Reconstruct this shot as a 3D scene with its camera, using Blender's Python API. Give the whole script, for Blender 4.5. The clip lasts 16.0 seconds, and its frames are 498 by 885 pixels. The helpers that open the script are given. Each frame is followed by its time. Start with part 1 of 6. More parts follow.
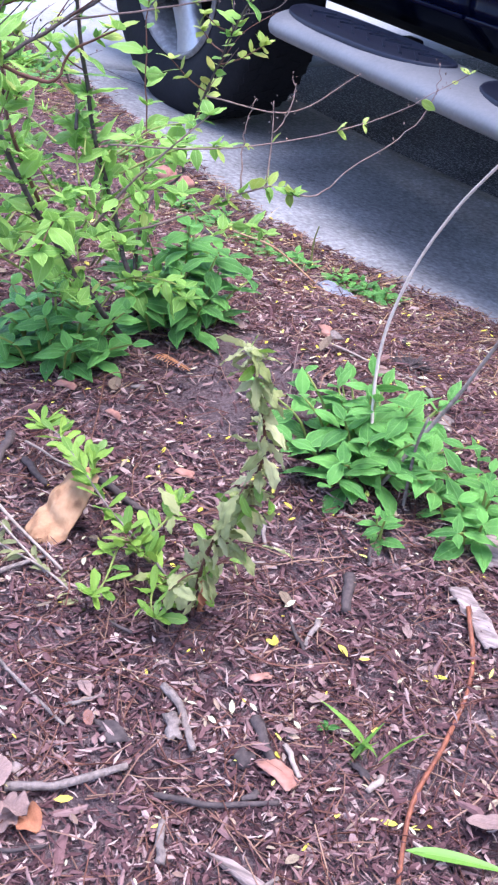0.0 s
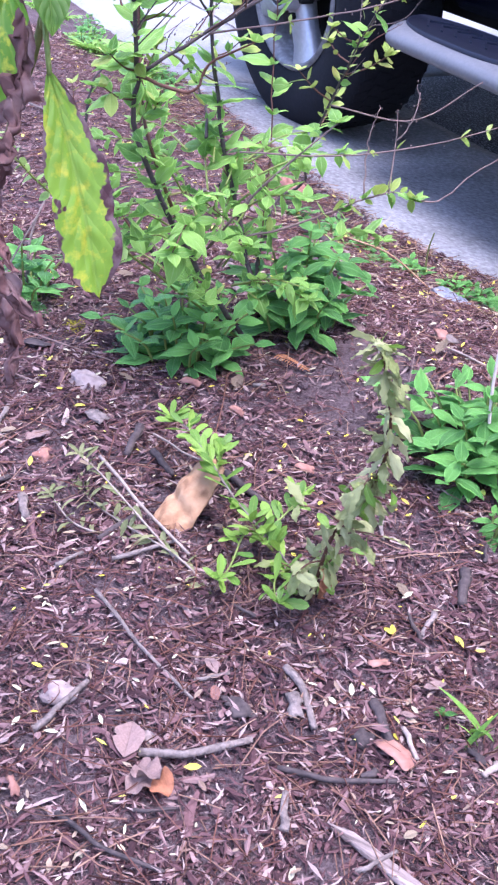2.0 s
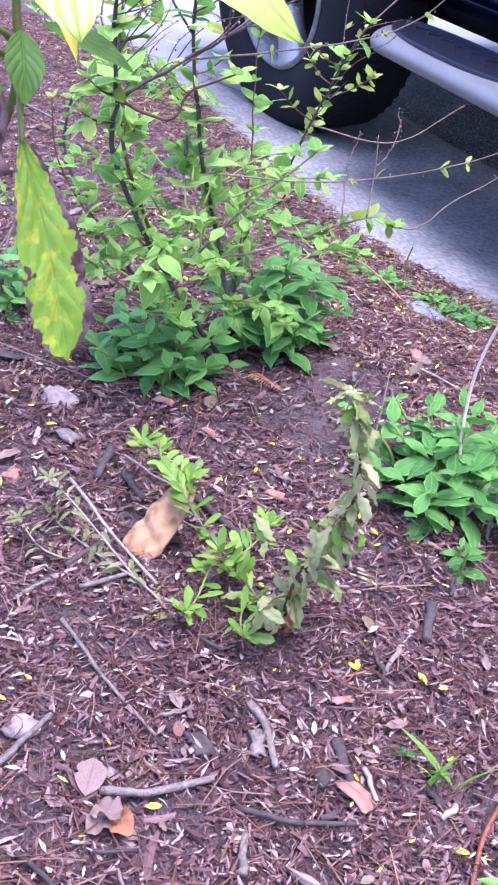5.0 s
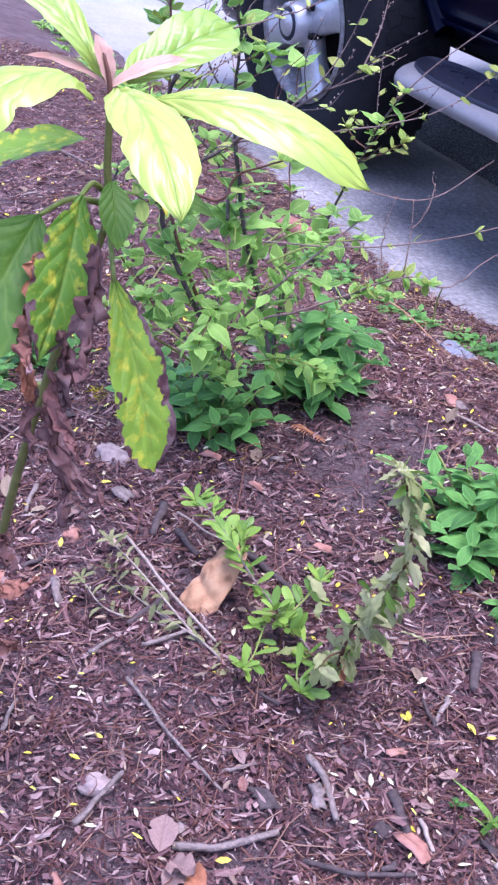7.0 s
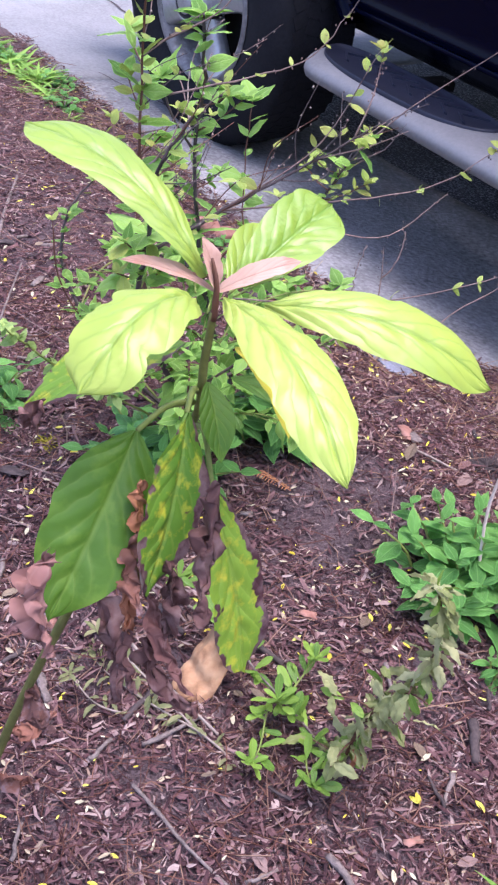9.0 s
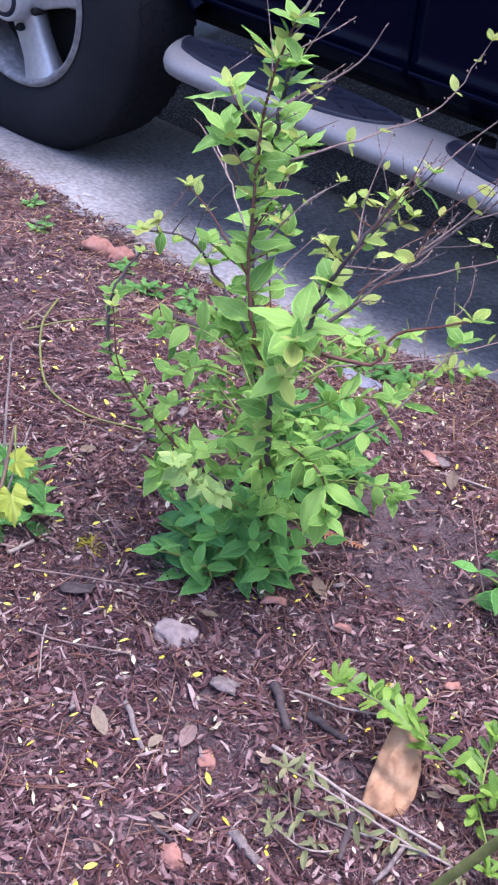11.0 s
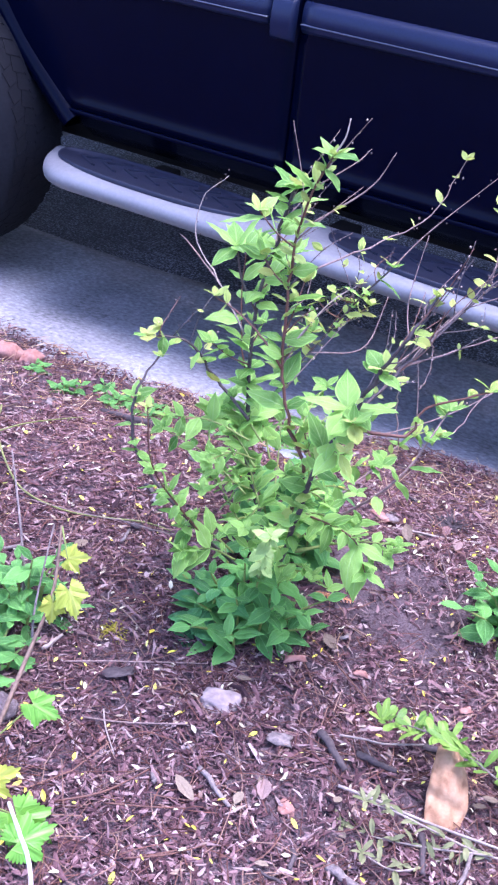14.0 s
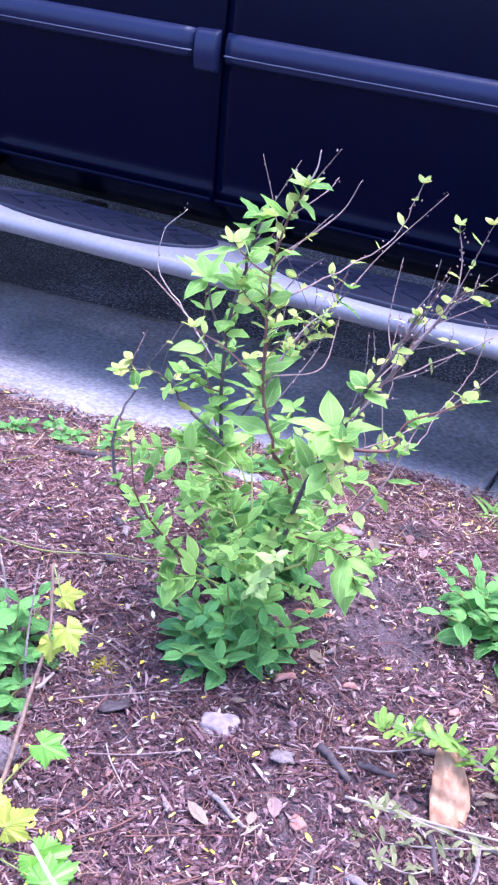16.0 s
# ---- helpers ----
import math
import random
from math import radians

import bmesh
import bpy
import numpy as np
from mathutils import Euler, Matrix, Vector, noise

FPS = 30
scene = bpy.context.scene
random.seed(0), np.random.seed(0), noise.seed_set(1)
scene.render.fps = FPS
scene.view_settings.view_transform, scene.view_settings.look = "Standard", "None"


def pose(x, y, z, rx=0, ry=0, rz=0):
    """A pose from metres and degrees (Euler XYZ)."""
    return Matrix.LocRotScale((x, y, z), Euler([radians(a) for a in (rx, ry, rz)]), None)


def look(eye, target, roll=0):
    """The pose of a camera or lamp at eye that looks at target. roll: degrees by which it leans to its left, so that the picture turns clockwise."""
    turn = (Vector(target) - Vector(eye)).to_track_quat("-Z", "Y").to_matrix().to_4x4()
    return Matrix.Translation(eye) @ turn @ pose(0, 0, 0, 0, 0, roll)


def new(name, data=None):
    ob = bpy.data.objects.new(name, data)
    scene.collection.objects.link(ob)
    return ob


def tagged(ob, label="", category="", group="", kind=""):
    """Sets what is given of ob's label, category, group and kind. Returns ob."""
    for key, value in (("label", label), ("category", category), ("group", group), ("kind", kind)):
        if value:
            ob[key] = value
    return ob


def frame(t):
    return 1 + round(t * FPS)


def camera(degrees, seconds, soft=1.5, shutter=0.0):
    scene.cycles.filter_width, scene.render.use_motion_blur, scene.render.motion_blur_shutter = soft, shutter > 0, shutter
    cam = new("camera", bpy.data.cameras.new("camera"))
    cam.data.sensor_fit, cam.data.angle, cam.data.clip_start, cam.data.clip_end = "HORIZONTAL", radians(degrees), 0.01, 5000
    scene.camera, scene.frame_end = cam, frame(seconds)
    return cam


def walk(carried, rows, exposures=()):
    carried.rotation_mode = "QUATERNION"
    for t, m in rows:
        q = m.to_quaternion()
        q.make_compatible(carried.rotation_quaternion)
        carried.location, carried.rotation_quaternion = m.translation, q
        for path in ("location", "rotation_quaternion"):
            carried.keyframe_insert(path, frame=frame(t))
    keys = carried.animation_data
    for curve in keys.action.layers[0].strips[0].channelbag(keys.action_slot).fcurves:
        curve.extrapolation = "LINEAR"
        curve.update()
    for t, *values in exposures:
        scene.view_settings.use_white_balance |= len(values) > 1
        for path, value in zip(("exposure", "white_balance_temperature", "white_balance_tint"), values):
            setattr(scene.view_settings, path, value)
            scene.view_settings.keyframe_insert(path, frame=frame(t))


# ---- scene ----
cam = camera(26.4, 16.0, 2.35)
# seconds, eye, target, roll
PATH = [
    (0, (0.064, 0.157, 0.836), (-1.403, 0.99, -0.239), 4.4),
    (0.5, (0.095, 0.136, 0.844), (-1.4, 0.898, -0.245), 2.6),
    (1, (0.11, 0.123, 0.84), (-1.406, 0.831, -0.255), 2.7),
    (1.5, (0.107, 0.12, 0.838), (-1.423, 0.806, -0.251), 2.0),
    (2, (0.095, 0.113, 0.844), (-1.458, 0.782, -0.223), 2.3),
    (2.5, (0.087, 0.116, 0.846), (-1.448, 0.801, -0.238), 3.5),
    (3, (0.083, 0.123, 0.846), (-1.434, 0.792, -0.273), 3.5),
    (5.3, (0.069, 0.127, 0.892), (-1.447, 0.841, -0.199), 4.9),
    (5.5, (0.073, 0.12, 0.894), (-1.44, 0.844, -0.196), 4.8),
    (6, (0.074, 0.102, 0.921), (-1.451, 0.783, -0.18), 4.2),
    (6.5, (0.065, 0.097, 0.941), (-1.47, 0.762, -0.155), 3.7),
    (7, (0.068, 0.086, 0.97), (-1.471, 0.758, -0.117), 2.8),
    (7.5, (0.058, 0.074, 1.02), (-1.464, 0.781, -0.069), 3.2),
    (8, (0.027, 0.048, 1.058), (-1.5, 0.733, -0.038), 3.3),
    (8.5, (-0.018, 0.041, 1.074), (-1.488, 0.788, -0.058), 2.6),
    (9, (-0.114, 0.008, 1.065), (-1.477, 0.889, -0.103), 5.9),
    (9.5, (-0.229, -0.052, 1.074), (-1.571, 0.944, -0.026), 5.7),
    (9.7, (-0.266, -0.075, 1.075), (-1.629, 0.897, -0.02), 4.3),
    (11.8, (-0.62, -0.343, 1.07), (-1.403, 1.06, -0.121), 7.1),
    (12, (-0.626, -0.375, 1.078), (-1.39, 1.057, -0.09), 6.3),
    (12.5, (-0.638, -0.424, 1.108), (-1.37, 1.074, 0.004), 6.8),
    (13, (-0.655, -0.448, 1.113), (-1.373, 1.076, 0.034), 8.5),
    (13.5, (-0.665, -0.465, 1.119), (-1.407, 1.07, 0.074), 8.5),
    (14, (-0.679, -0.48, 1.119), (-1.448, 1.058, 0.096), 8.1),
    (14.5, (-0.711, -0.5, 1.12), (-1.482, 1.049, 0.118), 8.1),
    (15, (-0.734, -0.522, 1.119), (-1.45, 1.057, 0.122), 7.6),
    (15.5, (-0.75, -0.539, 1.12), (-1.415, 1.076, 0.145), 7.0),
    (16, (-0.745, -0.539, 1.126), (-1.381, 1.092, 0.158), 6.6),
]
walk(cam, [(t, look(eye, target, roll)) for t, eye, target, roll in PATH], [(0.0, 2.11, 5550, 22), (3.0, 2.13, 5310, 31), (5.5, 2.15, 5350, 31), (7.0, 1.8, 5350, 34), (8.0, 1.65, 5600, 32), (9.7, 1.65, 5900, 24), (11.8, 1.92, 5360, 31), (16.0, 2.5, 5130, 36)])

# ---- world, sun ----
world = bpy.data.worlds.new("sky")
scene.world = world
world.use_nodes = True
wn = world.node_tree.nodes
sky = wn.new("ShaderNodeTexSky")
sky.sky_type = "NISHITA"
sky.sun_disc = False
sky.sun_elevation, sky.sun_rotation = radians(76), radians(40)
sky.air_density, sky.dust_density = 1.0, 3.0
world.node_tree.links.new(sky.outputs[0], wn["Background"].inputs[0])
wn["Background"].inputs[1].default_value = 0.15
sun_data = bpy.data.lights.new("sun", "SUN")
sun_data.energy, sun_data.angle, sun_data.color = 1.4, radians(40), (1.0, 0.97, 0.92)
sun = new("sun", sun_data)
sun.matrix_world = look((0, 0, 30), (-4.4, -5.4, 0))


# ---- materials ----
def nodes_of(name, rough=0.7, metal=0.0, spec=0.5):
    m = bpy.data.materials.new(name)
    m.use_nodes = True
    b = m.node_tree.nodes["Principled BSDF"]
    b.inputs["Roughness"].default_value = rough
    b.inputs["Metallic"].default_value = metal
    b.inputs["Specular IOR Level"].default_value = spec
    return m, m.node_tree.nodes, m.node_tree.links, b


def ramp_node(N, stops):
    r = N.new("ShaderNodeValToRGB")
    e = r.color_ramp.elements
    while len(e) < len(stops):
        e.new(0.5)
    for el, (pos, col) in zip(e, stops):
        el.position, el.color = pos, (*col, 1)
    return r


def noise_node(N, L, coord, scale, detail=6, rough=0.6, distortion=0.0):
    n = N.new("ShaderNodeTexNoise")
    n.inputs["Scale"].default_value = scale
    n.inputs["Detail"].default_value = detail
    n.inputs["Roughness"].default_value = rough
    n.inputs["Distortion"].default_value = distortion
    L.new(coord, n.inputs["Vector"])
    return n


def bump(N, L, b, height, strength, distance):
    bp = N.new("ShaderNodeBump")
    bp.inputs["Strength"].default_value = strength
    bp.inputs["Distance"].default_value = distance
    L.new(height, bp.inputs["Height"])
    L.new(bp.outputs[0], b.inputs["Normal"])


def grain_mat(name, stops, scale=40, coarse=4, rough=0.8, bump_d=0.001, spec=0.3, metal=0.0, mix=0.4, bump_s=0.6, generated=False, streak=None):
    """A surface that varies at two scales between the stops."""
    m, N, L, b = nodes_of(name, rough, metal, spec)
    tc = N.new("ShaderNodeTexCoord").outputs["Generated" if generated else "Object"]
    if streak:
        turned = N.new("ShaderNodeMapping")
        turned.vector_type = "TEXTURE"
        turned.inputs["Rotation"].default_value = (0, 0, streak[0])
        turned.inputs["Scale"].default_value = (1 / streak[1], 2, 2)
        L.new(tc, turned.inputs["Vector"])
        tc = turned.outputs[0]
        scale *= 6
    fine = noise_node(N, L, tc, scale)
    big = noise_node(N, L, tc, coarse, 3)
    mx = N.new("ShaderNodeMix")
    mx.inputs[0].default_value = mix
    L.new(fine.outputs[0], mx.inputs[2])
    L.new(big.outputs[0], mx.inputs[3])
    r = ramp_node(N, stops)
    L.new(mx.outputs[0], r.inputs[0])
    L.new(r.outputs[0], b.inputs["Base Color"])
    bump(N, L, b, fine.outputs[0], bump_s, bump_d)
    return m


def island_mat(name, stops, rough=0.75, spec=0.3, grain=250, constant=True):
    """Each loose piece of a joined mesh takes its own colour from the stops."""
    m, N, L, b = nodes_of(name, rough, 0, spec)
    g = N.new("ShaderNodeNewGeometry")
    r = ramp_node(N, stops)
    if constant:
        r.color_ramp.interpolation = "LINEAR"
    L.new(g.outputs["Random Per Island"], r.inputs[0])
    tc = N.new("ShaderNodeTexCoord").outputs["Object"]
    fine = noise_node(N, L, tc, grain, 4)
    hv = N.new("ShaderNodeHueSaturation")
    mr = N.new("ShaderNodeMapRange")
    mr.inputs[3].default_value, mr.inputs[4].default_value = 0.6, 1.35
    L.new(fine.outputs[0], mr.inputs[0])
    L.new(mr.outputs[0], hv.inputs["Value"])
    L.new(r.outputs[0], hv.inputs["Color"])
    L.new(hv.outputs[0], b.inputs["Base Color"])
    bump(N, L, b, fine.outputs[0], 0.5, 0.001)
    return m


def leaf_mat(name, dark, light, vein, rough=0.45, trans=0.25, edge=None, edge_at=0.8, vein_scale=9.0, blotch=None, spec=0.4, quilt=0.0, vein_mix=0.38, margin=0.0, relief=0.0008, pucker=0.0, side_burn=0.0, mottle=42):
    """A leaf: u runs across (0.5 is the midrib), v from stalk to tip. Veins, a paler midrib, mottling, and a burnt margin if given."""
    m, N, L, b = nodes_of(name, rough, 0, spec)
    uv = N.new("ShaderNodeUVMap").outputs[0]
    obj = N.new("ShaderNodeTexCoord").outputs["Object"]
    sep = N.new("ShaderNodeSeparateXYZ")
    L.new(uv, sep.inputs[0])

    def math_node(op, a, c=None):
        n = N.new("ShaderNodeMath")
        n.operation = op
        for k, v in ((0, a), (1, c)):
            if v is None:
                continue
            if isinstance(v, (int, float)):
                n.inputs[k].default_value = v
            else:
                L.new(v, n.inputs[k])
        return n.outputs[0]

    across = math_node("ABSOLUTE", math_node("SUBTRACT", sep.outputs[0], 0.5))
    fine = noise_node(N, L, obj, 90, 4)
    big = noise_node(N, L, obj, 18, 3)
    info = N.new("ShaderNodeObjectInfo")
    tone = math_node("ADD", math_node("MULTIPLY", big.outputs[0], 0.7), math_node("MULTIPLY", math_node("FRACT", math_node("ADD", info.outputs["Random"], N.new("ShaderNodeNewGeometry").outputs["Random Per Island"])), 0.5))
    base = ramp_node(N, [(0.25, dark), (0.8, light)])
    L.new(tone, base.inputs[0])
    # side veins run forward from the midrib
    slant = math_node("SUBTRACT", math_node("ADD", math_node("MULTIPLY", sep.outputs[1], vein_scale), math_node("MULTIPLY", big.outputs[0], 2.2 if pucker else 1.3)), math_node("MULTIPLY", across, vein_scale * (0.75 if pucker else 0.9)))
    saw = math_node("ABSOLUTE", math_node("SUBTRACT", math_node("FRACT", slant), 0.5))
    side = N.new("ShaderNodeMapRange")
    side.inputs[1].default_value, side.inputs[2].default_value = (0.16 if pucker else 0.10), 0.0
    L.new(saw, side.inputs[0])
    rib = N.new("ShaderNodeMapRange")
    rib.inputs[1].default_value, rib.inputs[2].default_value = 0.045, 0.01
    L.new(across, rib.inputs[0])
    strength = math_node("MULTIPLY", math_node("SUBTRACT", 0.62, across), 0.95) if pucker else 0.55
    veins = math_node("MAXIMUM", math_node("MULTIPLY", side.outputs[0], strength), math_node("MULTIPLY", rib.outputs[0], 0.55 if pucker else 1.0))
    mx = N.new("ShaderNodeMix")
    mx.data_type = "RGBA"
    L.new(math_node("MULTIPLY", veins, vein_mix), mx.inputs[0])
    L.new(base.outputs[0], mx.inputs[6])
    mx.inputs[7].default_value = (*vein, 1)
    col = mx.outputs[2]
    if margin:
        rim = N.new("ShaderNodeMapRange")
        rim.inputs[1].default_value, rim.inputs[2].default_value = 0.40, 0.5
        L.new(across, rim.inputs[0])
        pale = N.new("ShaderNodeMix")
        pale.data_type = "RGBA"
        L.new(math_node("MULTIPLY", rim.outputs[0], margin), pale.inputs[0])
        L.new(col, pale.inputs[6])
        pale.inputs[7].default_value = (*[min(1, c * 1.6 + 0.02) for c in light], 1)
        col = pale.outputs[2]
    if blotch:
        b2 = N.new("ShaderNodeMix")
        b2.data_type = "RGBA"
        br = N.new("ShaderNodeMapRange")
        br.inputs[1].default_value, br.inputs[2].default_value = 0.5, 0.68
        L.new((noise_node(N, L, obj, mottle, 4) if pucker else big).outputs[0], br.inputs[0])
        L.new(br.outputs[0], b2.inputs[0])
        L.new(col, b2.inputs[6])
        b2.inputs[7].default_value = (*blotch, 1)
        col = b2.outputs[2]
    if edge:
        e2 = N.new("ShaderNodeMix")
        e2.data_type = "RGBA"
        er = N.new("ShaderNodeMapRange")
        er.inputs[1].default_value, er.inputs[2].default_value = edge_at, edge_at + 0.05
        scallop = noise_node(N, L, obj, 75, 2)
        reach = math_node("ADD", math_node("MULTIPLY", across, 1.7), math_node("MULTIPLY", math_node("SUBTRACT", scallop.outputs[0], 0.5), 1.5))
        reach = math_node("ADD", reach, math_node("MULTIPLY", math_node("SUBTRACT", sep.outputs[0], 0.5), side_burn))
        L.new(math_node("ADD", reach, math_node("MULTIPLY", math_node("POWER", sep.outputs[1], 4.0), 0.28)), er.inputs[0])
        L.new(er.outputs[0], e2.inputs[0])
        L.new(col, e2.inputs[6])
        crisp = ramp_node(N, [(0.42, edge), (0.62, tuple(0.5 * c + w for c, w in zip(edge, (0.17, 0.115, 0.105))))])
        L.new(fine.outputs[0], crisp.inputs[0])
        L.new(crisp.outputs[0], e2.inputs[7])
        col = e2.outputs[2]
    L.new(col, b.inputs["Base Color"])
    h = math_node("SUBTRACT", math_node("MULTIPLY", fine.outputs[0], 0.3), veins)
    if quilt:
        vo = N.new("ShaderNodeTexVoronoi")
        vo.feature = "DISTANCE_TO_EDGE"
        vo.inputs["Scale"].default_value = quilt
        L.new(obj, vo.inputs["Vector"])
        cell = N.new("ShaderNodeMapRange")
        cell.inputs[2].default_value = 0.25
        L.new(vo.outputs["Distance"], cell.inputs[0])
        h = math_node("ADD", h, math_node("MULTIPLY", cell.outputs[0], 0.9))
    if pucker:
        soft = noise_node(N, L, obj, 75, 1)
        h = math_node("ADD", math_node("MULTIPLY", math_node("SMOOTH_MIN", saw, 0.22), pucker), math_node("MULTIPLY", soft.outputs[0], pucker * 0.8))
        h = math_node("SUBTRACT", h, math_node("MULTIPLY", rib.outputs[0], 0.4))
    bump(N, L, b, h, 0.6, relief)
    t = N.new("ShaderNodeBsdfTranslucent")
    L.new(col, t.inputs[0])
    ms = N.new("ShaderNodeMixShader")
    ms.inputs[0].default_value = trans
    L.new(b.outputs[0], ms.inputs[1])
    L.new(t.outputs[0], ms.inputs[2])
    L.new(ms.outputs[0], N["Material Output"].inputs[0])
    return m


def plain(name, col, rough=0.5, metal=0.0, spec=0.5, grain=60, amount=0.25, bd=0.0004):
    lo = tuple(c * (1 - amount) for c in col)
    hi = tuple(min(1, c * (1 + amount)) for c in col)
    return grain_mat(name, [(0.3, lo), (0.7, hi)], grain, 6, rough, bd, spec, metal)


M_SOIL = grain_mat("damp_soil", [(0.28, (0.042, 0.026, 0.028)), (0.48, (0.102, 0.070, 0.073)), (0.62, (0.170, 0.125, 0.124)), (0.78, (0.28, 0.22, 0.21))], 320, 14, 0.95, 0.008, 0.15, mix=0.35, bump_s=1.0)
M_CHIP = island_mat("wood_chips", [(0.0, (0.024, 0.011, 0.013)), (0.38, (0.084, 0.039, 0.040)), (0.68, (0.146, 0.077, 0.075)), (0.88, (0.235, 0.148, 0.136)), (1.0, (0.36, 0.27, 0.235))], 0.85, 0.2)
M_LITTER = island_mat("dry_leaflets", [(0.0, (0.16, 0.095, 0.07)), (0.4, (0.27, 0.195, 0.13)), (0.7, (0.40, 0.35, 0.22)), (1.0, (0.52, 0.48, 0.32))], 0.6, 0.3)
M_YELLOW = island_mat("yellow_leaflets", [(0.0, (0.45, 0.33, 0.03)), (0.5, (0.60, 0.52, 0.04)), (1.0, (0.52, 0.58, 0.12))], 0.5, 0.3)
M_STRAW = island_mat("straw", [(0.0, (0.17, 0.07, 0.035)), (0.5, (0.30, 0.17, 0.09)), (1.0, (0.46, 0.36, 0.20))], 0.75, 0.2)
M_NEEDLE = island_mat("needles", [(0.0, (0.05, 0.018, 0.014)), (0.5, (0.13, 0.055, 0.038)), (1.0, (0.26, 0.16, 0.11))], 0.8, 0.2)
M_CONC = grain_mat("concrete", [(0.28, (0.068, 0.065, 0.063)), (0.43, (0.175, 0.167, 0.161)), (0.55, (0.26, 0.25, 0.242)), (0.72, (0.44, 0.43, 0.415))], 85, 3.5, 0.95, 0.004, 0.15, mix=0.42, bump_s=0.9)
M_DRIVE = grain_mat("pale_concrete", [(0.25, (0.12, 0.118, 0.116)), (0.5, (0.23, 0.226, 0.222)), (0.75, (0.32, 0.315, 0.305))], 90, 2.2, 0.9, 0.003, 0.2, mix=0.5)
M_ASPH = grain_mat("asphalt", [(0.38, (0.012, 0.012, 0.014)), (0.52, (0.070, 0.070, 0.078)), (0.61, (0.30, 0.30, 0.33))], 150, 5, 0.9, 0.006, 0.3, mix=0.15, bump_s=1.0)
M_PAINT = grain_mat("car_paint", [(0.3, (0.0008, 0.0014, 0.0075)), (0.7, (0.0013, 0.0022, 0.0110))], 20, 2, 0.22, 0.0, 0.07, bump_s=0.0)
M_TRIM = plain("grey_moulding", (0.010, 0.014, 0.040), 0.36, 0, 0.24, 300)
# pale tone that stands in for light caught on the moulding's lip
M_HIGHLIGHT = plain("moulding_highlight_tone", (0.10, 0.105, 0.14), 0.35, 0, 0.5, 200)
M_BLACK = plain("black_plastic", (0.012, 0.012, 0.014), 0.55, 0, 0.4, 250)
M_UNDER = plain("underbody", (0.01, 0.01, 0.01), 0.9, 0, 0.2, 60)
M_SILVER = grain_mat("brushed_silver", [(0.3, (0.165, 0.16, 0.16)), (0.7, (0.235, 0.228, 0.226))], 120, 8, 0.55, 0.0002, 0.4, 0.25)
M_RIM = grain_mat("alloy", [(0.3, (0.34, 0.34, 0.35)), (0.7, (0.50, 0.50, 0.51))], 80, 6, 0.36, 0.0002, 0.5, 0.45)
M_DUSTY = grain_mat("dusty_alloy", [(0.3, (0.10, 0.093, 0.090)), (0.55, (0.22, 0.21, 0.205)), (0.75, (0.42, 0.41, 0.40))], 60, 9, 0.6, 0.0004, 0.4, 0.3)
M_TYRE = grain_mat("tyre_rubber", [(0.3, (0.006, 0.006, 0.008)), (0.7, (0.014, 0.014, 0.017))], 120, 10, 0.8, 0.0008, 0.2)
M_PAD = plain("step_pad", (0.011, 0.013, 0.026), 0.5, 0, 0.35, 60)
M_GLASS = plain("dark_glass", (0.004, 0.005, 0.006), 0.05, 0, 0.5, 30)
M_STEM = grain_mat("dark_bark", [(0.3, (0.030, 0.022, 0.023)), (0.7, (0.125, 0.095, 0.088))], 180, 20, 0.8, 0.001, 0.3)
M_REDSTEM = grain_mat("red_stem", [(0.3, (0.060, 0.022, 0.016)), (0.7, (0.17, 0.072, 0.042))], 150, 20, 0.6, 0.0006, 0.4)
M_REDBARK = grain_mat("red_bark", [(0.3, (0.085, 0.024, 0.014)), (0.7, (0.27, 0.095, 0.048))], 150, 20, 0.55, 0.0008, 0.4)
M_GREENSTEM = grain_mat("green_stem", [(0.3, (0.10, 0.14, 0.025)), (0.7, (0.24, 0.28, 0.06))], 120, 20, 0.6, 0.0004, 0.4)
M_OLIVE = grain_mat("olive_stem", [(0.3, (0.085, 0.095, 0.022)), (0.7, (0.21, 0.21, 0.055))], 120, 20, 0.6, 0.0006, 0.4)
M_BROWNSTEM = grain_mat("brown_stem", [(0.3, (0.085, 0.052, 0.034)), (0.7, (0.25, 0.165, 0.11))], 150, 20, 0.7, 0.0008, 0.3)
M_DEAD = grain_mat("bleached_stem", [(0.3, (0.17, 0.125, 0.10)), (0.7, (0.38, 0.31, 0.26))], 160, 20, 0.8, 0.0006, 0.2)
M_PALE = grain_mat("bleached_stalk", [(0.3, (0.46, 0.36, 0.29)), (0.7, (0.68, 0.57, 0.48))], 160, 20, 0.7, 0.0005, 0.3)
M_TWIG = grain_mat("dead_twig", [(0.3, (0.10, 0.062, 0.055)), (0.7, (0.30, 0.21, 0.175))], 160, 25, 0.8, 0.0005, 0.25)
M_GREYWOOD = grain_mat("weathered_wood", [(0.3, (0.075, 0.056, 0.050)), (0.7, (0.30, 0.24, 0.21))], 140, 15, 0.9, 0.004, 0.2, bump_s=1.0)
M_DARKWOOD = grain_mat("dark_wood", [(0.3, (0.022, 0.016, 0.016)), (0.7, (0.10, 0.075, 0.07))], 140, 15, 0.85, 0.0015, 0.25)
M_TAN = grain_mat("tan_bark", [(0.32, (0.16, 0.078, 0.038)), (0.44, (0.33, 0.18, 0.092)), (0.7, (0.47, 0.295, 0.165))], 70, 30, 0.75, 0.003, 0.3, mix=0.5)
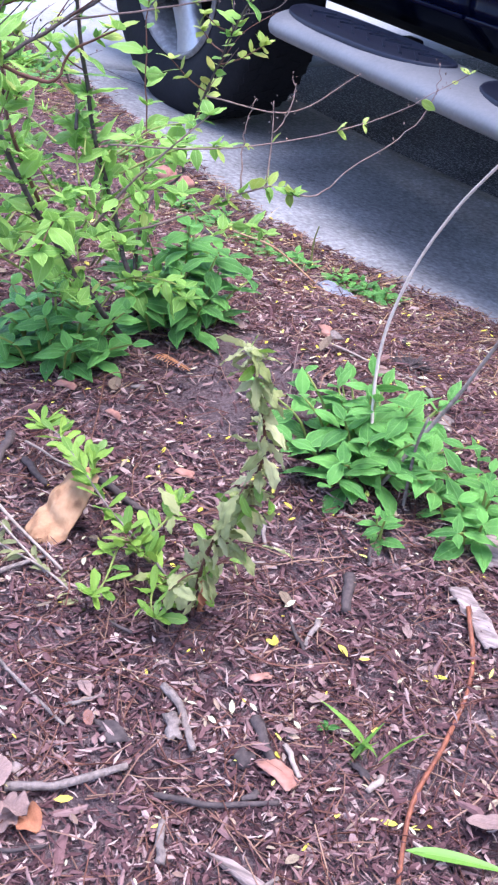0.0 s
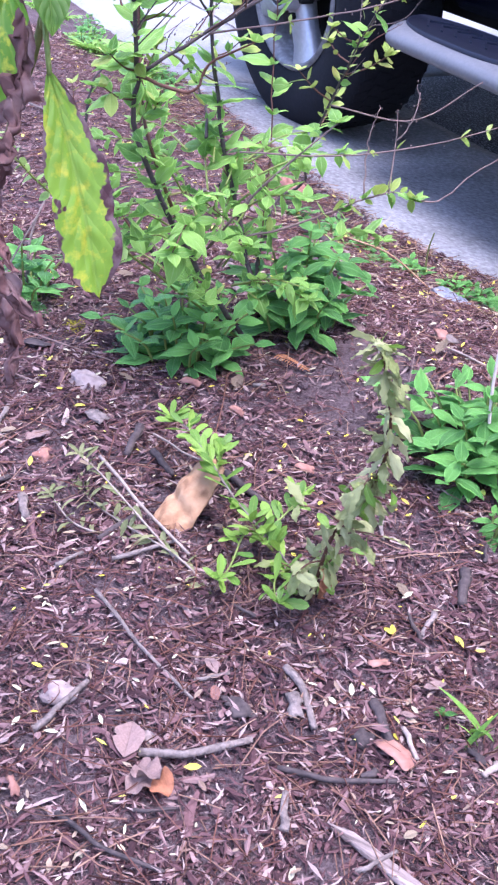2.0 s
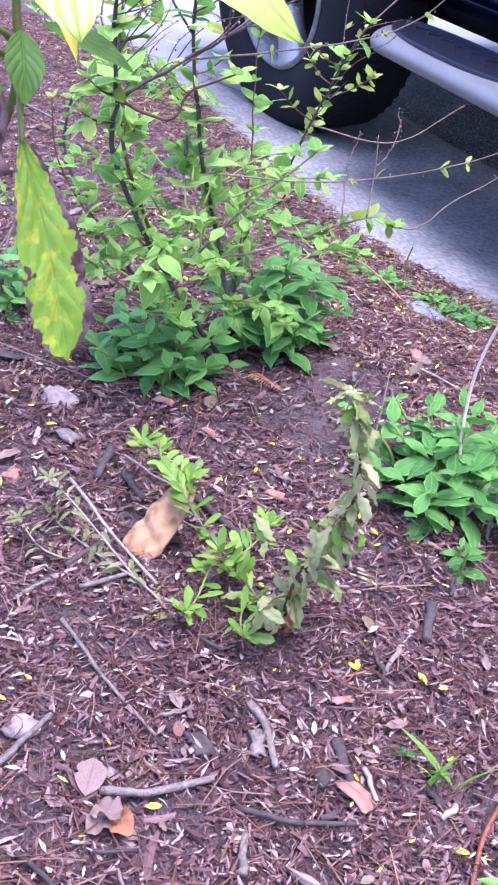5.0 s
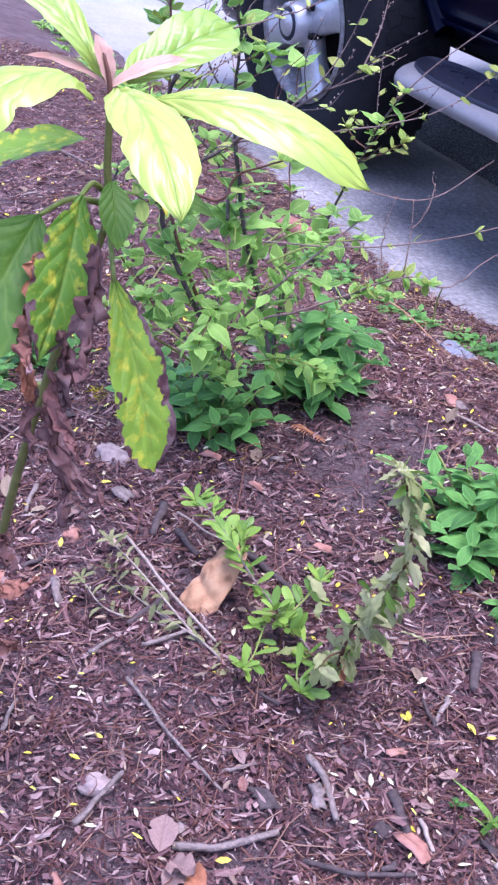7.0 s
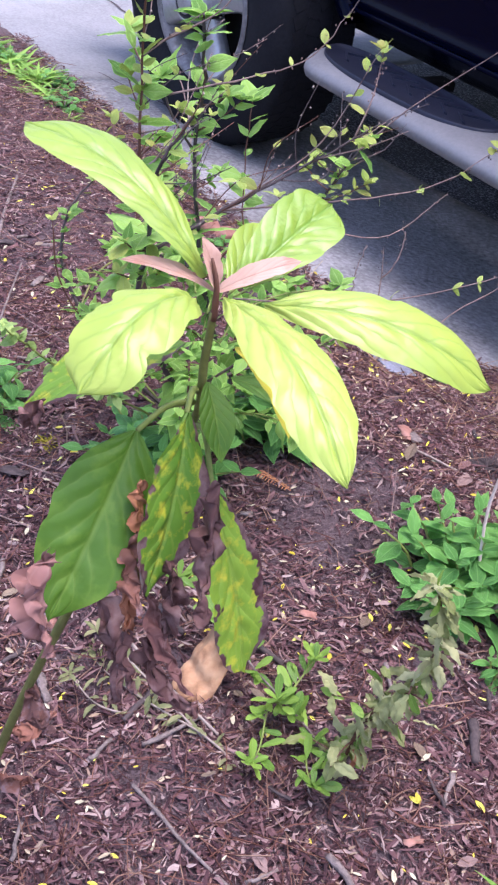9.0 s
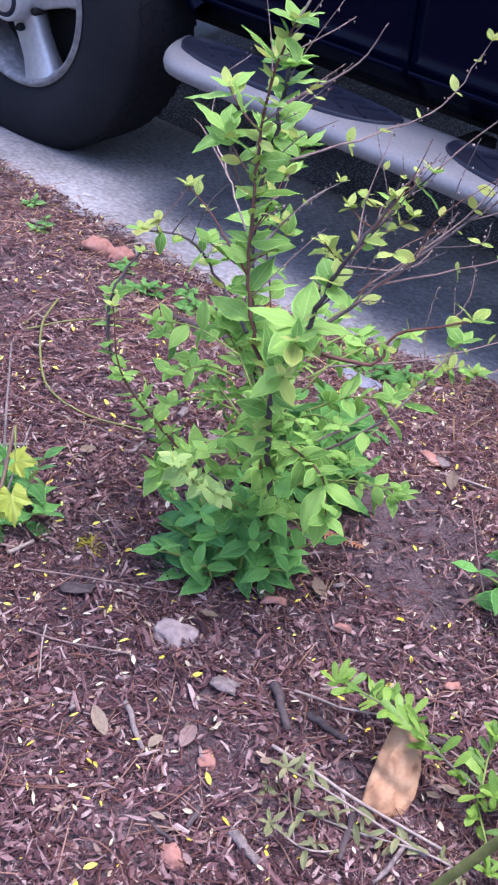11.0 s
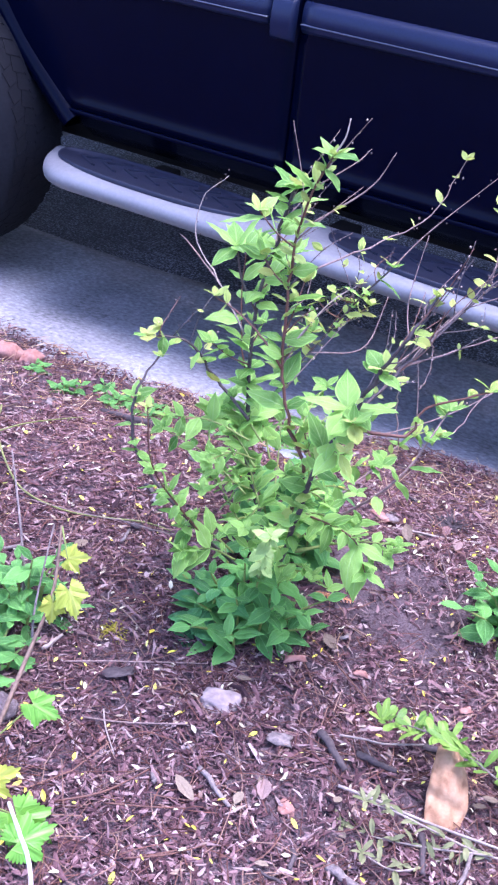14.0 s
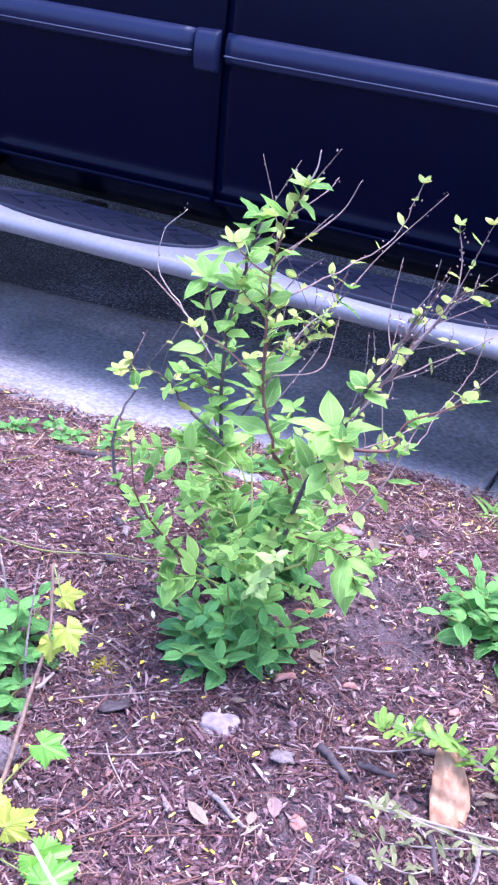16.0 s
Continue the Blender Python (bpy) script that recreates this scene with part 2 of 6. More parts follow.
M_CLOD = grain_mat("grey_soil", [(0.3, (0.085, 0.058, 0.055)), (0.5, (0.18, 0.135, 0.125)), (0.7, (0.31, 0.245, 0.225))], 260, 60, 0.95, 0.008, 0.15, bump_s=1.0)
M_STONE = grain_mat("pale_stone", [(0.3, (0.18, 0.132, 0.120)), (0.7, (0.40, 0.315, 0.28))], 90, 30, 0.95, 0.004, 0.2)
M_BRICK = grain_mat("brick_stone", [(0.3, (0.20, 0.085, 0.060)), (0.7, (0.40, 0.22, 0.17))], 70, 20, 0.95, 0.004, 0.15)
M_SPLIT = grain_mat("split_wood_grain", [(0.35, (0.09, 0.066, 0.058)), (0.5, (0.23, 0.175, 0.155)), (0.65, (0.40, 0.32, 0.285))], 60, 9, 0.9, 0.003, 0.2, mix=0.2, bump_s=1.0, streak=(0.6, 0.06))
M_PINKLEAF = leaf_mat("dry_pink_leaf", (0.13, 0.078, 0.066), (0.29, 0.19, 0.16), (0.11, 0.06, 0.05), 0.8, 0.1, vein_mix=0.6, relief=0.002, pucker=0.5)
M_BROWNLEAF = leaf_mat("dry_brown_leaf", (0.085, 0.040, 0.036), (0.34, 0.14, 0.085), (0.16, 0.09, 0.08), 0.75, 0.2, blotch=(0.32, 0.24, 0.25), relief=0.002, pucker=0.8)
M_PURPLE = leaf_mat("dry_purple_leaf", (0.050, 0.020, 0.017), (0.20, 0.095, 0.080), (0.10, 0.04, 0.035), 0.75, 0.2, blotch=(0.27, 0.17, 0.15), relief=0.002, pucker=0.8)
M_PINKDEAD = leaf_mat("dry_rosy_leaf", (0.19, 0.075, 0.060), (0.46, 0.26, 0.22), (0.50, 0.36, 0.30), 0.75, 0.25, relief=0.002, pucker=0.7)
M_RUST = leaf_mat("rust_leaf", (0.22, 0.075, 0.035), (0.48, 0.20, 0.10), (0.30, 0.13, 0.08), 0.7, 0.2, relief=0.002, pucker=0.6)
M_PALELEAF = leaf_mat("dry_pale_leaf", (0.12, 0.080, 0.052), (0.27, 0.205, 0.135), (0.16, 0.10, 0.065), 0.8, 0.12, relief=0.0015, pucker=0.5)
M_MINT = leaf_mat("mint_leaf", (0.052, 0.170, 0.030), (0.180, 0.43, 0.085), (0.21, 0.43, 0.12), 0.42, 0.30, vein_scale=7, vein_mix=0.6, margin=0.5, quilt=420, relief=0.0016)
M_DARKMINT = leaf_mat("dark_mint_leaf", (0.028, 0.115, 0.030), (0.095, 0.29, 0.070), (0.16, 0.36, 0.12), 0.42, 0.25, vein_scale=7, vein_mix=0.55, margin=0.3, quilt=420, relief=0.0016)
M_SHRUB = leaf_mat("shrub_leaf", (0.085, 0.235, 0.030), (0.36, 0.60, 0.118), (0.45, 0.63, 0.21), 0.40, 0.42, vein_scale=6, vein_mix=0.6, margin=0.55, quilt=420, relief=0.0015)
M_PALESHOOT = leaf_mat("pale_shoot_leaf", (0.16, 0.28, 0.055), (0.33, 0.46, 0.12), (0.34, 0.46, 0.17), 0.5, 0.35, vein_scale=6, margin=0.3)
M_TIPLEAF = leaf_mat("young_leaf", (0.24, 0.35, 0.05), (0.46, 0.55, 0.13), (0.42, 0.52, 0.18), 0.45, 0.35, vein_scale=6, margin=0.3, quilt=420, relief=0.001, blotch=(0.34, 0.33, 0.07))
M_YOUNG = leaf_mat("young_big_leaf", (0.20, 0.34, 0.035), (0.42, 0.53, 0.090), (0.085, 0.25, 0.020), 0.36, 0.32, vein_scale=6, vein_mix=0.7, relief=0.0028, spec=0.55, pucker=1.0)
M_OLD = leaf_mat("old_big_leaf", (0.048, 0.13, 0.010), (0.13, 0.26, 0.020), (0.30, 0.42, 0.09), 0.50, 0.28, vein_scale=6, blotch=(0.15, 0.27, 0.03), relief=0.0026, vein_mix=0.4, pucker=1.0)
M_BURNT = leaf_mat("burnt_big_leaf", (0.095, 0.225, 0.018), (0.24, 0.39, 0.035), (0.30, 0.42, 0.07), 0.45, 0.3, edge=(0.085, 0.034, 0.036), edge_at=0.74, vein_scale=6, blotch=(0.54, 0.52, 0.04), relief=0.0034, vein_mix=0.65, pucker=1.0, side_burn=-0.26, mottle=105)
M_BRACT = leaf_mat("pink_young_leaf", (0.38, 0.19, 0.13), (0.56, 0.36, 0.27), (0.34, 0.15, 0.10), 0.55, 0.2, vein_scale=6, pucker=0.6, relief=0.0015, blotch=(0.42, 0.19, 0.13))
M_WEED = leaf_mat("weed_leaf", (0.22, 0.26, 0.075), (0.48, 0.48, 0.24), (0.38, 0.36, 0.20), 0.8, 0.35, blotch=(0.34, 0.29, 0.17), spec=0.2)
M_CREEP = leaf_mat("creeper_leaf", (0.085, 0.19, 0.022), (0.25, 0.40, 0.055), (0.32, 0.44, 0.12), 0.45, 0.3)
M_FADE = leaf_mat("faded_leaf", (0.13, 0.15, 0.050), (0.27, 0.27, 0.12), (0.24, 0.22, 0.13), 0.7, 0.25, blotch=(0.26, 0.19, 0.13))
M_VINE = leaf_mat("vine_leaf", (0.075, 0.25, 0.020), (0.21, 0.45, 0.045), (0.36, 0.54, 0.12), 0.42, 0.3, vein_scale=5, relief=0.0012)
M_VINEY = leaf_mat("young_vine_leaf", (0.21, 0.28, 0.020), (0.42, 0.46, 0.05), (0.50, 0.52, 0.12), 0.45, 0.3, vein_scale=5, relief=0.0014, blotch=(0.30, 0.36, 0.03))
M_GRASS = leaf_mat("grass_blade", (0.10, 0.24, 0.03), (0.30, 0.50, 0.08), (0.3, 0.45, 0.1), 0.5, 0.3, vein_scale=0)
M_YLEAF = leaf_mat("yellow_leaf", (0.50, 0.42, 0.03), (0.68, 0.62, 0.08), (0.55, 0.5, 0.1), 0.5, 0.2)
M_NEEDLEONE = plain("rusty_needle", (0.46, 0.20, 0.09), 0.8, 0, 0.2, 100)
M_MOSS = plain("moss", (0.27, 0.23, 0.03), 0.95, 0, 0.1, 200, 0.5)
M_FILM = plain("crumpled_film", (0.20, 0.205, 0.24), 0.3, 0, 0.5, 200, 0.35, 0.002)


# ---- building helpers ----
def mesh_of(name, verts, faces, mat, smooth=True, uvs=None):
    me = bpy.data.meshes.new(name)
    me.from_pydata([tuple(v) for v in verts], [], faces)
    if uvs is not None:
        lay = me.uv_layers.new(name="UVMap")
        idx = np.empty(len(me.loops), dtype=np.int32)
        me.loops.foreach_get("vertex_index", idx)
        lay.data.foreach_set("uv", np.asarray(uvs, dtype=np.float32)[idx].ravel())
    if smooth:
        me.polygons.foreach_set("use_smooth", [True] * len(me.polygons))
    me.materials.append(mat)
    me.update()
    return me


def piece(name, me, parent, m=None, label=""):
    """Links a mesh as one part under its thing, in the thing's own space."""
    ob = new(name, me)
    ob.parent = parent
    if m is not None:
        ob.matrix_basis = m
    return tagged(ob, label=label)


def part(name, bm, mat, parent, label="", smooth=True):
    me = bpy.data.meshes.new(name)
    bm.normal_update()
    bm.to_mesh(me)
    bm.free()
    if smooth:
        me.polygons.foreach_set("use_smooth", [True] * len(me.polygons))
    me.materials.append(mat)
    ob = new(name, me)
    ob.parent = parent
    return tagged(ob, label=label)


def empty(name, at, label, category, group="", kind=""):
    ob = new(name)
    ob.empty_display_size = 0.05
    ob.matrix_basis = Matrix.Translation(at)
    return tagged(ob, label, category, group, kind)


def spline(pts, n):
    """Catmull-Rom through the points."""
    P = [Vector(p) for p in pts]
    if len(P) == 2:
        return [P[0].lerp(P[1], i / (n - 1)) for i in range(n)]
    P = [P[0] * 2 - P[1]] + P + [P[-1] * 2 - P[-2]]
    segs = len(P) - 3
    out = []
    for i in range(n):
        u = i / (n - 1) * segs
        k = min(int(u), segs - 1)
        t = u - k
        a, b, c, d = P[k:k + 4]
        out.append(0.5 * ((2 * b) + (c - a) * t + (2 * a - 5 * b + 4 * c - d) * t * t + (3 * b - a - 3 * c + d) * t ** 3))
    return out


def tube_mesh(name, pts, r0, r1, mat, sides=7, n=None, rough=0.0, seed=0):
    """A tapered, slightly uneven stem along the points."""
    rnd = random.Random(seed)
    path = spline(pts, n or max(6, len(pts) * 4))
    V, F = [], []
    up = Vector((0.3, 0.2, 1)).normalized()
    for i, p in enumerate(path):
        d = (path[min(i + 1, len(path) - 1)] - path[max(i - 1, 0)]).normalized()
        a = d.cross(up)
        a = a.normalized() if a.length > 1e-4 else Vector((1, 0, 0))
        b = d.cross(a)
        r = r0 + (r1 - r0) * i / (len(path) - 1)
        for k in range(sides):
            w = 2 * math.pi * k / sides
            rr = r * (1 + rough * rnd.uniform(-1, 1))
            V.append(p + a * (rr * math.cos(w)) + b * (rr * math.sin(w)))
    for i in range(len(path) - 1):
        for k in range(sides):
            F.append((i * sides + k, i * sides + (k + 1) % sides, (i + 1) * sides + (k + 1) % sides, (i + 1) * sides + k))
    F.append(tuple(range(sides - 1, -1, -1)))
    F.append(tuple((len(path) - 1) * sides + k for k in range(sides)))
    return mesh_of(name, V, F, mat)


def leaf_mesh(name, mat, length, width, bend=0.3, fold=0.25, widest=0.4, nv=9, nu=6, wave=0.0, seed=0, tip=1.0, curl=0.0, serrate=0.0, bite=None, twist=0.0, ragged=0.0, crumple=0.0, acute=0.0, quilted=0.0):
    """A leaf along +y from its stalk at the origin, its face up. bend: how far the tip droops; fold: how far the halves rise;
    wave: crumpling; serrate: teeth of the margin; bite: (v, depth) where the margin is eaten; acute: how drawn-out the tip is;
    quilted: how far the blade swells between its side veins."""
    rnd = random.Random(seed)
    ph = rnd.uniform(0, 6)
    V, UV, F = [], [], []
    for i in range(nv + 1):
        v = i / nv
        if v < widest:
            w = math.sin(0.5 * math.pi * (v / widest)) ** 0.75
        else:
            past = (v - widest) / (1 - widest)
            w = math.cos(0.5 * math.pi * past ** tip) * (1 - acute * past ** 1.5)
        w = max(w, 0.0) * width / 2
        if i == 0:
            w = 0.03 * width
        if serrate and 0 < i < nv:
            w *= 1 + serrate * (1 if i % 2 else -1)
        ang = bend * v
        y = length * (math.sin(ang) / bend * 1.0 if abs(bend) > 1e-3 else v)
        z = -length * ((1 - math.cos(ang)) / bend if abs(bend) > 1e-3 else 0)
        for j in range(nu + 1):
            u = j / nu * 2 - 1
            ww = w * (1 - ragged * max(0.0, noise.noise((v * 7 + seed * 3.1, 4.0 if u > 0 else 0.0, seed)) + 0.5 * noise.noise((v * 19, 9.0 if u > 0 else 5.0, seed)))) if ragged else w
            if bite and u > 0 and abs(v - bite[0]) < 0.12:
                ww = w * (1 - bite[1] * (1 - abs(v - bite[0]) / 0.12))
            x = u * ww
            dz = abs(u) * ww * fold - curl * (u * u) * ww
            dz += wave * width * (math.sin(v * 17 + ph + u * 2) * 0.5 * abs(u) + math.sin(v * 9 + ph * 2) * 0.3 * u)
            if quilted:
                dz += quilted * width * abs(math.sin(math.pi * (v * 7 - abs(u) * 1.8))) * (1 - abs(u)) * min(1, abs(u) * 4)
            tw = twist * v
            X, Z = x * math.cos(tw) - dz * math.sin(tw), x * math.sin(tw) + dz * math.cos(tw)
            q = Vector((X, y + math.sin(ang) * Z * 0.6, z + Z * math.cos(ang)))
            if crumple:
                k = Vector((v * 8, u * 2.4, seed * 1.7))
                q += Vector((noise.noise(k), noise.noise(k + Vector((9, 0, 0))), noise.noise(k + Vector((0, 9, 0))))) * (crumple * length)
            V.append(tuple(q))
            UV.append((0.5 + u / 2, v))
    for i in range(nv):
        for j in range(nu):
            a = i * (nu + 1) + j
            F.append((a, a + 1, a + nu + 2, a + nu + 1))
    return mesh_of(name, V, F, mat, True, UV)


def aim(at, to, up=(0, 0, 1), roll=0.0, size=1.0):
    """A pose whose +y runs from at towards the direction `to`, its +z as near to up as may be."""
    y = Vector(to).normalized()
    x = y.cross(Vector(up))
    x = x.normalized() if x.length > 1e-4 else Vector((1, 0, 0))
    z = x.cross(y)
    m = Matrix((x, y, z)).transposed().to_4x4()
    return Matrix.Translation(at) @ m @ Matrix.Rotation(roll, 4, "Y") @ Matrix.Scale(size, 4)


def smoothstep(a, b, v):
    t = min(1.0, max(0.0, (v - a) / (b - a)))
    return t * t * (3 - 2 * t)


def edge_y(x):
    """Where the bed meets the concrete."""
    return 1.235 + 0.18 * smoothstep(-1.9, -1.0, x)


def bed_z(x, y):
    d = edge_y(x) - y
    return 0.015 + smoothstep(0, 0.6, d) * (0.125 - 0.045 * smoothstep(-1.1, -0.4, x) + 0.05 * min(0.6, max(0.0, d - 0.75)))


def lumps(x, y):
    return 0.007 * noise.noise((x * 9, y * 9, 0)) + 0.006 * noise.noise((x * 28, y * 28, 5))


def top(x, y):
    return bed_z(x, y) + lumps(x, y)


# ---- ground, road, pavement ----
def grid_mesh(name, xs, ys, zf, mat):
    V = [(x, y(x, k) if callable(y) else y, 0) for x in xs for k, y in enumerate(ys)]
    n = len(ys)
    V = [(x, y, zf(x, y)) for x, y, _ in V]
    F = [(i * n + j, (i + 1) * n + j, (i + 1) * n + j + 1, i * n + j + 1) for i in range(len(xs) - 1) for j in range(n - 1)]
    return mesh_of(name, V, F, mat)


ROAD_Z = -0.055
gs = [-200, -40, -8, -4, -3, -2, -1, 0, 1, 2, 4, 8, 40, 200]
tagged(new("ground", grid_mesh("ground", gs, gs, lambda x, y: ROAD_Z, M_ASPH)), "dark coarse asphalt road surface", "road", kind="structure")

# the planting bed: fine where the camera passes, coarse behind
xs = [-9, -7, -5.5, -4.6] + [-4.2 + 0.02 * i for i in range(222)] + [0.4, 0.8, 1.5, 3]
rows = 96


def bed_rows():
    V, F = [], []
    for x in xs:
        e = edge_y(x) + 0.02 * noise.noise((x * 7, 3, 0)) + 0.012 * noise.noise((x * 25, 8, 0))
        for j in range(rows + 1):
            v = j / rows
            y = -2.5 + (e - 0.02 + 2.5) * v if v < 0.2 else None
            if y is None:
                y = -0.45 + (e + 0.45) * (v - 0.2) / 0.8
            else:
                y = -4 + 3.55 * v / 0.2
            V.append((x, y, top(x, y) - (0.03 if j == rows else 0)))
    n = rows + 1
    for i in range(len(xs) - 1):
        for j in range(rows):
            F.append((i * n + j, (i + 1) * n + j, (i + 1) * n + j + 1, i * n + j + 1))
    return mesh_of("planting_bed", V, F, M_SOIL)


tagged(new("planting_bed", bed_rows()), "dark damp soil of a mulched planting bed", "soil", kind="structure")


def conc_z(x, y):
    return 0.012 - 0.062 * smoothstep(edge_y(x) - 0.05, 1.75, y)


def asph_y(x):
    return 1.93 + 0.15 * smoothstep(-2.6, -1.0, x)


def slab_mesh(name, x0, x1, y0, y1, step=0.06):
    """A concrete slab with a rounded upper edge and a body below."""
    nx = max(2, int((x1 - x0) / step))
    bm = bmesh.new()
    cols = []
    for i in range(nx + 1):
        x = x0 + (x1 - x0) * i / nx
        a, b = y0(x), y1(x)
        ys = [a + (b - a) * k / 14 for k in range(15)]
        col = [bm.verts.new((x, a, -0.15))]
        for k, y in enumerate(ys):
            drop = 0.006 if k in (0, 14) or i in (0, nx) else 0
            col.append(bm.verts.new((x, y + (0.003 * noise.noise((x * 30, k, 2)) if k == 14 else 0), conc_z(x, y) - drop)))
        col.append(bm.verts.new((x, b, -0.15)))
        cols.append(col)
    for i in range(nx):
        for k in range(len(cols[0]) - 1):
            bm.faces.new((cols[i][k], cols[i + 1][k], cols[i + 1][k + 1], cols[i][k + 1]))
    bm.faces.new(cols[0])
    bm.faces.new(list(reversed(cols[-1])))
    return bm


pavement = empty("pavement", (0, 0, 0), "pale grey concrete gutter strip beside the bed", "pavement", kind="structure")
low = lambda x: edge_y(x) - 0.12
for a, b in ((-3.25, -0.985), (-0.972, 1.6), (1.612, 4.2)):
    part("slab", slab_mesh("slab", a, b, low, asph_y), M_CONC, pavement)
part("slab", slab_mesh("slab", -5.6, -3.262, low, lambda x: 3.4), M_DRIVE, pavement)
part("slab", slab_mesh("slab", -8.5, -5.612, low, lambda x: 3.4), M_DRIVE, pavement)
part("slab", slab_mesh("slab", -8.5, -3.262, lambda x: 3.412, lambda x: 8.0, 0.3), M_DRIVE, pavement)


def crack(pts, w):
    """A thin dark line of dirt lying in a crack."""
    V, F = [], []
    path = spline(pts, 40)
    for i, p in enumerate(path):
        j = 0.012 * noise.noise((p.x * 20, p.y * 20, 1))
        for s in (-1, 1):
            V.append((p.x + j, p.y + j + s * w * (0.6 + 0.6 * abs(noise.noise((i * 0.7, 2, 2)))), conc_z(p.x, p.y) + 0.003))
    F = [(2 * i, 2 * i + 2, 2 * i + 3, 2 * i + 1) for i in range(len(path) - 1)]
    return mesh_of("crack", V, F, M_DARKWOOD)


for pts, w in (([(-3.9, 1.80, 0), (-3.6, 1.85, 0), (-3.2, 1.88, 0)], 0.006), ([(-6.4, 1.72, 0), (-5.396, 1.77, 0), (-4.815, 1.817, 0), (-4.512, 1.827, 0), (-3.9, 1.80, 0)], 0.006), ([(-3.3, 1.35, 0), (-3.05, 1.42, 0), (-2.9, 1.5, 0)], 0.003)):
    piece("crack", crack(pts, w), pavement, label="dirt-filled crack")


# ---- the parked vehicle ----
HUB = (-2.79, 1.43, 0.345)
WHEELBASE = 2.9
Y0 = 1.60
car = empty("car", (HUB[0], Y0, ROAD_Z), "dark navy parked sport utility vehicle with silver running board", "car")
inv = car.matrix_basis.inverted()


def local(bm):
    bmesh.ops.transform(bm, matrix=inv, verts=bm.verts)
    return bm


ARCH = ((-0.47, 0.30), (-0.43, 0.44), (-0.34, 0.58), (-0.22, 0.68), (-0.08, 0.735), (0.08, 0.735), (0.2, 0.68), (0.31, 0.545), (0.42, 0.435), (0.46, 0.40))


def arch_z(x, hub_x, base):
    d = x - hub_x
    if d <= ARCH[0][0] or d >= ARCH[-1][0]:
        return base
    for (a, za), (b, zb) in zip(ARCH, ARCH[1:]):
        if a <= d <= b:
            return max(base, za + (zb - za) * (d - a) / (b - a))
    return base


def side_y(z):
    """The side's section: turned under below the crease, upright, then leaning in above the waist."""
    if z < 0.435:
        return 0.05 * ((0.435 - z) / 0.04) ** 0.8
    if z < 0.46:
        return 0.012 * (0.46 - z) / 0.025 - 0.004
    return -0.012 * math.sin(math.pi * min(1, (z - 0.46) / 0.55)) + 0.05 * max(0, z - 0.95) ** 1.2


def side_panel(x0, x1, z1, flip=False, base=0.362, rear_hub=HUB[0] + WHEELBASE):
    bm = bmesh.new()
    nx = max(4, int((x1 - x0) / 0.03))
    cols = []
    for i in range(nx + 1):
        x = x0 + (x1 - x0) * i / nx
        zl = max(arch_z(x, HUB[0], base), arch_z(x, rear_hub, base))
        zs = [zl + (z1 - zl) * (k / 22) for k in range(23)]
        zs = sorted(zs + [z for z in (0.435, 0.45, 0.46) if z > zl + 0.004])[:26]
        while len(zs) < 26:
            zs.insert(1, zs[0] + (zs[1] - zs[0]) * 0.5)
        col = []
        for z in zs:
            y = Y0 + side_y(z)
            near_edge = min(x - x0, x1 - x)
            y += 0.004 * max(0, 1 - near_edge / 0.012)
            col.append(bm.verts.new((x, y, z)))
        back = bm.verts.new((x, Y0 + 0.12, zs[0] + 0.01))
        cols.append([back] + col)
    for i in range(nx):
        for k in range(len(cols[0]) - 1):
            bm.faces.new((cols[i][k], cols[i + 1][k], cols[i + 1][k + 1], cols[i][k + 1]))
    for c, rev in ((cols[0], False), (cols[-1], True)):
        ex = [bm.verts.new((v.co.x, v.co.y + 0.05, v.co.z)) for v in c[1:]]
        for k in range(len(ex) - 1):
            q = (c[k + 1], c[k + 2], ex[k + 1], ex[k])
            bm.faces.new(q if not rev else tuple(reversed(q)))
    if flip:
        for v in bm.verts:
            v.co.y = 2 * (Y0 + 0.93) - v.co.y
        bmesh.ops.reverse_faces(bm, faces=bm.faces)
    return local(bm)


def box_bm(x0, x1, y0, y1, z0, z1, bevel=0.01, seg=2):
    bm = bmesh.new()
    bmesh.ops.create_cube(bm, size=1)
    bmesh.ops.transform(bm, matrix=Matrix.LocRotScale(((x0 + x1) / 2, (y0 + y1) / 2, (z0 + z1) / 2), None, (x1 - x0, y1 - y0, z1 - z0)), verts=bm.verts)
    if bevel:
        bmesh.ops.bevel(bm, geom=bm.edges[:], offset=bevel, segments=seg, affect="EDGES", profile=0.6)
    return bm


GAP = -1.733
for flip in (False, True):
    for nm, a, b in (("front_fender", -3.5, -2.625), ("front_door", -2.62, GAP - 0.004), ("rear_door", GAP + 0.004, -0.82), ("rear_fender", -0.812, 1.02)):
        part(nm, side_panel(a, b, 1.06, flip), M_PAINT, car)
# cabin, bonnet and ends
roof = bmesh.new()
prof = [(-2.55, 1.06), (-1.95, 1.62), (-1.7, 1.70), (0.5, 1.70), (0.85, 1.6), (1.02, 1.06)]
vs = [[roof.verts.new((x, y, z)) for x, z in prof] for y in (Y0 + 0.06, Y0 + 1.80)]
for side in vs:
    for i, v in enumerate(side):
        k = (prof[i][1] - 1.06) / 0.64
        v.co.y += 0.2 * k * (1 if side is vs[0] else -1)
for i in range(len(prof) - 1):
    roof.faces.new((vs[0][i], vs[0][i + 1], vs[1][i + 1], vs[1][i]))
roof.faces.new(vs[0])
roof.faces.new(list(reversed(vs[1])))
part("cabin", local(roof), M_PAINT, car, smooth=False)
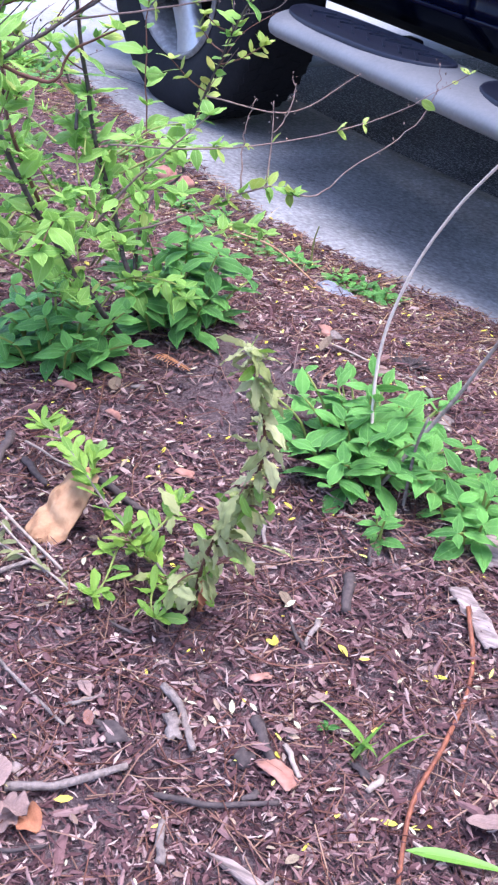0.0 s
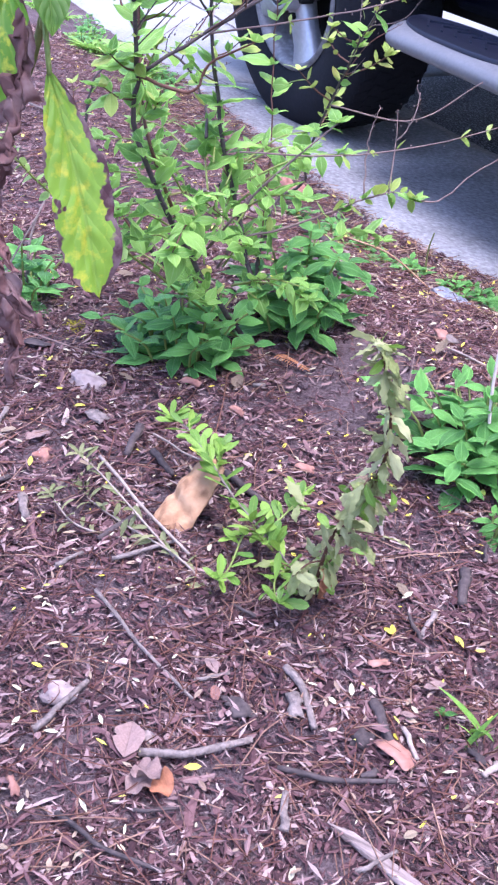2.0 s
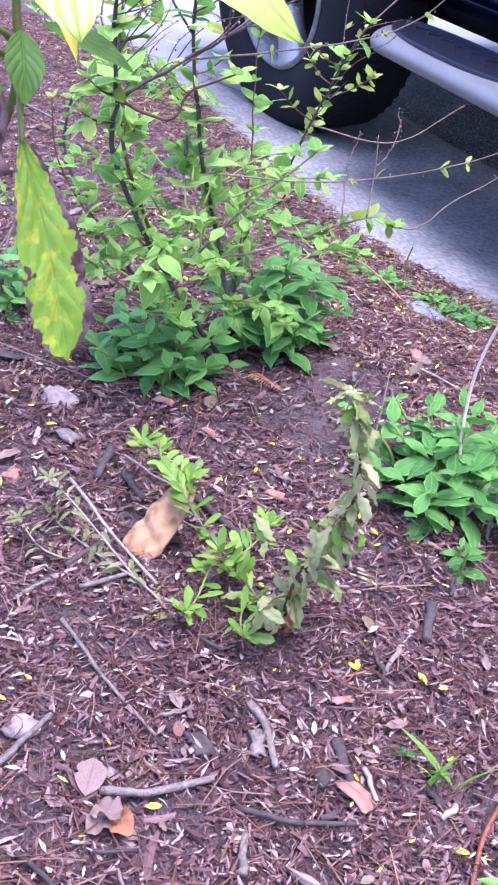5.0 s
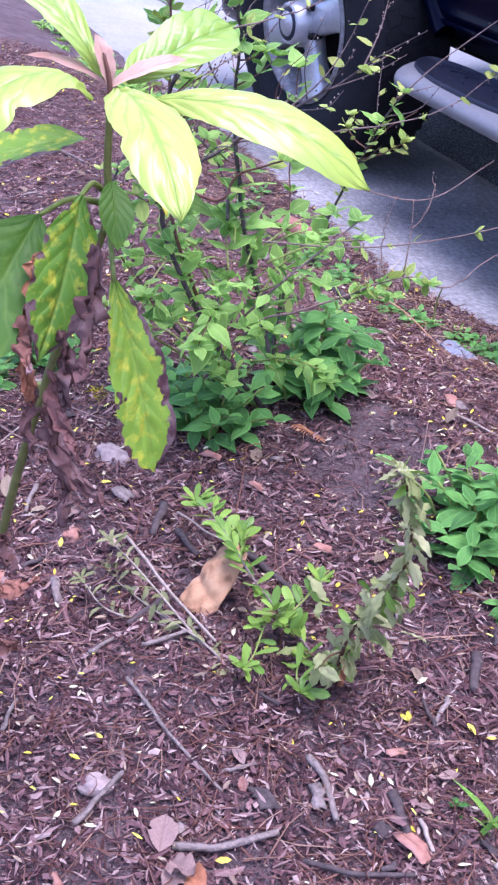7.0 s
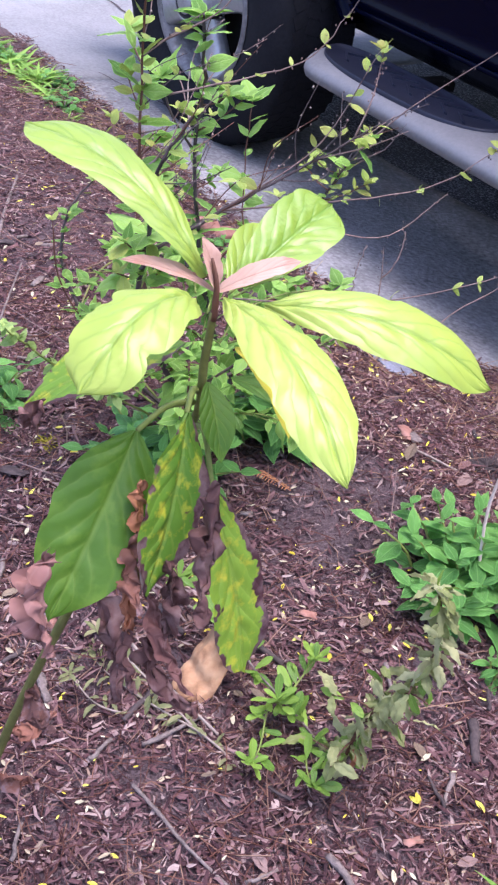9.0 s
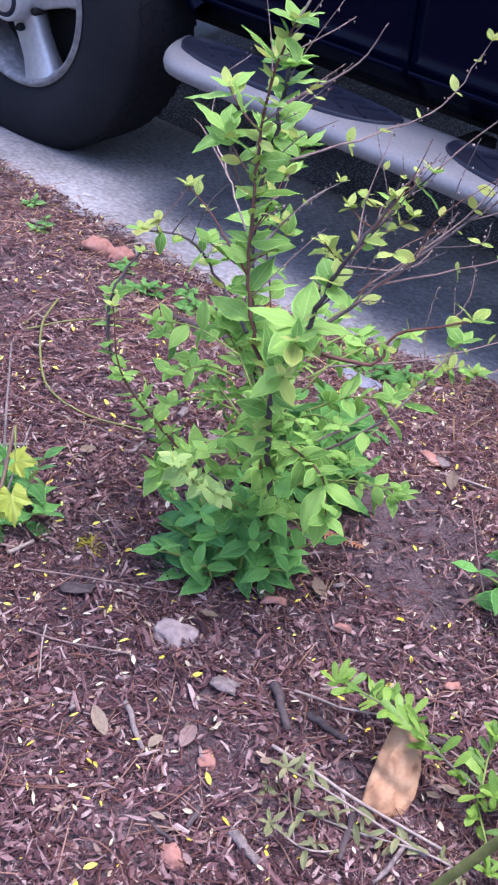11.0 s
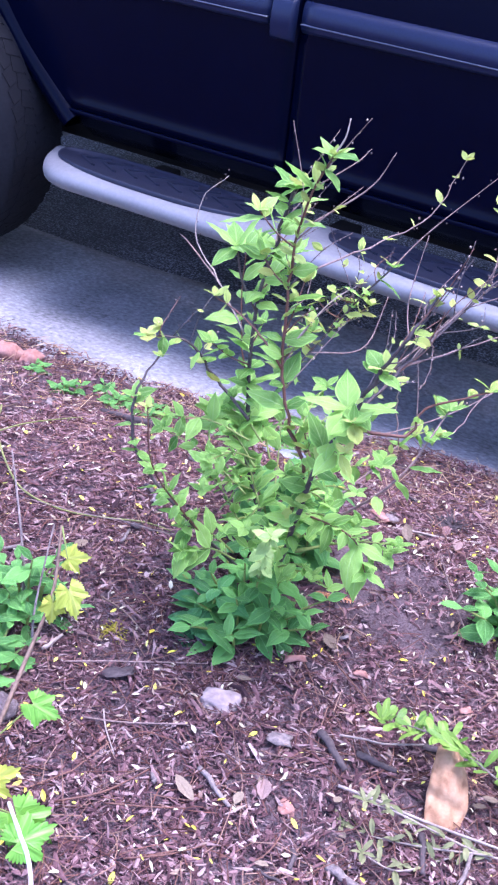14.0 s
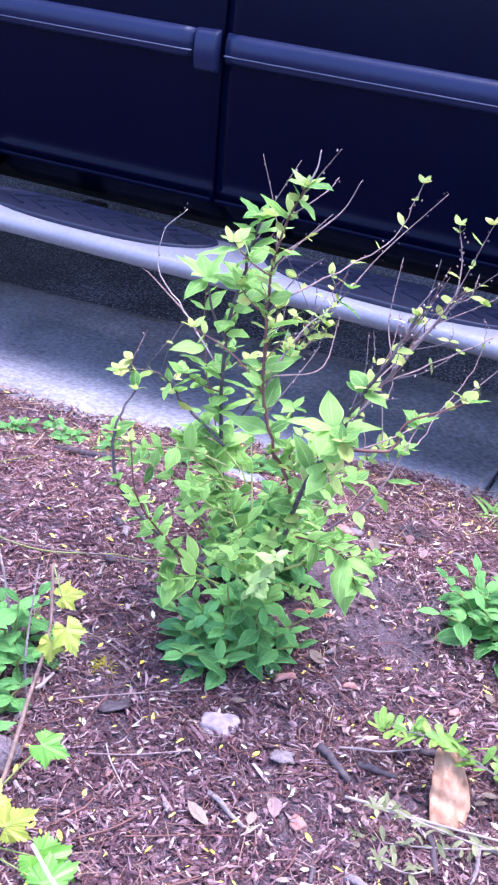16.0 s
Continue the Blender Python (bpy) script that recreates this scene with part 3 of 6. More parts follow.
for a, b in ((-2.2, -1.78), (-1.68, -0.75), (-0.65, 0.6)):
    win = bmesh.new()
    q = []
    for x, z in ((a - 0.25 if a < -2 else a, 1.10), (b, 1.10), (b, 1.58), (a + (0.22 if a < -2 else 0), 1.58)):
        q.append(win.verts.new((x, Y0 + 0.05 + 0.2 * (z - 1.06) / 0.64, z)))
    win.faces.new(q)
    bmesh.ops.solidify(win, geom=win.faces[:], thickness=0.012)
    part("side_window", local(win), M_GLASS, car, "dark tinted glass")
part("bonnet", local(box_bm(-3.6, -2.5, Y0 + 0.04, Y0 + 1.82, 0.78, 1.06, 0.06, 3)), M_PAINT, car)
part("front_bumper", local(box_bm(-3.66, -3.30, Y0 - 0.09, Y0 + 1.95, 0.185, 0.62, 0.06, 4)), M_PAINT, car, "dark front bumper")
part("rear_bumper", local(box_bm(0.95, 1.2, Y0 - 0.0, Y0 + 1.86, 0.36, 0.66, 0.06, 4)), M_BLACK, car)
part("underbody", local(box_bm(-3.2, 1.0, Y0 + 0.22, Y0 + 1.64, 0.29, 0.9, 0.03)), M_UNDER, car)


def strip(x0, x1, z0, z1, proud, name, label=""):
    """A body-side moulding of rounded section with closed, rounded ends."""
    bm = bmesh.new()
    sec = [(0.006, z0 - 0.006), (-proud * 0.45, z0), (-proud * 0.75, z0 + 0.006), (-proud * 0.72, z0 + 0.012), (-proud * 0.95, z0 + 0.02), (-proud, z0 + (z1 - z0) * 0.55), (-proud * 0.8, z1 - 0.01), (-proud * 0.35, z1), (0.006, z1 + 0.004)]
    cols = []
    n = 30
    for i in range(n + 1):
        x = x0 + (x1 - x0) * i / n
        e = min(1, min(x - x0, x1 - x) / 0.006 * 0.5 + 0.5)
        zc = (z0 + z1) / 2
        cols.append([bm.verts.new((x, Y0 + side_y(zc) + dy * e, zc + (z - zc) * (0.9 + 0.1 * e))) for dy, z in sec])
    for i in range(n):
        for k in range(len(sec) - 1):
            bm.faces.new((cols[i][k], cols[i + 1][k], cols[i + 1][k + 1], cols[i][k + 1]))
    bm.faces.new(cols[0])
    bm.faces.new(list(reversed(cols[-1])))
    return part(name, local(bm), M_TRIM, car, label)


strip(-2.60, GAP - 0.066, 0.735, 0.792, 0.020, "moulding", "satin dark grey body-side moulding")
# a thin pale box paints in the highlight along each moulding
for a, b in ((-2.60, GAP - 0.068), (GAP + 0.010, -0.832)):
    part("moulding_line", local(box_bm(a, b, Y0 + side_y(0.75) - 0.0195, Y0 + side_y(0.75) - 0.010, 0.7488, 0.7512, 0.001, 1)), M_HIGHLIGHT, car, "thin pale strip painted as the moulding's highlight")
strip(GAP - 0.064, GAP - 0.008, 0.712, 0.794, 0.022, "moulding_cap", "wider end block of the moulding")
strip(GAP + 0.008, -0.83, 0.735, 0.792, 0.020, "moulding", "satin dark grey body-side moulding")


def crease():
    """The pressed lip along the doors' lower edge."""
    for a, b in ((-2.36, GAP - 0.006), (GAP + 0.006, -0.83)):
        bm = box_bm(a, b, Y0 - 0.006, Y0 + 0.03, 0.430, 0.440, 0.003, 2)
        part("sill_lip", local(bm), M_PAINT, car)


crease()


def flare(hub_x):
    """The lip round a wheel opening."""
    bm = bmesh.new()
    pts = [(hub_x + d, z) for d, z in ARCH if z > 0.38]
    path = spline([(x, 0, z) for x, z in pts], 40)
    cols = []
    for i, p in enumerate(path):
        t = (path[min(i + 1, 39)] - path[max(i - 1, 0)]).normalized()
        n = Vector((-t.z, 0, t.x))
        if n.z < 0 and abs(t.x) > 0.3:
            n = -n
        y = Y0 + side_y(max(0.46, p.z))
        cols.append([bm.verts.new(p + n * a + Vector((0, y + b, 0))) for a, b in ((-0.012, 0.10), (-0.012, 0.0), (-0.006, -0.014), (0.012, -0.016), (0.03, -0.008), (0.035, 0.01))])
    for i in range(39):
        for k in range(5):
            bm.faces.new((cols[i][k], cols[i + 1][k], cols[i + 1][k + 1], cols[i][k + 1]))
    bmesh.ops.recalc_face_normals(bm, faces=bm.faces)
    return local(bm)


for hx in (HUB[0], HUB[0] + WHEELBASE):
    part("wheel_arch_lip", flare(hx), M_PAINT, car, "dark wheel-arch lip")
    liner = bmesh.new()
    path = spline([(hx + d * 1.03, 0, z + 0.02) for d, z in ARCH], 30)
    r = [[liner.verts.new((p.x, y, p.z)) for y in (Y0 + 0.02, Y0 + 0.45)] for p in path]
    for i in range(29):
        liner.faces.new((r[i][0], r[i + 1][0], r[i + 1][1], r[i][1]))
    liner.faces.new([c[1] for c in r])
    part("wheel_arch_liner", local(liner), M_UNDER, car)


# running board: an oval tube whose front end turns inwards, with two ribbed step pads
def board_section(x, x0, x1):
    e = min(x - x0, x1 - x)
    k = 1.0 if e > 0.16 else math.sin(0.5 * math.pi * max(0.03, e / 0.16)) ** 0.55
    return k


def running_board(x0, x1):
    bm = bmesh.new()
    n, sides = 90, 20
    cols = []
    for i in range(n + 1):
        u = i / n
        x = x0 + (x1 - x0) * (0.5 - 0.5 * math.cos(math.pi * u))
        k = board_section(x, x0, x1)
        yc = 1.535 + 0.10 * (1 - k)
        col = []
        for s in range(sides):
            w = 2 * math.pi * s / sides
            cy, cz = math.cos(w), math.sin(w)
            col.append(bm.verts.new((x, yc + 0.105 * k * math.copysign(abs(cy) ** 0.8, cy), 0.318 + 0.030 * (0.35 + 0.65 * k) * math.copysign(abs(cz) ** 0.75, cz))))
        cols.append(col)
    for i in range(n):
        for s in range(sides):
            bm.faces.new((cols[i][s], cols[i][(s + 1) % sides], cols[i + 1][(s + 1) % sides], cols[i + 1][s]))
    bm.faces.new(cols[0])
    bm.faces.new(list(reversed(cols[-1])))
    bmesh.ops.recalc_face_normals(bm, faces=bm.faces)
    return local(bm)


BOARD = (-2.375, -0.18)
part("running_board", running_board(*BOARD), M_SILVER, car, "silver oval tube running board")


def step_pad(x0, x1):
    """A black pad, straight inside and bowed outside, with a raised rim."""
    bm = bmesh.new()
    n = 40
    rings = []
    for scale, z in ((1.0, 0.343), (1.0, 0.351), (0.97, 0.354), (0.94, 0.3505), (0.5, 0.351), (0.02, 0.352)):
        ring = []
        for i in range(n):
            w = 2 * math.pi * i / n
            cx, cy = math.cos(w), math.sin(w)
            px = math.copysign(abs(cx) ** 0.75, cx)
            py = math.copysign(abs(cy) ** 0.9, cy)
            ry = 0.104 if py < 0 else 0.045
            sx = 1 - (1 - scale) * 0.35 if scale > 0.9 else scale
            ring.append(bm.verts.new(((x0 + x1) / 2 + px * sx * (x1 - x0) / 2, 1.565 + py * scale * ry, z)))
        rings.append(ring)
    for a, b in zip(rings, rings[1:]):
        for i in range(n):
            bm.faces.new((a[i], a[(i + 1) % n], b[(i + 1) % n], b[i]))
    bm.faces.new(rings[-1])
    return local(bm)


def chevrons(x0, x1):
    """Raised zigzag ribs on a pad."""
    bm = bmesh.new()
    x = x0 + 0.07
    while x < x1 - 0.09:
        for s in (1, -1):
            q = [(x, 1.545), (x + 0.055, 1.545 + s * 0.034), (x + 0.066, 1.545 + s * 0.034), (x + 0.011, 1.545)]
            lo_ = [bm.verts.new((a, b, 0.349)) for a, b in q]
            hi_ = [bm.verts.new((a, b, 0.3555)) for a, b in q]
            bm.faces.new(hi_ if s < 0 else list(reversed(hi_)))
            for k in range(4):
                bm.faces.new((lo_[k], lo_[(k + 1) % 4], hi_[(k + 1) % 4], hi_[k]))
        x += 0.062
    bmesh.ops.recalc_face_normals(bm, faces=bm.faces)
    return local(bm)


for a, b in ((-2.315, -1.695), (-1.575, -0.95)):
    pad = part("step_pad", step_pad(a, b), M_PAD, car, "black ribbed step pad")
    rb = part("ribs", chevrons(a, b), M_PAD, pad, smooth=False)
for x in (-2.15, -1.63, -1.0, -0.4):
    part("bracket", local(box_bm(x - 0.03, x + 0.03, 1.58, 1.80, 0.275, 0.30, 0.004, 1)), M_UNDER, car)


# ---- wheels ----
def lathe(profile, n=64, closed=False):
    """Turns (radius, depth) points about the y axis."""
    bm = bmesh.new()
    rings = [[bm.verts.new((r * math.cos(2 * math.pi * i / n), d, r * math.sin(2 * math.pi * i / n))) for i in range(n)] for r, d in profile]
    pairs = list(zip(rings, rings[1:])) + ([(rings[-1], rings[0])] if closed else [])
    for a, b in pairs:
        for i in range(n):
            bm.faces.new((a[i], a[(i + 1) % n], b[(i + 1) % n], b[i]))
    bmesh.ops.recalc_face_normals(bm, faces=bm.faces)
    return bm


R, RIM, WID = 0.395, 0.217, 0.25


def wheel(at, steer, face):
    """A wheel whose outer face looks along -y before it is steered."""
    w = new("wheel")
    w.parent = car
    w.matrix_basis = inv @ pose(*at, 0, 0, steer + (0 if face < 0 else 180))
    w.empty_display_size = 0.05
    tyre = lathe([(RIM - 0.004, 0.012), (RIM + 0.012, 0.002), (RIM + 0.05, -0.012), (RIM + 0.10, -0.016), (R - 0.045, -0.008), (R - 0.02, 0.008), (R - 0.008, 0.026), (R - 0.006, WID / 2), (R - 0.008, WID - 0.026), (R - 0.03, WID), (RIM + 0.08, WID + 0.01), (RIM, WID - 0.01)], 72, True)
    t = part("tyre", tyre, M_TYRE, w, "black rubber tyre with blocky tread")
    tread = bmesh.new()
    for i in range(60):
        for row in range(5):
            a = 2 * math.pi * (i + 0.5 * (row % 2)) / 60
            y = 0.046 + row * (WID - 0.092) / 4
            m = Matrix.Rotation(-a, 4, "Y") @ Matrix.Translation((R - (0.0065 if row in (0, 4) else 0.005), y, 0)) @ Matrix.Rotation(radians(18 * (-1) ** row), 4, "X") @ Matrix.Diagonal((0.0014, 0.042, 0.036, 1))
            g = bmesh.ops.create_cube(tread, size=1, matrix=m)
    part("tread", tread, M_TYRE, t, smooth=False)
    barrel = lathe([(RIM + 0.004, 0.004), (RIM - 0.004, -0.004), (RIM - 0.012, 0.0), (RIM - 0.022, 0.02), (RIM - 0.03, 0.08), (RIM - 0.03, WID - 0.02)], 64)
    rim = part("rim", barrel, M_DUSTY, w, "dusty dull silver alloy rim")
    back = lathe([(0.02, 0.10), (RIM - 0.03, 0.10)], 48)
    part("brake_disc", back, M_UNDER, rim)
    spoke = bmesh.new()
    for r, hw, y0, y1 in ((0.045, 0.044, 0.002, 0.05), (0.10, 0.043, 0.006, 0.05), (0.15, 0.046, 0.010, 0.055), (RIM - 0.016, 0.056, 0.006, 0.06)):
        for x in (-hw, -hw * 0.8, hw * 0.8, hw):
            spoke.verts.new((x, y0 if abs(x) < hw else y0 + 0.012, r))
        spoke.verts.new((hw, y1, r))
        spoke.verts.new((-hw, y1, r))
    spoke.verts.ensure_lookup_table()
    for s in range(3):
        for k in range(6):
            a, b = s * 6 + k, s * 6 + (k + 1) % 6
            spoke.faces.new([spoke.verts[q] for q in (a, b, b + 6, a + 6)])
    bmesh.ops.recalc_face_normals(spoke, faces=spoke.faces)
    first = None
    for i in range(4):
        m = Matrix.Rotation(radians(90 * i + 72), 4, "Y")
        if first is None:
            first = part("spoke", spoke, M_RIM, rim)
            first.matrix_basis = m
        else:
            piece("spoke", first.data, rim, m)
    cap = part("hub_cap", lathe([(0.064, 0.03), (0.060, -0.004), (0.056, -0.040), (0.050, -0.046), (0.046, -0.044)], 32), M_RIM, rim, "round silver hub")
    part("cap_ring", lathe([(0.047, -0.040), (0.045, -0.046), (0.034, -0.047)], 32), M_PAD, rim, "dark ring round the hub's centre")
    part("cap_disc", lathe([(0.0345, -0.045), (0.032, -0.0485), (0.002, -0.050)], 32), M_RIM, rim, "silver centre disc")
    nut = None
    for i in range(6):
        a = radians(60 * i + 42)
        m = Matrix.Translation((0.074 * math.cos(a), -0.004, 0.074 * math.sin(a)))
        if nut is None:
            nut = part("wheel_nut", lathe([(0.010, 0.03), (0.010, -0.006), (0.007, -0.010), (0.001, -0.010)], 6), M_UNDER, rim, smooth=False)
            nut.matrix_basis = m
        else:
            piece("wheel_nut", nut.data, rim, m)
    return w


zc = ROAD_Z + R + 0.003
wheel((HUB[0], HUB[1], zc), 6, -1)
wheel((HUB[0] + WHEELBASE, Y0 + 0.02, zc), 0, -1)
wheel((HUB[0], Y0 + 1.82, zc), 6, 1)
wheel((HUB[0] + WHEELBASE, Y0 + 1.84, zc), 0, 1)


# ---- mulch and litter ----
def strewn(name, count, maker, mat, label, category, seed, area=(-3.7, 0.05, -0.12), keep=lambda x, y: 1.0):
    """Many loose pieces lying on the bed, as one mesh."""
    rnd = random.Random(seed)
    V, F = [], []
    for _ in range(count):
        for _ in range(40):
            x = rnd.uniform(area[0], area[1])
            y = rnd.uniform(area[2], edge_y(x) + 0.01)
            # thin out where nothing is seen from near
            if x < -1.8 and rnd.random() < 0.55:
                continue
            # a patch of bare trodden soil
            if ((x + 1.02) / 0.13) ** 2 + ((y - 0.76) / 0.12) ** 2 < 1 + 0.6 * noise.noise((x * 20, y * 20, 3)) and rnd.random() < 0.72:
                continue
            # pieces lie in drifts
            if noise.noise((x * 11, y * 11, 17)) + 0.5 * noise.noise((x * 31, y * 31, 4)) < -0.12 and rnd.random() < 0.45:
                continue
            if rnd.random() > keep(x, y):
                continue
            break
        maker(rnd, x, y, V, F)
    ob = new(name, mesh_of(name, V, F, mat, False))
    return tagged(ob, label, category, kind="stuff")


def splinter(rnd, x, y, V, F):
    """A thin shred, pointed at both ends, ridged and a little bent."""
    l = rnd.uniform(0.003, 0.0085) if rnd.random() < 0.85 else rnd.uniform(0.008, 0.017)
    w = l * rnd.uniform(0.07, 0.18)
    a = rnd.uniform(0, 6.3)
    z = top(x, y) + rnd.uniform(0.001, 0.010)
    tilt = rnd.gauss(0, 0.25) * l
    ca, sa = math.cos(a), math.sin(a)
    k = len(V)
    mid, bend = rnd.uniform(-0.3, 0.3) * l, rnd.gauss(0, 0.14) * l
    for p, q, h in ((-l, 0, -tilt), (l, 0, tilt), (mid, bend - w, 0), (mid, bend + w, 0), (mid, bend, w * 0.8)):
        V.append((x + p * ca - q * sa, y + p * sa + q * ca, z + h))
    F.extend(((k, k + 2, k + 4), (k, k + 4, k + 3), (k + 1, k + 4, k + 2), (k + 1, k + 3, k + 4)))


def clod(rnd, x, y, V, F):
    """A crumb of soil: a low uneven pyramid."""
    r = rnd.uniform(0.0012, 0.0045)
    a = rnd.uniform(0, 6.3)
    z = top(x, y)
    k = len(V)
    for i in range(5):
        q = r * rnd.uniform(0.7, 1.3)
        V.append((x + q * math.cos(a + i * 1.257), y + q * math.sin(a + i * 1.257), z - 0.001))
    V.append((x + rnd.gauss(0, 0.2) * r, y + rnd.gauss(0, 0.2) * r, z + r * rnd.uniform(0.5, 1.1)))
    F.extend((k + i, k + (i + 1) % 5, k + 5) for i in range(5))


def crumb(rnd, x, y, V, F):
    """A splinter or crumb: a three-sided wedge."""
    l = rnd.uniform(0.0010, 0.0036)
    w = l * rnd.uniform(0.2, 0.8)
    a = rnd.uniform(0, 6.3)
    z = top(x, y) + rnd.uniform(0.0005, 0.008)
    ca, sa = math.cos(a), math.sin(a)
    k = len(V)
    for p, q, h in ((-l, -w * 0.4, 0), (l, -w * rnd.uniform(0, 0.6), rnd.gauss(0, 0.3) * l), (l * rnd.uniform(-0.4, 0.6), w, rnd.gauss(0, 0.3) * l), (0, 0, w * rnd.uniform(0.4, 1.0))):
        V.append((x + p * ca - q * sa, y + p * sa + q * ca, z + h))
    F.extend(((k, k + 1, k + 3), (k + 1, k + 2, k + 3), (k + 2, k, k + 3)))


def chip(rnd, x, y, V, F):
    """A split sliver of wood or bark: four-sided, tapered and bent."""
    form = rnd.random()
    if form < 0.008:
        l = rnd.uniform(0.011, 0.020)
        w = l * rnd.uniform(0.10, 0.26)
    elif form < 0.075:
        l = rnd.uniform(0.006, 0.012)
        w = l * rnd.uniform(0.10, 0.30)
    elif form < 0.27:
        l = rnd.uniform(0.004, 0.010)
        w = l * rnd.uniform(0.08, 0.18)
    elif form < 0.43:
        l = rnd.uniform(0.0028, 0.0060)
        w = l * rnd.uniform(0.35, 0.75)
    elif form < 0.78:
        splinter(rnd, x, y, V, F)
        return
    else:
        crumb(rnd, x, y, V, F)
        return
    h = min(w, 0.003) * rnd.uniform(0.2, 0.7)
    m = Matrix.Translation((x, y, top(x, y) + rnd.uniform(0.0, 0.008))) @ Euler((rnd.gauss(0, 0.3), rnd.gauss(0, 0.22), rnd.uniform(0, 6.3))).to_matrix().to_4x4()
    k = len(V)
    b = rnd.gauss(0, 0.2) * l
    t0, t1 = rnd.uniform(0.1, 0.9), rnd.uniform(0.1, 0.9)
    for px, py, t in ((-l, 0, t0), (0, b, 1.0), (l, 0, t1)):
        for qy, qz in ((-w, 0), (0, h), (w, 0)):
            V.append(m @ Vector((px + qy * 0.3, py + qy * t, qz * t)))
    for i in (0, 3):
        F.extend(((k + i, k + i + 1, k + i + 4, k + i + 3), (k + i + 1, k + i + 2, k + i + 5, k + i + 4), (k + i + 2, k + i, k + i + 3, k + i + 5)))
    F.extend(((k + 2, k + 1, k), (k + 6, k + 7, k + 8)))


def leaflet(rnd, x, y, V, F):
    l = rnd.choice((0.0022, 0.0034, 0.0046, 0.0062)) * rnd.uniform(0.7, 1.3)
    w = l * rnd.uniform(0.22, 0.42)
    m = Matrix.Translation((x, y, top(x, y) + rnd.uniform(0.006, 0.012))) @ Euler((rnd.gauss(0, 0.25), rnd.gauss(0, 0.25), rnd.uniform(0, 6.3))).to_matrix().to_4x4()
    k = len(V)
    c = rnd.uniform(0.1, 0.35) * w
    for px, py, pz in ((-l, 0, 0), (-l * 0.5, -w * 0.8, c), (l * 0.3, -w, c), (l, 0, 0), (l * 0.3, w, c), (-l * 0.5, w * 0.8, c), (0, 0, -c * 0.2)):
        V.append(m @ Vector((px, py, pz)))
    F += [tuple(k + q for q in f) for f in ((0, 1, 6), (1, 2, 6), (2, 3, 6), (3, 4, 6), (4, 5, 6), (5, 0, 6))]


def needle(rnd, x, y, V, F):
    l = rnd.uniform(0.010, 0.03) if rnd.random() < 0.8 else rnd.uniform(0.03, 0.06)
    m = Matrix.Translation((x, y, top(x, y) + rnd.uniform(0.004, 0.010))) @ Euler((rnd.gauss(0, 0.12), rnd.gauss(0, 0.12), rnd.uniform(0, 6.3))).to_matrix().to_4x4()
    k = len(V)
    r = rnd.uniform(0.0004, 0.0008)
    b = rnd.gauss(0, 0.15) * l
    for px, py in ((-l, 0), (0, b), (l, 0)):
        for a in range(3):
            V.append(m @ Vector((px, py + r * math.cos(a * 2.1), r * math.sin(a * 2.1))))
    for s in (0, 3):
        for a in range(3):
            F.append((k + s + a, k + s + (a + 1) % 3, k + s + 3 + (a + 1) % 3, k + s + 3 + a))


def tendril(rnd, x, y, V, F):
    """A fine curving rootlet lying loosely on the mulch."""
    l, a, turn = rnd.uniform(0.02, 0.075), rnd.uniform(0, 6.3), rnd.gauss(0, 0.28)
    r, n, k = rnd.uniform(0.0004, 0.0009), 6, len(V)
    for i in range(n + 1):
        z = top(x, y) + 0.007 + 0.006 * math.sin(math.pi * i / n)
        for q in range(3):
            V.append((x - math.sin(a) * r * math.cos(q * 2.1), y + math.cos(a) * r * math.cos(q * 2.1), z + r * math.sin(q * 2.1)))
        x, y, a = x + math.cos(a) * l / n, y + math.sin(a) * l / n, a + turn + rnd.gauss(0, 0.12)
    for i in range(n):
        for q in range(3):
            b, c = k + 3 * i + q, k + 3 * i + (q + 1) % 3
            F.append((b, c, c + 3, b + 3))


strewn("soil_crumbs", 60000, clod, M_SOIL, "loose dark crumbs of damp soil between the mulch", "soil", 10, (-3.0, 0.05, -0.12))
strewn("wood_chip_mulch", 245000, chip, M_CHIP, "dark brown shredded wood chip mulch over the bed", "mulch", 11)
strewn("dry_leaf_litter", 5200, leaflet, M_LITTER, "small pale dried leaflets strewn over the mulch", "leaf litter", 12)
strewn("yellow_leaf_litter", 1500, leaflet, M_YELLOW, "small fallen yellow leaflets on the mulch", "leaf litter", 13, keep=lambda x, y: 1.0 if x < -0.7 else 0.45)
strewn("needle_litter", 12000, needle, M_NEEDLE, "thin reddish brown needles and fibres on the mulch", "needles", 14)
strewn("rootlet_litter", 900, tendril, M_NEEDLE, "fine curving reddish brown rootlets on the mulch", "roots", 16)
strewn("straw_litter", 1500, needle, M_STRAW, "straw and orange-brown needles along the bed's far edge", "needles", 15, (-3.4, -0.6, 0.55), lambda x, y: smoothstep(0.42, 0.05, edge_y(x) - y))


# ---- bushy herbs ----
MINTS = [leaf_mesh("leaf", M_MINT, 0.052, 0.0245, b, f, 0.42, 14, 6, 0.04, i, 1.0, 0.3, 0.03, acute=0.35, quilted=0.05) for i, (b, f) in enumerate(((0.5, 0.3), (0.8, 0.25), (0.3, 0.35), (1.0, 0.2)))]


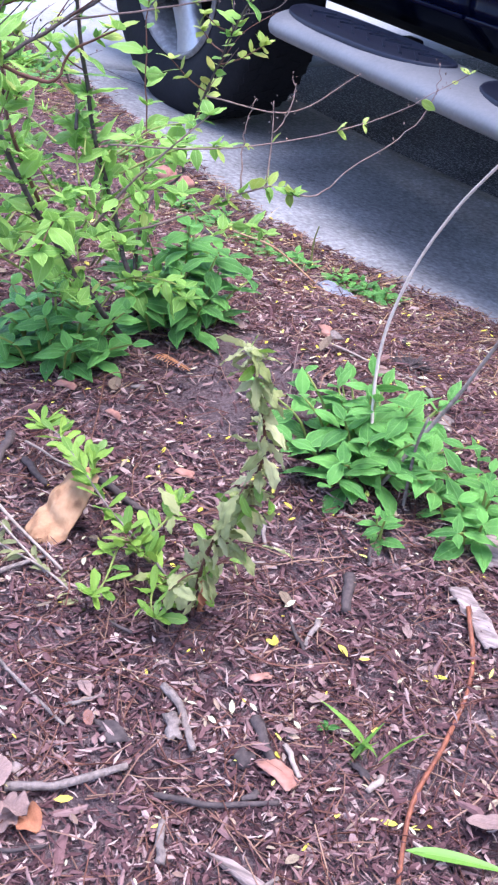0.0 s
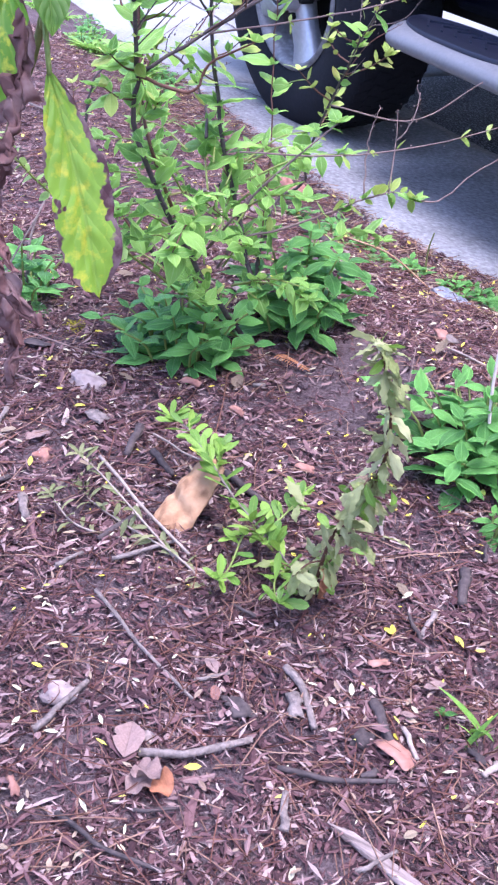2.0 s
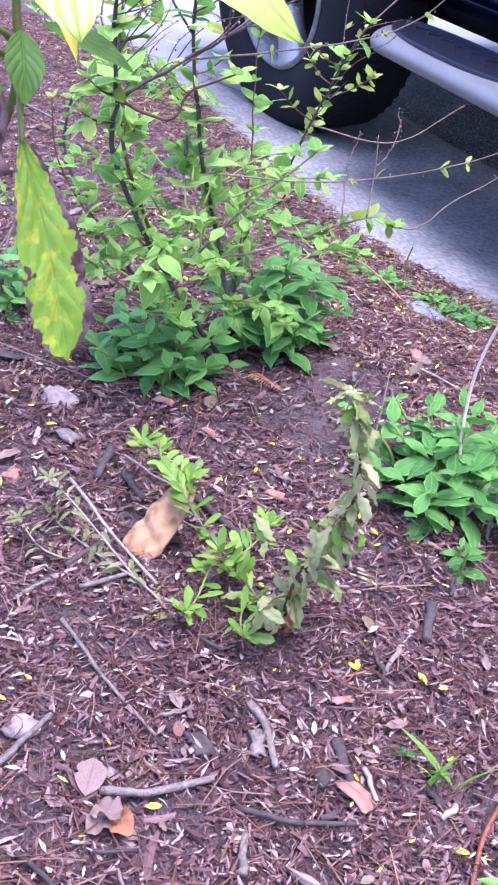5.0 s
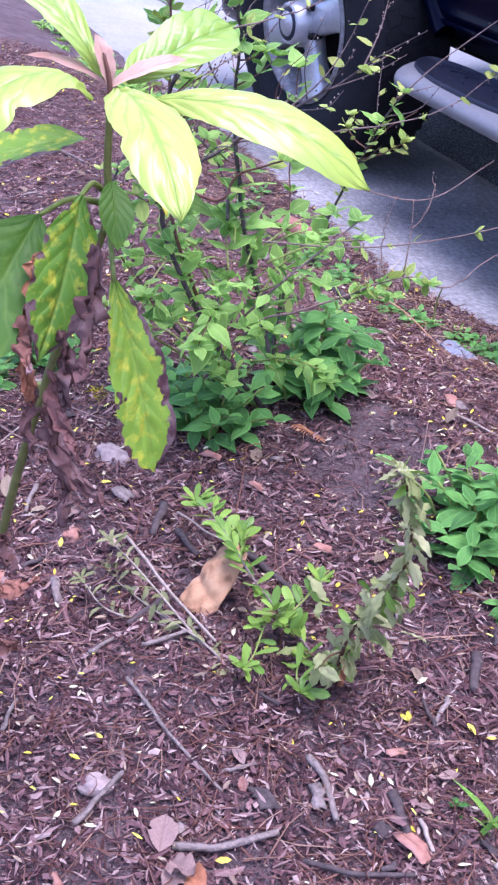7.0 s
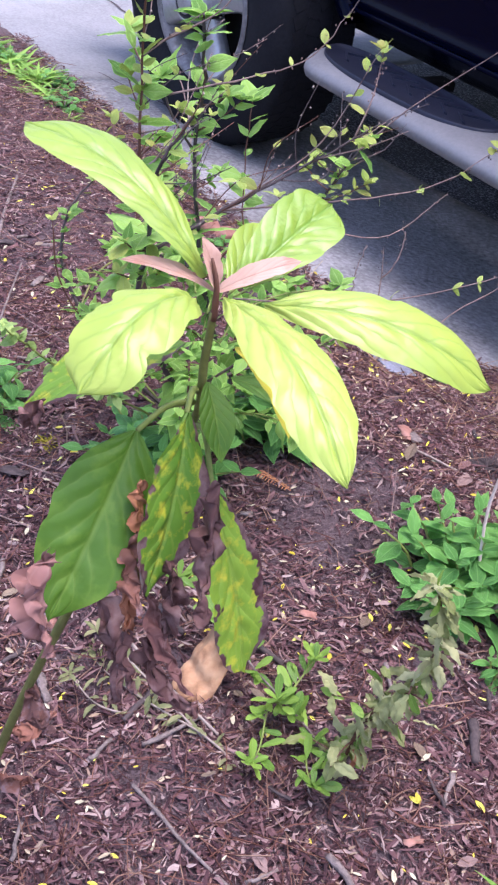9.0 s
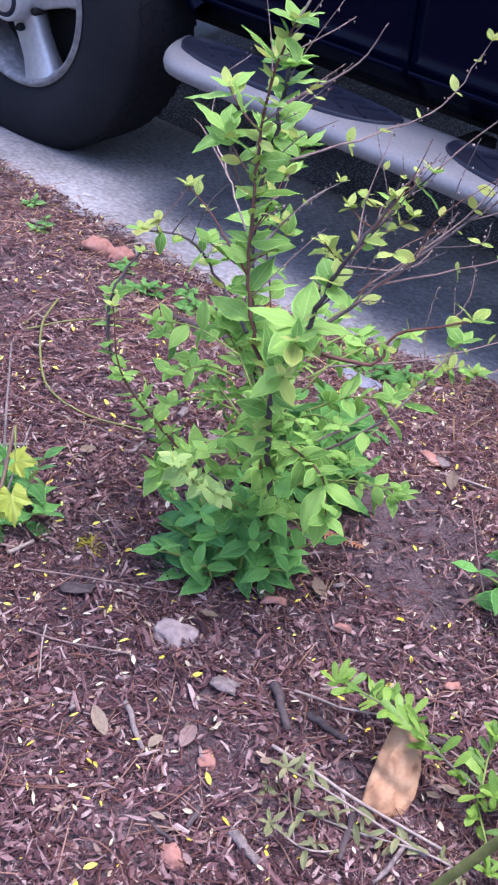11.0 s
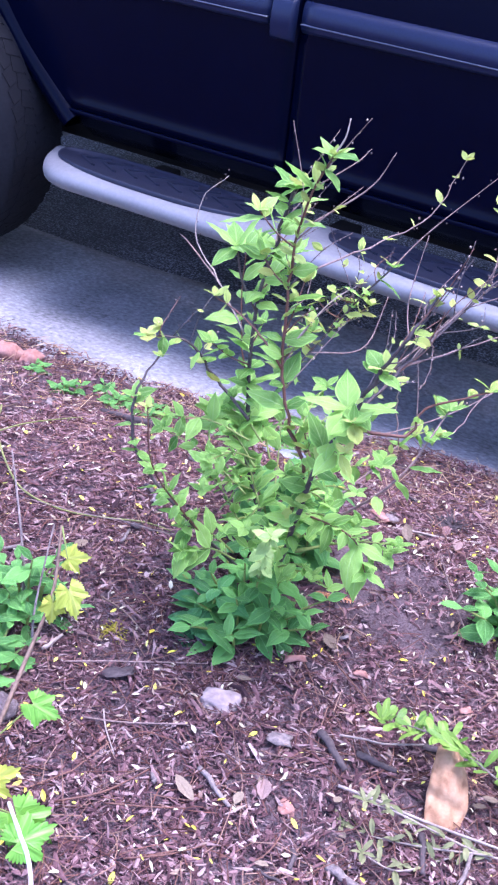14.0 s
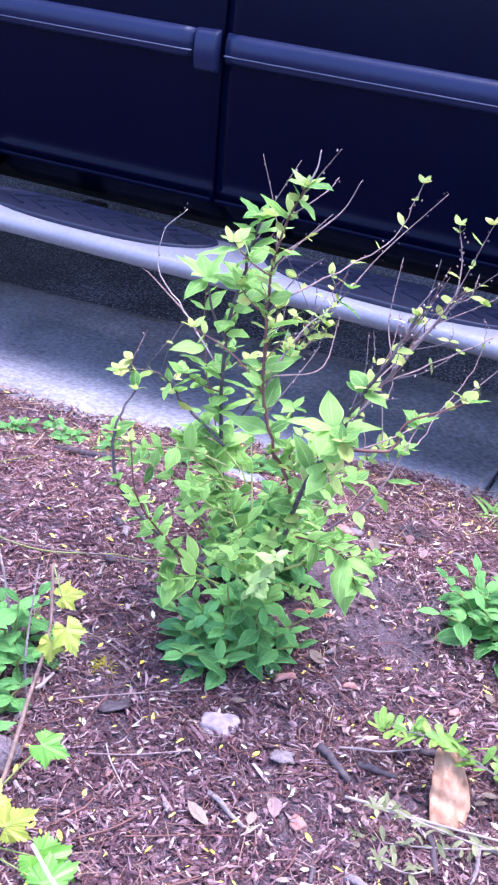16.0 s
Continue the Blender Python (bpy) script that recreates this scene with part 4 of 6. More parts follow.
def herb(at, radius, height, shoots, seed, label, leaf=1.0, name="bushy_herb", pool=MINTS):
    """A low clump: upright shoots, each with crossed pairs of leaves that shrink towards the top."""
    rnd = random.Random(seed)
    x0, y0 = at
    z0 = top(x0, y0)
    plant = empty(name, (x0, y0, z0), label, "plant", "herb clumps in the bed")
    for s in range(shoots):
        a = s * 2.4 + rnd.uniform(-0.3, 0.3)
        r = radius * math.sqrt((s + 0.3) / shoots)
        foot = Vector((r * 0.55 * math.cos(a), r * 0.55 * math.sin(a), 0))
        foot.z = top(x0 + foot.x, y0 + foot.y) - z0
        h = height * rnd.uniform(0.65, 1.0) * (1 - 0.45 * (r / radius))
        tip = foot + Vector((r * 0.55 * math.cos(a), r * 0.55 * math.sin(a), h))
        mid = foot.lerp(tip, 0.5) + Vector((-0.1 * r * math.cos(a), -0.1 * r * math.sin(a), 0.1 * h))
        piece("stem", tube_mesh("stem", [foot, mid, tip], 0.0022, 0.0012, M_GREENSTEM, 5, 6), plant)
        path = spline([foot, mid, tip], 30)
        levels = max(3, int(h / 0.018))
        for k in range(levels):
            u = 0.18 + 0.82 * k / (levels - 1)
            p = path[min(29, int(u * 29))]
            turn = a + k * math.pi / 2 + rnd.uniform(-0.4, 0.4)
            for q in (0, math.pi):
                last = k == levels - 1
                elev = rnd.uniform(-0.15, 0.45) + (0.5 if last else 0.25 * u)
                d = Vector((math.cos(turn + q) * math.cos(elev), math.sin(turn + q) * math.cos(elev), math.sin(elev)))
                size = leaf * rnd.uniform(0.75, 1.1) * (0.55 if last else 1.0 - 0.25 * u)
                piece("leaf", rnd.choice(pool), plant, aim(p, d, roll=rnd.gauss(0, 0.25), size=size))
    return plant


herb((-1.16, 0.545), 0.105, 0.13, 17, 1, "dense bright green herb clump at the shrub's foot", 1.08)
DARKS = [leaf_mesh("leaf", M_DARKMINT, 0.054, 0.029, b, f, 0.42, 14, 6, 0.04, i, 1.0, 0.3, acute=0.3, quilted=0.05) for i, (b, f) in enumerate(((0.6, 0.3), (1.1, 0.25)))]
herb((-1.205, 0.515), 0.055, 0.085, 4, 8, "few large dark green herb leaves at the shrub's foot", 1.25, pool=DARKS)
herb((-1.20, 0.742), 0.095, 0.18, 12, 2, "leafy green herb clump at the shrub's foot", 1.3)
herb((-0.815, 0.815), 0.125, 0.125, 22, 3, "bright green herb clump with pointed leaves", 1.2)
herb((-0.67, 0.885), 0.09, 0.09, 12, 4, "low bright green herb clump beside a bark strip", 1.05)
herb((-0.685, 0.755), 0.02, 0.05, 2, 5, "small green herb sprout beside a larger clump", 0.7)
herb((-1.41, 0.375), 0.08, 0.11, 10, 6, "green herb clump behind a young vine", 1.1)
herb((-1.365, 0.26), 0.065, 0.07, 7, 7, "low green herb clump beside a young vine", 0.9)


# ---- the leafy shrub ----
SHRUBS = [leaf_mesh("leaf", M_SHRUB, 0.040, 0.0205, b, f, 0.40, 12, 6, 0.05, 20 + i, 1.0, 0.3, acute=0.3, quilted=0.06) for i, (b, f) in enumerate(((0.35, 0.25), (0.7, 0.2), (0.1, 0.35), (1.0, 0.15)))]
TIPS = [leaf_mesh("leaf", M_TIPLEAF, 0.029, 0.0155, b, f, 0.45, 10, 6, 0.05, 40 + i, 1.2, 0.2, quilted=0.06) for i, (b, f) in enumerate(((0.3, 0.3), (0.6, 0.2), (-0.3, 0.3)))]
FOOT = (-1.195, 0.665, 0.125)
shrub = empty("shrub", FOOT, "leggy green shrub with dark stems and dead twigs", "shrub")
SO = Vector(FOOT)
rs = random.Random(5)


def stem_part(pts, r0, r1, mat, label=""):
    k = len(shrub.children)
    path = [Vector(p) - SO for p in pts]
    if len(path) > 3:
        n = len(path) * 4
        path = [p + Vector((noise.noise((i * 0.9, k, 1)), noise.noise((i * 0.9, k, 5)), 0)) * (0.004 if 0 < i < n - 1 else 0) for i, p in enumerate(spline(path, n))]
    return piece("stem", tube_mesh("stem", path, r0, r1, mat, 7, len(path) * (1 if len(path) > 8 else 4), 0.16, k), shrub, label=label)


REST = {}
COUNT = [0]


def shrub_leaf(me, m):
    """The first leaves are parts of their own, the rest are joined, by material."""
    COUNT[0] += 1
    if COUNT[0] <= 300:
        piece("leaf", me, shrub, m)
    else:
        REST.setdefault(me.materials[0].name, []).append((me, m))


def dress(pts, start, every, size, pool, droop=0.0, spread=0.9, prob=1.0):
    """Crossed pairs of leaves along a stem of the shrub."""
    path = spline([Vector(p) - SO for p in pts], 120)
    length = sum((b - a).length for a, b in zip(path, path[1:]))
    s, k, acc = start * length, 0, 0.0
    turn = rs.uniform(0, 3)
    for a, b in zip(path, path[1:]):
        acc += (b - a).length
        while acc >= s:
            d = (b - a).normalized()
            e1 = d.cross(Vector((0.2, 0.9, 0.3))).normalized()
            e2 = d.cross(e1)
            turn += math.pi / 2 + rs.uniform(-0.7, 0.7)
            for q in (0, math.pi):
                if rs.random() > prob * 0.88:
                    continue
                o = e1 * math.cos(turn + q) + e2 * math.sin(turn + q)
                to = (o * spread + d * rs.uniform(0.0, 0.9) + Vector((0, 0, 0.12 - droop + rs.gauss(0, 0.25)))).normalized()
                shrub_leaf(rs.choice(pool), aim(a, to, roll=rs.gauss(0, 0.5), size=size * (rs.uniform(0.45, 0.95) if rs.random() < 0.8 else rs.uniform(0.95, 1.3))))
            # young leaves in the axil
            if rs.random() < 0.4 * prob:
                for _ in range(rs.choice((1, 2, 2, 3))):
                    w = rs.uniform(0, 6.3)
                    o = e1 * math.cos(w) + e2 * math.sin(w)
                    shrub_leaf(rs.choice(pool), aim(a, (o * 0.7 + d * rs.uniform(0.3, 1.2)).normalized(), roll=rs.gauss(0, 0.6), size=size * rs.uniform(0.25, 0.5)))
            s += every * rs.uniform(0.7, 1.3)
            k += 1
    # a tuft at the end
    for q in range(4):
        w = q * math.pi / 2 + turn
        o = Vector((math.cos(w), math.sin(w), 0))
        shrub_leaf(rs.choice(pool), aim(path[-1], (o * 0.7 + Vector((0, 0, 0.5 - droop))).normalized(), roll=rs.gauss(0, 0.3), size=size * rs.uniform(0.5, 0.9)))


S1 = [FOOT, (-1.21, 0.668, 0.22), (-1.245, 0.655, 0.33), (-1.244, 0.631, 0.43), (-1.243, 0.614, 0.579), (-1.228, 0.613, 0.668), (-1.205, 0.595, 0.753)]
S2 = [FOOT, (-1.15, 0.57, 0.27), (-1.085, 0.485, 0.46), (-1.110, 0.480, 0.52), (-1.133, 0.484, 0.585), (-1.141, 0.490, 0.651), (-1.145, 0.493, 0.717), (-1.133, 0.489, 0.785), (-1.114, 0.488, 0.831)]
S3 = [FOOT, (-1.12, 0.55, 0.30), (-1.065, 0.46, 0.484), (-1.035, 0.452, 0.565), (-1.002, 0.441, 0.649), (-0.984, 0.441, 0.687), (-0.969, 0.464, 0.733)]
S4 = [S3[3], (-0.978, 0.492, 0.558), (-0.969, 0.510, 0.588), (-0.911, 0.536, 0.620)]
S8 = [(-1.226, 0.603, 0.432), (-1.296, 0.626, 0.460), (-1.329, 0.600, 0.511), (-1.367, 0.560, 0.520)]
S9 = [FOOT, (-1.224, 0.510, 0.30), (-1.299, 0.462, 0.409), (-1.320, 0.475, 0.485), (-1.311, 0.507, 0.53)]
S9B = [(-1.224, 0.500, 0.31), (-1.264, 0.444, 0.414), (-1.277, 0.438, 0.500)]
S12 = [(-1.10, 0.56, 0.33), (-1.01, 0.590, 0.434), (-0.986, 0.673, 0.511)]
S13 = [(-1.10, 0.545, 0.37), (-1.018, 0.502, 0.397), (-0.983, 0.473, 0.379)]
S15 = [(-1.133, 0.484, 0.585), (-1.151, 0.470, 0.618), (-1.193, 0.483, 0.633), (-1.238, 0.500, 0.636)]
S16 = [FOOT, (-1.25, 0.70, 0.28), (-1.30, 0.73, 0.40), (-1.33, 0.74, 0.50), (-1.34, 0.75, 0.60)]
S17 = [FOOT, (-1.235, 0.690, 0.25), (-1.300, 0.742, 0.303), (-1.294, 0.782, 0.332), (-1.272, 0.780, 0.393), (-1.211, 0.792, 0.506), (-1.176, 0.800, 0.566), (-1.147, 0.811, 0.611)]
S18 = [FOOT, (-1.30, 0.78, 0.19), (-1.40, 0.93, 0.20), (-1.48, 1.04, 0.14)]
S20 = [S3[3], (-1.01, 0.53, 0.615), (-0.985, 0.60, 0.66), (-0.96, 0.66, 0.70)]
S19 = [(-1.17, 0.60, 0.27), (-1.113, 0.609, 0.331), (-1.098, 0.657, 0.344), (-1.081, 0.712, 0.365), (-1.056, 0.789, 0.395), (-1.031, 0.815, 0.390)]
for pts, r0, r1, mat in ((S1, 0.0037, 0.002, M_STEM), (S2, 0.0027, 0.0011, M_REDSTEM), (S3, 0.0038, 0.0014, M_STEM), (S20, 0.0022, 0.001, M_STEM), (S4, 0.0022, 0.001, M_REDSTEM), (S8, 0.0025, 0.001, M_STEM), (S9, 0.003, 0.0012, M_STEM), (S9B, 0.0015, 0.0008, M_REDSTEM), (S12, 0.002, 0.001, M_TWIG), (S13, 0.0015, 0.0008, M_REDSTEM), (S15, 0.0015, 0.0008, M_REDSTEM), (S16, 0.0015, 0.0008, M_REDSTEM), (S17, 0.0026, 0.0012, M_STEM), (S18, 0.0025, 0.001, M_GREENSTEM), (S19, 0.0018, 0.0012, M_TWIG)):
    stem_part(pts, r0, r1, mat)
# a slim dark leader above the thick stem
stem_part([S2[-1], (-1.108, 0.495, 0.85), (-1.108, 0.500, 0.868)], 0.0012, 0.0006, M_DEAD)
dress(S1, 0.22, 0.022, 1.08, SHRUBS)
dress(S1, 0.15, 0.06, 1.2, SHRUBS)
dress(S3[:4], 0.25, 0.05, 1.0, SHRUBS)
dress(S19, 0.25, 0.035, 0.9, SHRUBS + TIPS)
dress(S19[3:], 0.0, 0.016, 1.0, TIPS + SHRUBS[:2], 0.1)
dress(S2, 0.18, 0.022, 1.05, SHRUBS + TIPS[:1])
dress(S2, 0.80, 0.018, 0.8, TIPS)
dress(S3[:5], 0.45, 0.030, 1.05, SHRUBS + TIPS)
dress(S3[4:], 0.1, 0.035, 0.6, TIPS, 0.0, 0.9, 0.6)
dress(S20, 0.2, 0.06, 0.5, TIPS, 0.0, 0.9, 0.6)
dress(S4, 0.5, 0.030, 0.9, TIPS + SHRUBS[:1])
dress(S8, 0.2, 0.026, 1.1, SHRUBS + TIPS)
dress(S9[1:4], 0.15, 0.017, 0.85, SHRUBS, 0.15)
dress(S9[3:], 0.1, 0.03, 0.6, TIPS + SHRUBS[:1], 0.0, 0.9, 0.7)
dress(S9B[:2], 0.2, 0.017, 0.9, SHRUBS, 0.2)
dress(S9B[1:], 0.1, 0.03, 0.6, TIPS, 0.0, 0.9, 0.6)
dress(S12, 0.3, 0.034, 0.85, SHRUBS)
dress(S13, 0.1, 0.018, 1.15, SHRUBS, 0.4)
dress(S15, 0.4, 0.024, 0.9, TIPS)
dress(S16, 0.15, 0.026, 1.3, SHRUBS)
dress(S17, 0.62, 0.020, 0.9, SHRUBS + TIPS)
dress(S18, 0.30, 0.026, 1.0, SHRUBS)
# short side shoots along the upper stems
for pts, n, lo_, pool in ((S1, 7, 0.3, SHRUBS), (S2, 6, 0.3, SHRUBS + TIPS), (S3[:5], 3, 0.5, SHRUBS + TIPS), (S17, 5, 0.6, TIPS)):
    path = spline([Vector(p) for p in pts], 60)
    for k in range(n):
        c = path[int(59 * (lo_ + (0.85 - lo_) * (k + rs.random() * 0.6) / n))]
        a = rs.uniform(0, 6.3)
        e = c + Vector((math.cos(a), math.sin(a), rs.uniform(0.2, 0.9))) * rs.uniform(0.025, 0.06)
        stem_part([c, c.lerp(e, 0.5) + Vector((0, 0, -0.004)), e], 0.0012, 0.0007, M_REDSTEM)
        dress([c, c.lerp(e, 0.5) + Vector((0, 0, -0.004)), e], 0.5, 0.018, rs.uniform(0.7, 1.05), pool)
# a pale, downy young shoot in front of the foot
PALES = [leaf_mesh("leaf", M_PALESHOOT, 0.027, 0.015, b, 0.2, 0.42, 7, 4, 0.06, 90 + i, 1.0, 0.1) for i, b in enumerate((0.4, 0.9))]
S22 = [FOOT, (-1.13, 0.50, 0.29), (-1.065, 0.37, 0.42), (-1.025, 0.29, 0.515)]
stem_part(S22, 0.0018, 0.001, M_GREENSTEM)
dress(S22, 0.55, 0.010, 0.7, PALES, 0.1)
# a rosette of large leaves on a side shoot
S23 = [(-1.243, 0.614, 0.579), (-1.252, 0.585, 0.625), (-1.256, 0.570, 0.672)]
stem_part(S23, 0.0018, 0.0012, M_STEM)
for to in ((-0.6, -0.3, 0.6), (0.5, -0.6, 0.3), (0.8, 0.3, 0.3), (-0.2, -0.9, -0.2), (-0.5, 0.6, 0.5), (0.3, 0.2, 0.9)):
    shrub_leaf(SHRUBS[0], aim(Vector(S23[-1]) - SO, to, size=rs.uniform(0.95, 1.25)))
# big leaves at the fork
for to in ((-0.8, -0.5, 0.3), (0.6, -0.5, 0.2), (0.9, 0.2, 0.35), (0.1, -0.9, -0.1), (-0.3, 0.5, 0.4)):
    shrub_leaf(SHRUBS[0], aim(Vector((-1.035, 0.452, 0.587)) - SO, to, size=1.35))
# low side shoots that fill the lower half
for i in range(30):
    a = i * 2.4 + rs.uniform(-0.4, 0.4)
    z = rs.uniform(0.26, 0.46)
    r = rs.uniform(0.5, 1.1) * (0.8 if math.sin(a) < -0.4 else 1.15)
    c = Vector((-1.165 + 0.04 * math.cos(a), 0.585 + 0.05 * math.sin(a), z - 0.03))
    e = c + Vector((0.11 * r * math.cos(a), 0.11 * r * math.sin(a), rs.uniform(0.01, 0.07)))
    m = c.lerp(e, 0.5) + Vector((0, 0, 0.012))
    stem_part([c, m, e], 0.0015, 0.0008, M_GREENSTEM)
    dress([c, m, e], 0.3, 0.022, rs.uniform(0.7, 1.1), SHRUBS, 0.1)
# dead twigs with dry seed heads
LONG_TWIG = [(-1.031, 0.815, 0.390), (-1.015, 0.843, 0.394), (-1.004, 0.880, 0.429), (-0.989, 0.916, 0.455), (-0.976, 0.950, 0.490), (-0.974, 0.967, 0.526), (-0.980, 0.969, 0.554)]
DEAD = [[(-1.139, 0.507, 0.747), (-1.098, 0.557, 0.788), (-1.082, 0.574, 0.827)],
        [(-1.134, 0.511, 0.694), (-1.087, 0.593, 0.722), (-1.054, 0.645, 0.750), (-1.041, 0.686, 0.808)],
        [(-1.030, 0.524, 0.599), (-0.975, 0.607, 0.683), (-0.944, 0.648, 0.788)],
        [(-0.97, 0.65, 0.69), (-0.975, 0.67, 0.73), (-0.990, 0.687, 0.768)],
        [(-1.260, 0.623, 0.539), (-1.316, 0.644, 0.585), (-1.373, 0.668, 0.624), (-1.378, 0.685, 0.673), (-1.356, 0.707, 0.704)],
        [(-1.316, 0.644, 0.585), (-1.379, 0.662, 0.616), (-1.392, 0.658, 0.626)],
        [(-1.129, 0.488, 0.614), (-1.109, 0.528, 0.660), (-1.085, 0.547, 0.685)],
        [(-1.237, 0.500, 0.290), (-1.305, 0.458, 0.308), (-1.363, 0.441, 0.305), (-1.454, 0.420, 0.301)],
        [(-1.025, 0.529, 0.606), (-0.96, 0.62, 0.63), (-0.90, 0.70, 0.66), (-0.86, 0.75, 0.71)],
        [(-1.10, 0.60, 0.45), (-1.02, 0.72, 0.46), (-0.95, 0.86, 0.50), (-0.90, 0.95, 0.56)],
        [(-1.147, 0.811, 0.611), (-1.12, 0.85, 0.66), (-1.06, 0.92, 0.74)],
        [(-1.235, 0.787, 0.46), (-1.20, 0.90, 0.44), (-1.22, 1.02, 0.48)],
        [(-1.056, 0.789, 0.395), (-1.071, 0.801, 0.456), (-1.081, 0.805, 0.493)],
        [(-1.071, 0.801, 0.456), (-1.066, 0.812, 0.470), (-1.070, 0.827, 0.500), (-1.079, 0.828, 0.522)],
        [(-1.068, 0.76, 0.385), (-1.084, 0.768, 0.430), (-1.089, 0.773, 0.463), (-1.092, 0.787, 0.494)],
        LONG_TWIG]
for i, pts in enumerate(DEAD):
    st = stem_part(pts, 0.0012, 0.0004, M_DEAD if i in (4, 6) else M_TWIG, "thin dead twig")
    if i in (0, 5, 7):
        continue
    path = spline([Vector(p) - SO for p in pts], 40)
    V, F = [], []
    for k in range(18, 40, 3):
        for _ in range(2):
            c = path[k] + Vector([rs.gauss(0, 0.003) for _ in range(3)])
            r = rs.uniform(0.0007, 0.0014)
            b = len(V)
            V += [c + Vector(q) * r for q in ((1, 0, 0), (-1, 0, 0), (0, 1, 0), (0, -1, 0), (0, 0, 1.4), (0, 0, -1.4))]
            F += [tuple(b + j for j in f) for f in ((0, 2, 4), (2, 1, 4), (1, 3, 4), (3, 0, 4), (2, 0, 5), (1, 2, 5), (3, 1, 5), (0, 3, 5))]
    tagged(piece("seed_husk", mesh_of("seed_husk", V, F, M_TWIG if i % 2 else M_STEM), st), kind="stuff")
    if i in (1, 2, 3, 6, 8, 9):
        dress(pts, 0.3, 0.035, 0.6, TIPS, 0.0, 0.9, 0.7)


# a haze of fine reddish twigs with small husks on the sunny side
for pts, n, lo_ in ((S20, 11, 0.15), (S17, 6, 0.65), (S2, 10, 0.45), (S3, 9, 0.55), (S1, 4, 0.75), (S8, 4, 0.5)):
    path = spline([Vector(p) for p in pts], 60)
    for k in range(n):
        c = path[int(59 * (lo_ + (0.98 - lo_) * (k + rs.random() * 0.6) / n))]
        e = c + Vector((rs.uniform(-0.25, 0.6), rs.uniform(0.1, 0.9), rs.uniform(0.2, 1.0))).normalized() * rs.uniform(0.05, 0.12)
        m = c.lerp(e, 0.5) + Vector([rs.gauss(0, 0.008) for _ in range(3)])
        st = stem_part([c, m, e], 0.0008, 0.0003, rs.choice((M_REDSTEM, M_STEM, M_TWIG)), "thin dead twig")
        way = spline([c - SO, m - SO, e - SO], 24)
        V, F = [], []
        for j in range(9, 24, 3):
            q = way[j] + Vector([rs.gauss(0, 0.002) for _ in range(3)])
            r = rs.uniform(0.0008, 0.0016)
            b = len(V)
            V += [q + Vector(w) * r for w in ((1, 0, 0), (-1, 0, 0), (0, 1, 0), (0, -1, 0), (0, 0, 1.4), (0, 0, -1.4))]
            F += [tuple(b + i for i in f) for f in ((0, 2, 4), (2, 1, 4), (1, 3, 4), (3, 0, 4), (2, 0, 5), (1, 2, 5), (3, 1, 5), (0, 3, 5))]
        tagged(piece("seed_husk", mesh_of("seed_husk", V, F, rs.choice((M_DEAD, M_TWIG, M_STEM))), st), kind="stuff")
        for _ in range(rs.choice((0, 1, 1, 2))):
            shrub_leaf(rs.choice(TIPS), aim(m - SO, (rs.gauss(0, 1), rs.gauss(0, 1), 0.3), roll=rs.gauss(0, 0.5), size=rs.uniform(0.4, 0.75)))


def joined(pairs, name):
    """One mesh from many placed leaves."""
    V, F, UV, k = [], [], [], 0
    for me, m in pairs:
        V += [m @ v.co for v in me.vertices]
        F += [tuple(k + i for i in p.vertices) for p in me.polygons]
        uv = [None] * len(me.vertices)
        for loop, d in zip(me.loops, me.uv_layers[0].data):
            uv[loop.vertex_index] = tuple(d.uv)
        UV += uv
        k += len(me.vertices)
    return mesh_of(name, V, F, pairs[0][0].materials[0], True, UV)


for pairs in REST.values():
    tagged(piece("foliage", joined(pairs, "foliage"), shrub), kind="stuff")


# ---- the large-leaved sapling ----
sapling_base = Vector((-0.753, 0.142, top(-0.753, 0.142)))
sapling = empty("sapling", sapling_base, "young large-leaved sapling with glossy yellow-green and scorched leaves", "sapling")


def at_s(p):
    return Vector(p) - sapling_base


def bez(u):
    a, m, b = Vector((-0.753, 0.142, 0.13)), Vector((-0.643, 0.185, 0.492)), Vector((-0.548, 0.25, 0.72))
    return a * (1 - u) ** 2 + m * (2 * u * (1 - u)) + b * (u * u)


piece("stem", tube_mesh("stem", [at_s(bez(u / 8)) for u in range(9)] + [at_s((-0.543, 0.251, 0.76)), at_s((-0.538, 0.252, 0.795))], 0.0046, 0.0022, M_OLIVE, 9, 50, 0.08, 3), sapling)
piece("bud", tube_mesh("bud", [at_s((-0.538, 0.252, 0.79)), at_s((-0.537, 0.252, 0.81)), at_s((-0.540, 0.250, 0.825))], 0.0023, 0.0008, M_REDSTEM, 8), sapling, label="reddish growing tip")


def leaf_between(name, base, end, width, bend, mat, up=(0, 0, 1), roll=0.0, label="", **kw):
    a, b = at_s(base), at_s(end)
    chord = b - a
    arc = chord.length * (bend / 2) / math.sin(bend / 2) if abs(bend) > 1e-3 else chord.length
    axis = chord.normalized().cross(Vector(up)).normalized()
    first = Matrix.Rotation(bend / 2, 3, axis) @ chord.normalized()
    me = leaf_mesh("leaf", mat, arc, width, bend, nv=40, nu=14, **kw)
    return piece(name, me, sapling, aim(a, first, up, roll), label)


def stalk(a, b, sag=0.006):
    a, b = at_s(a), at_s(b)
    piece("leaf_stalk", tube_mesh("leaf_stalk", [a, a.lerp(b, 0.5) + Vector((0, 0, sag)), b], 0.0022, 0.0016, M_GREENSTEM, 6), sapling)


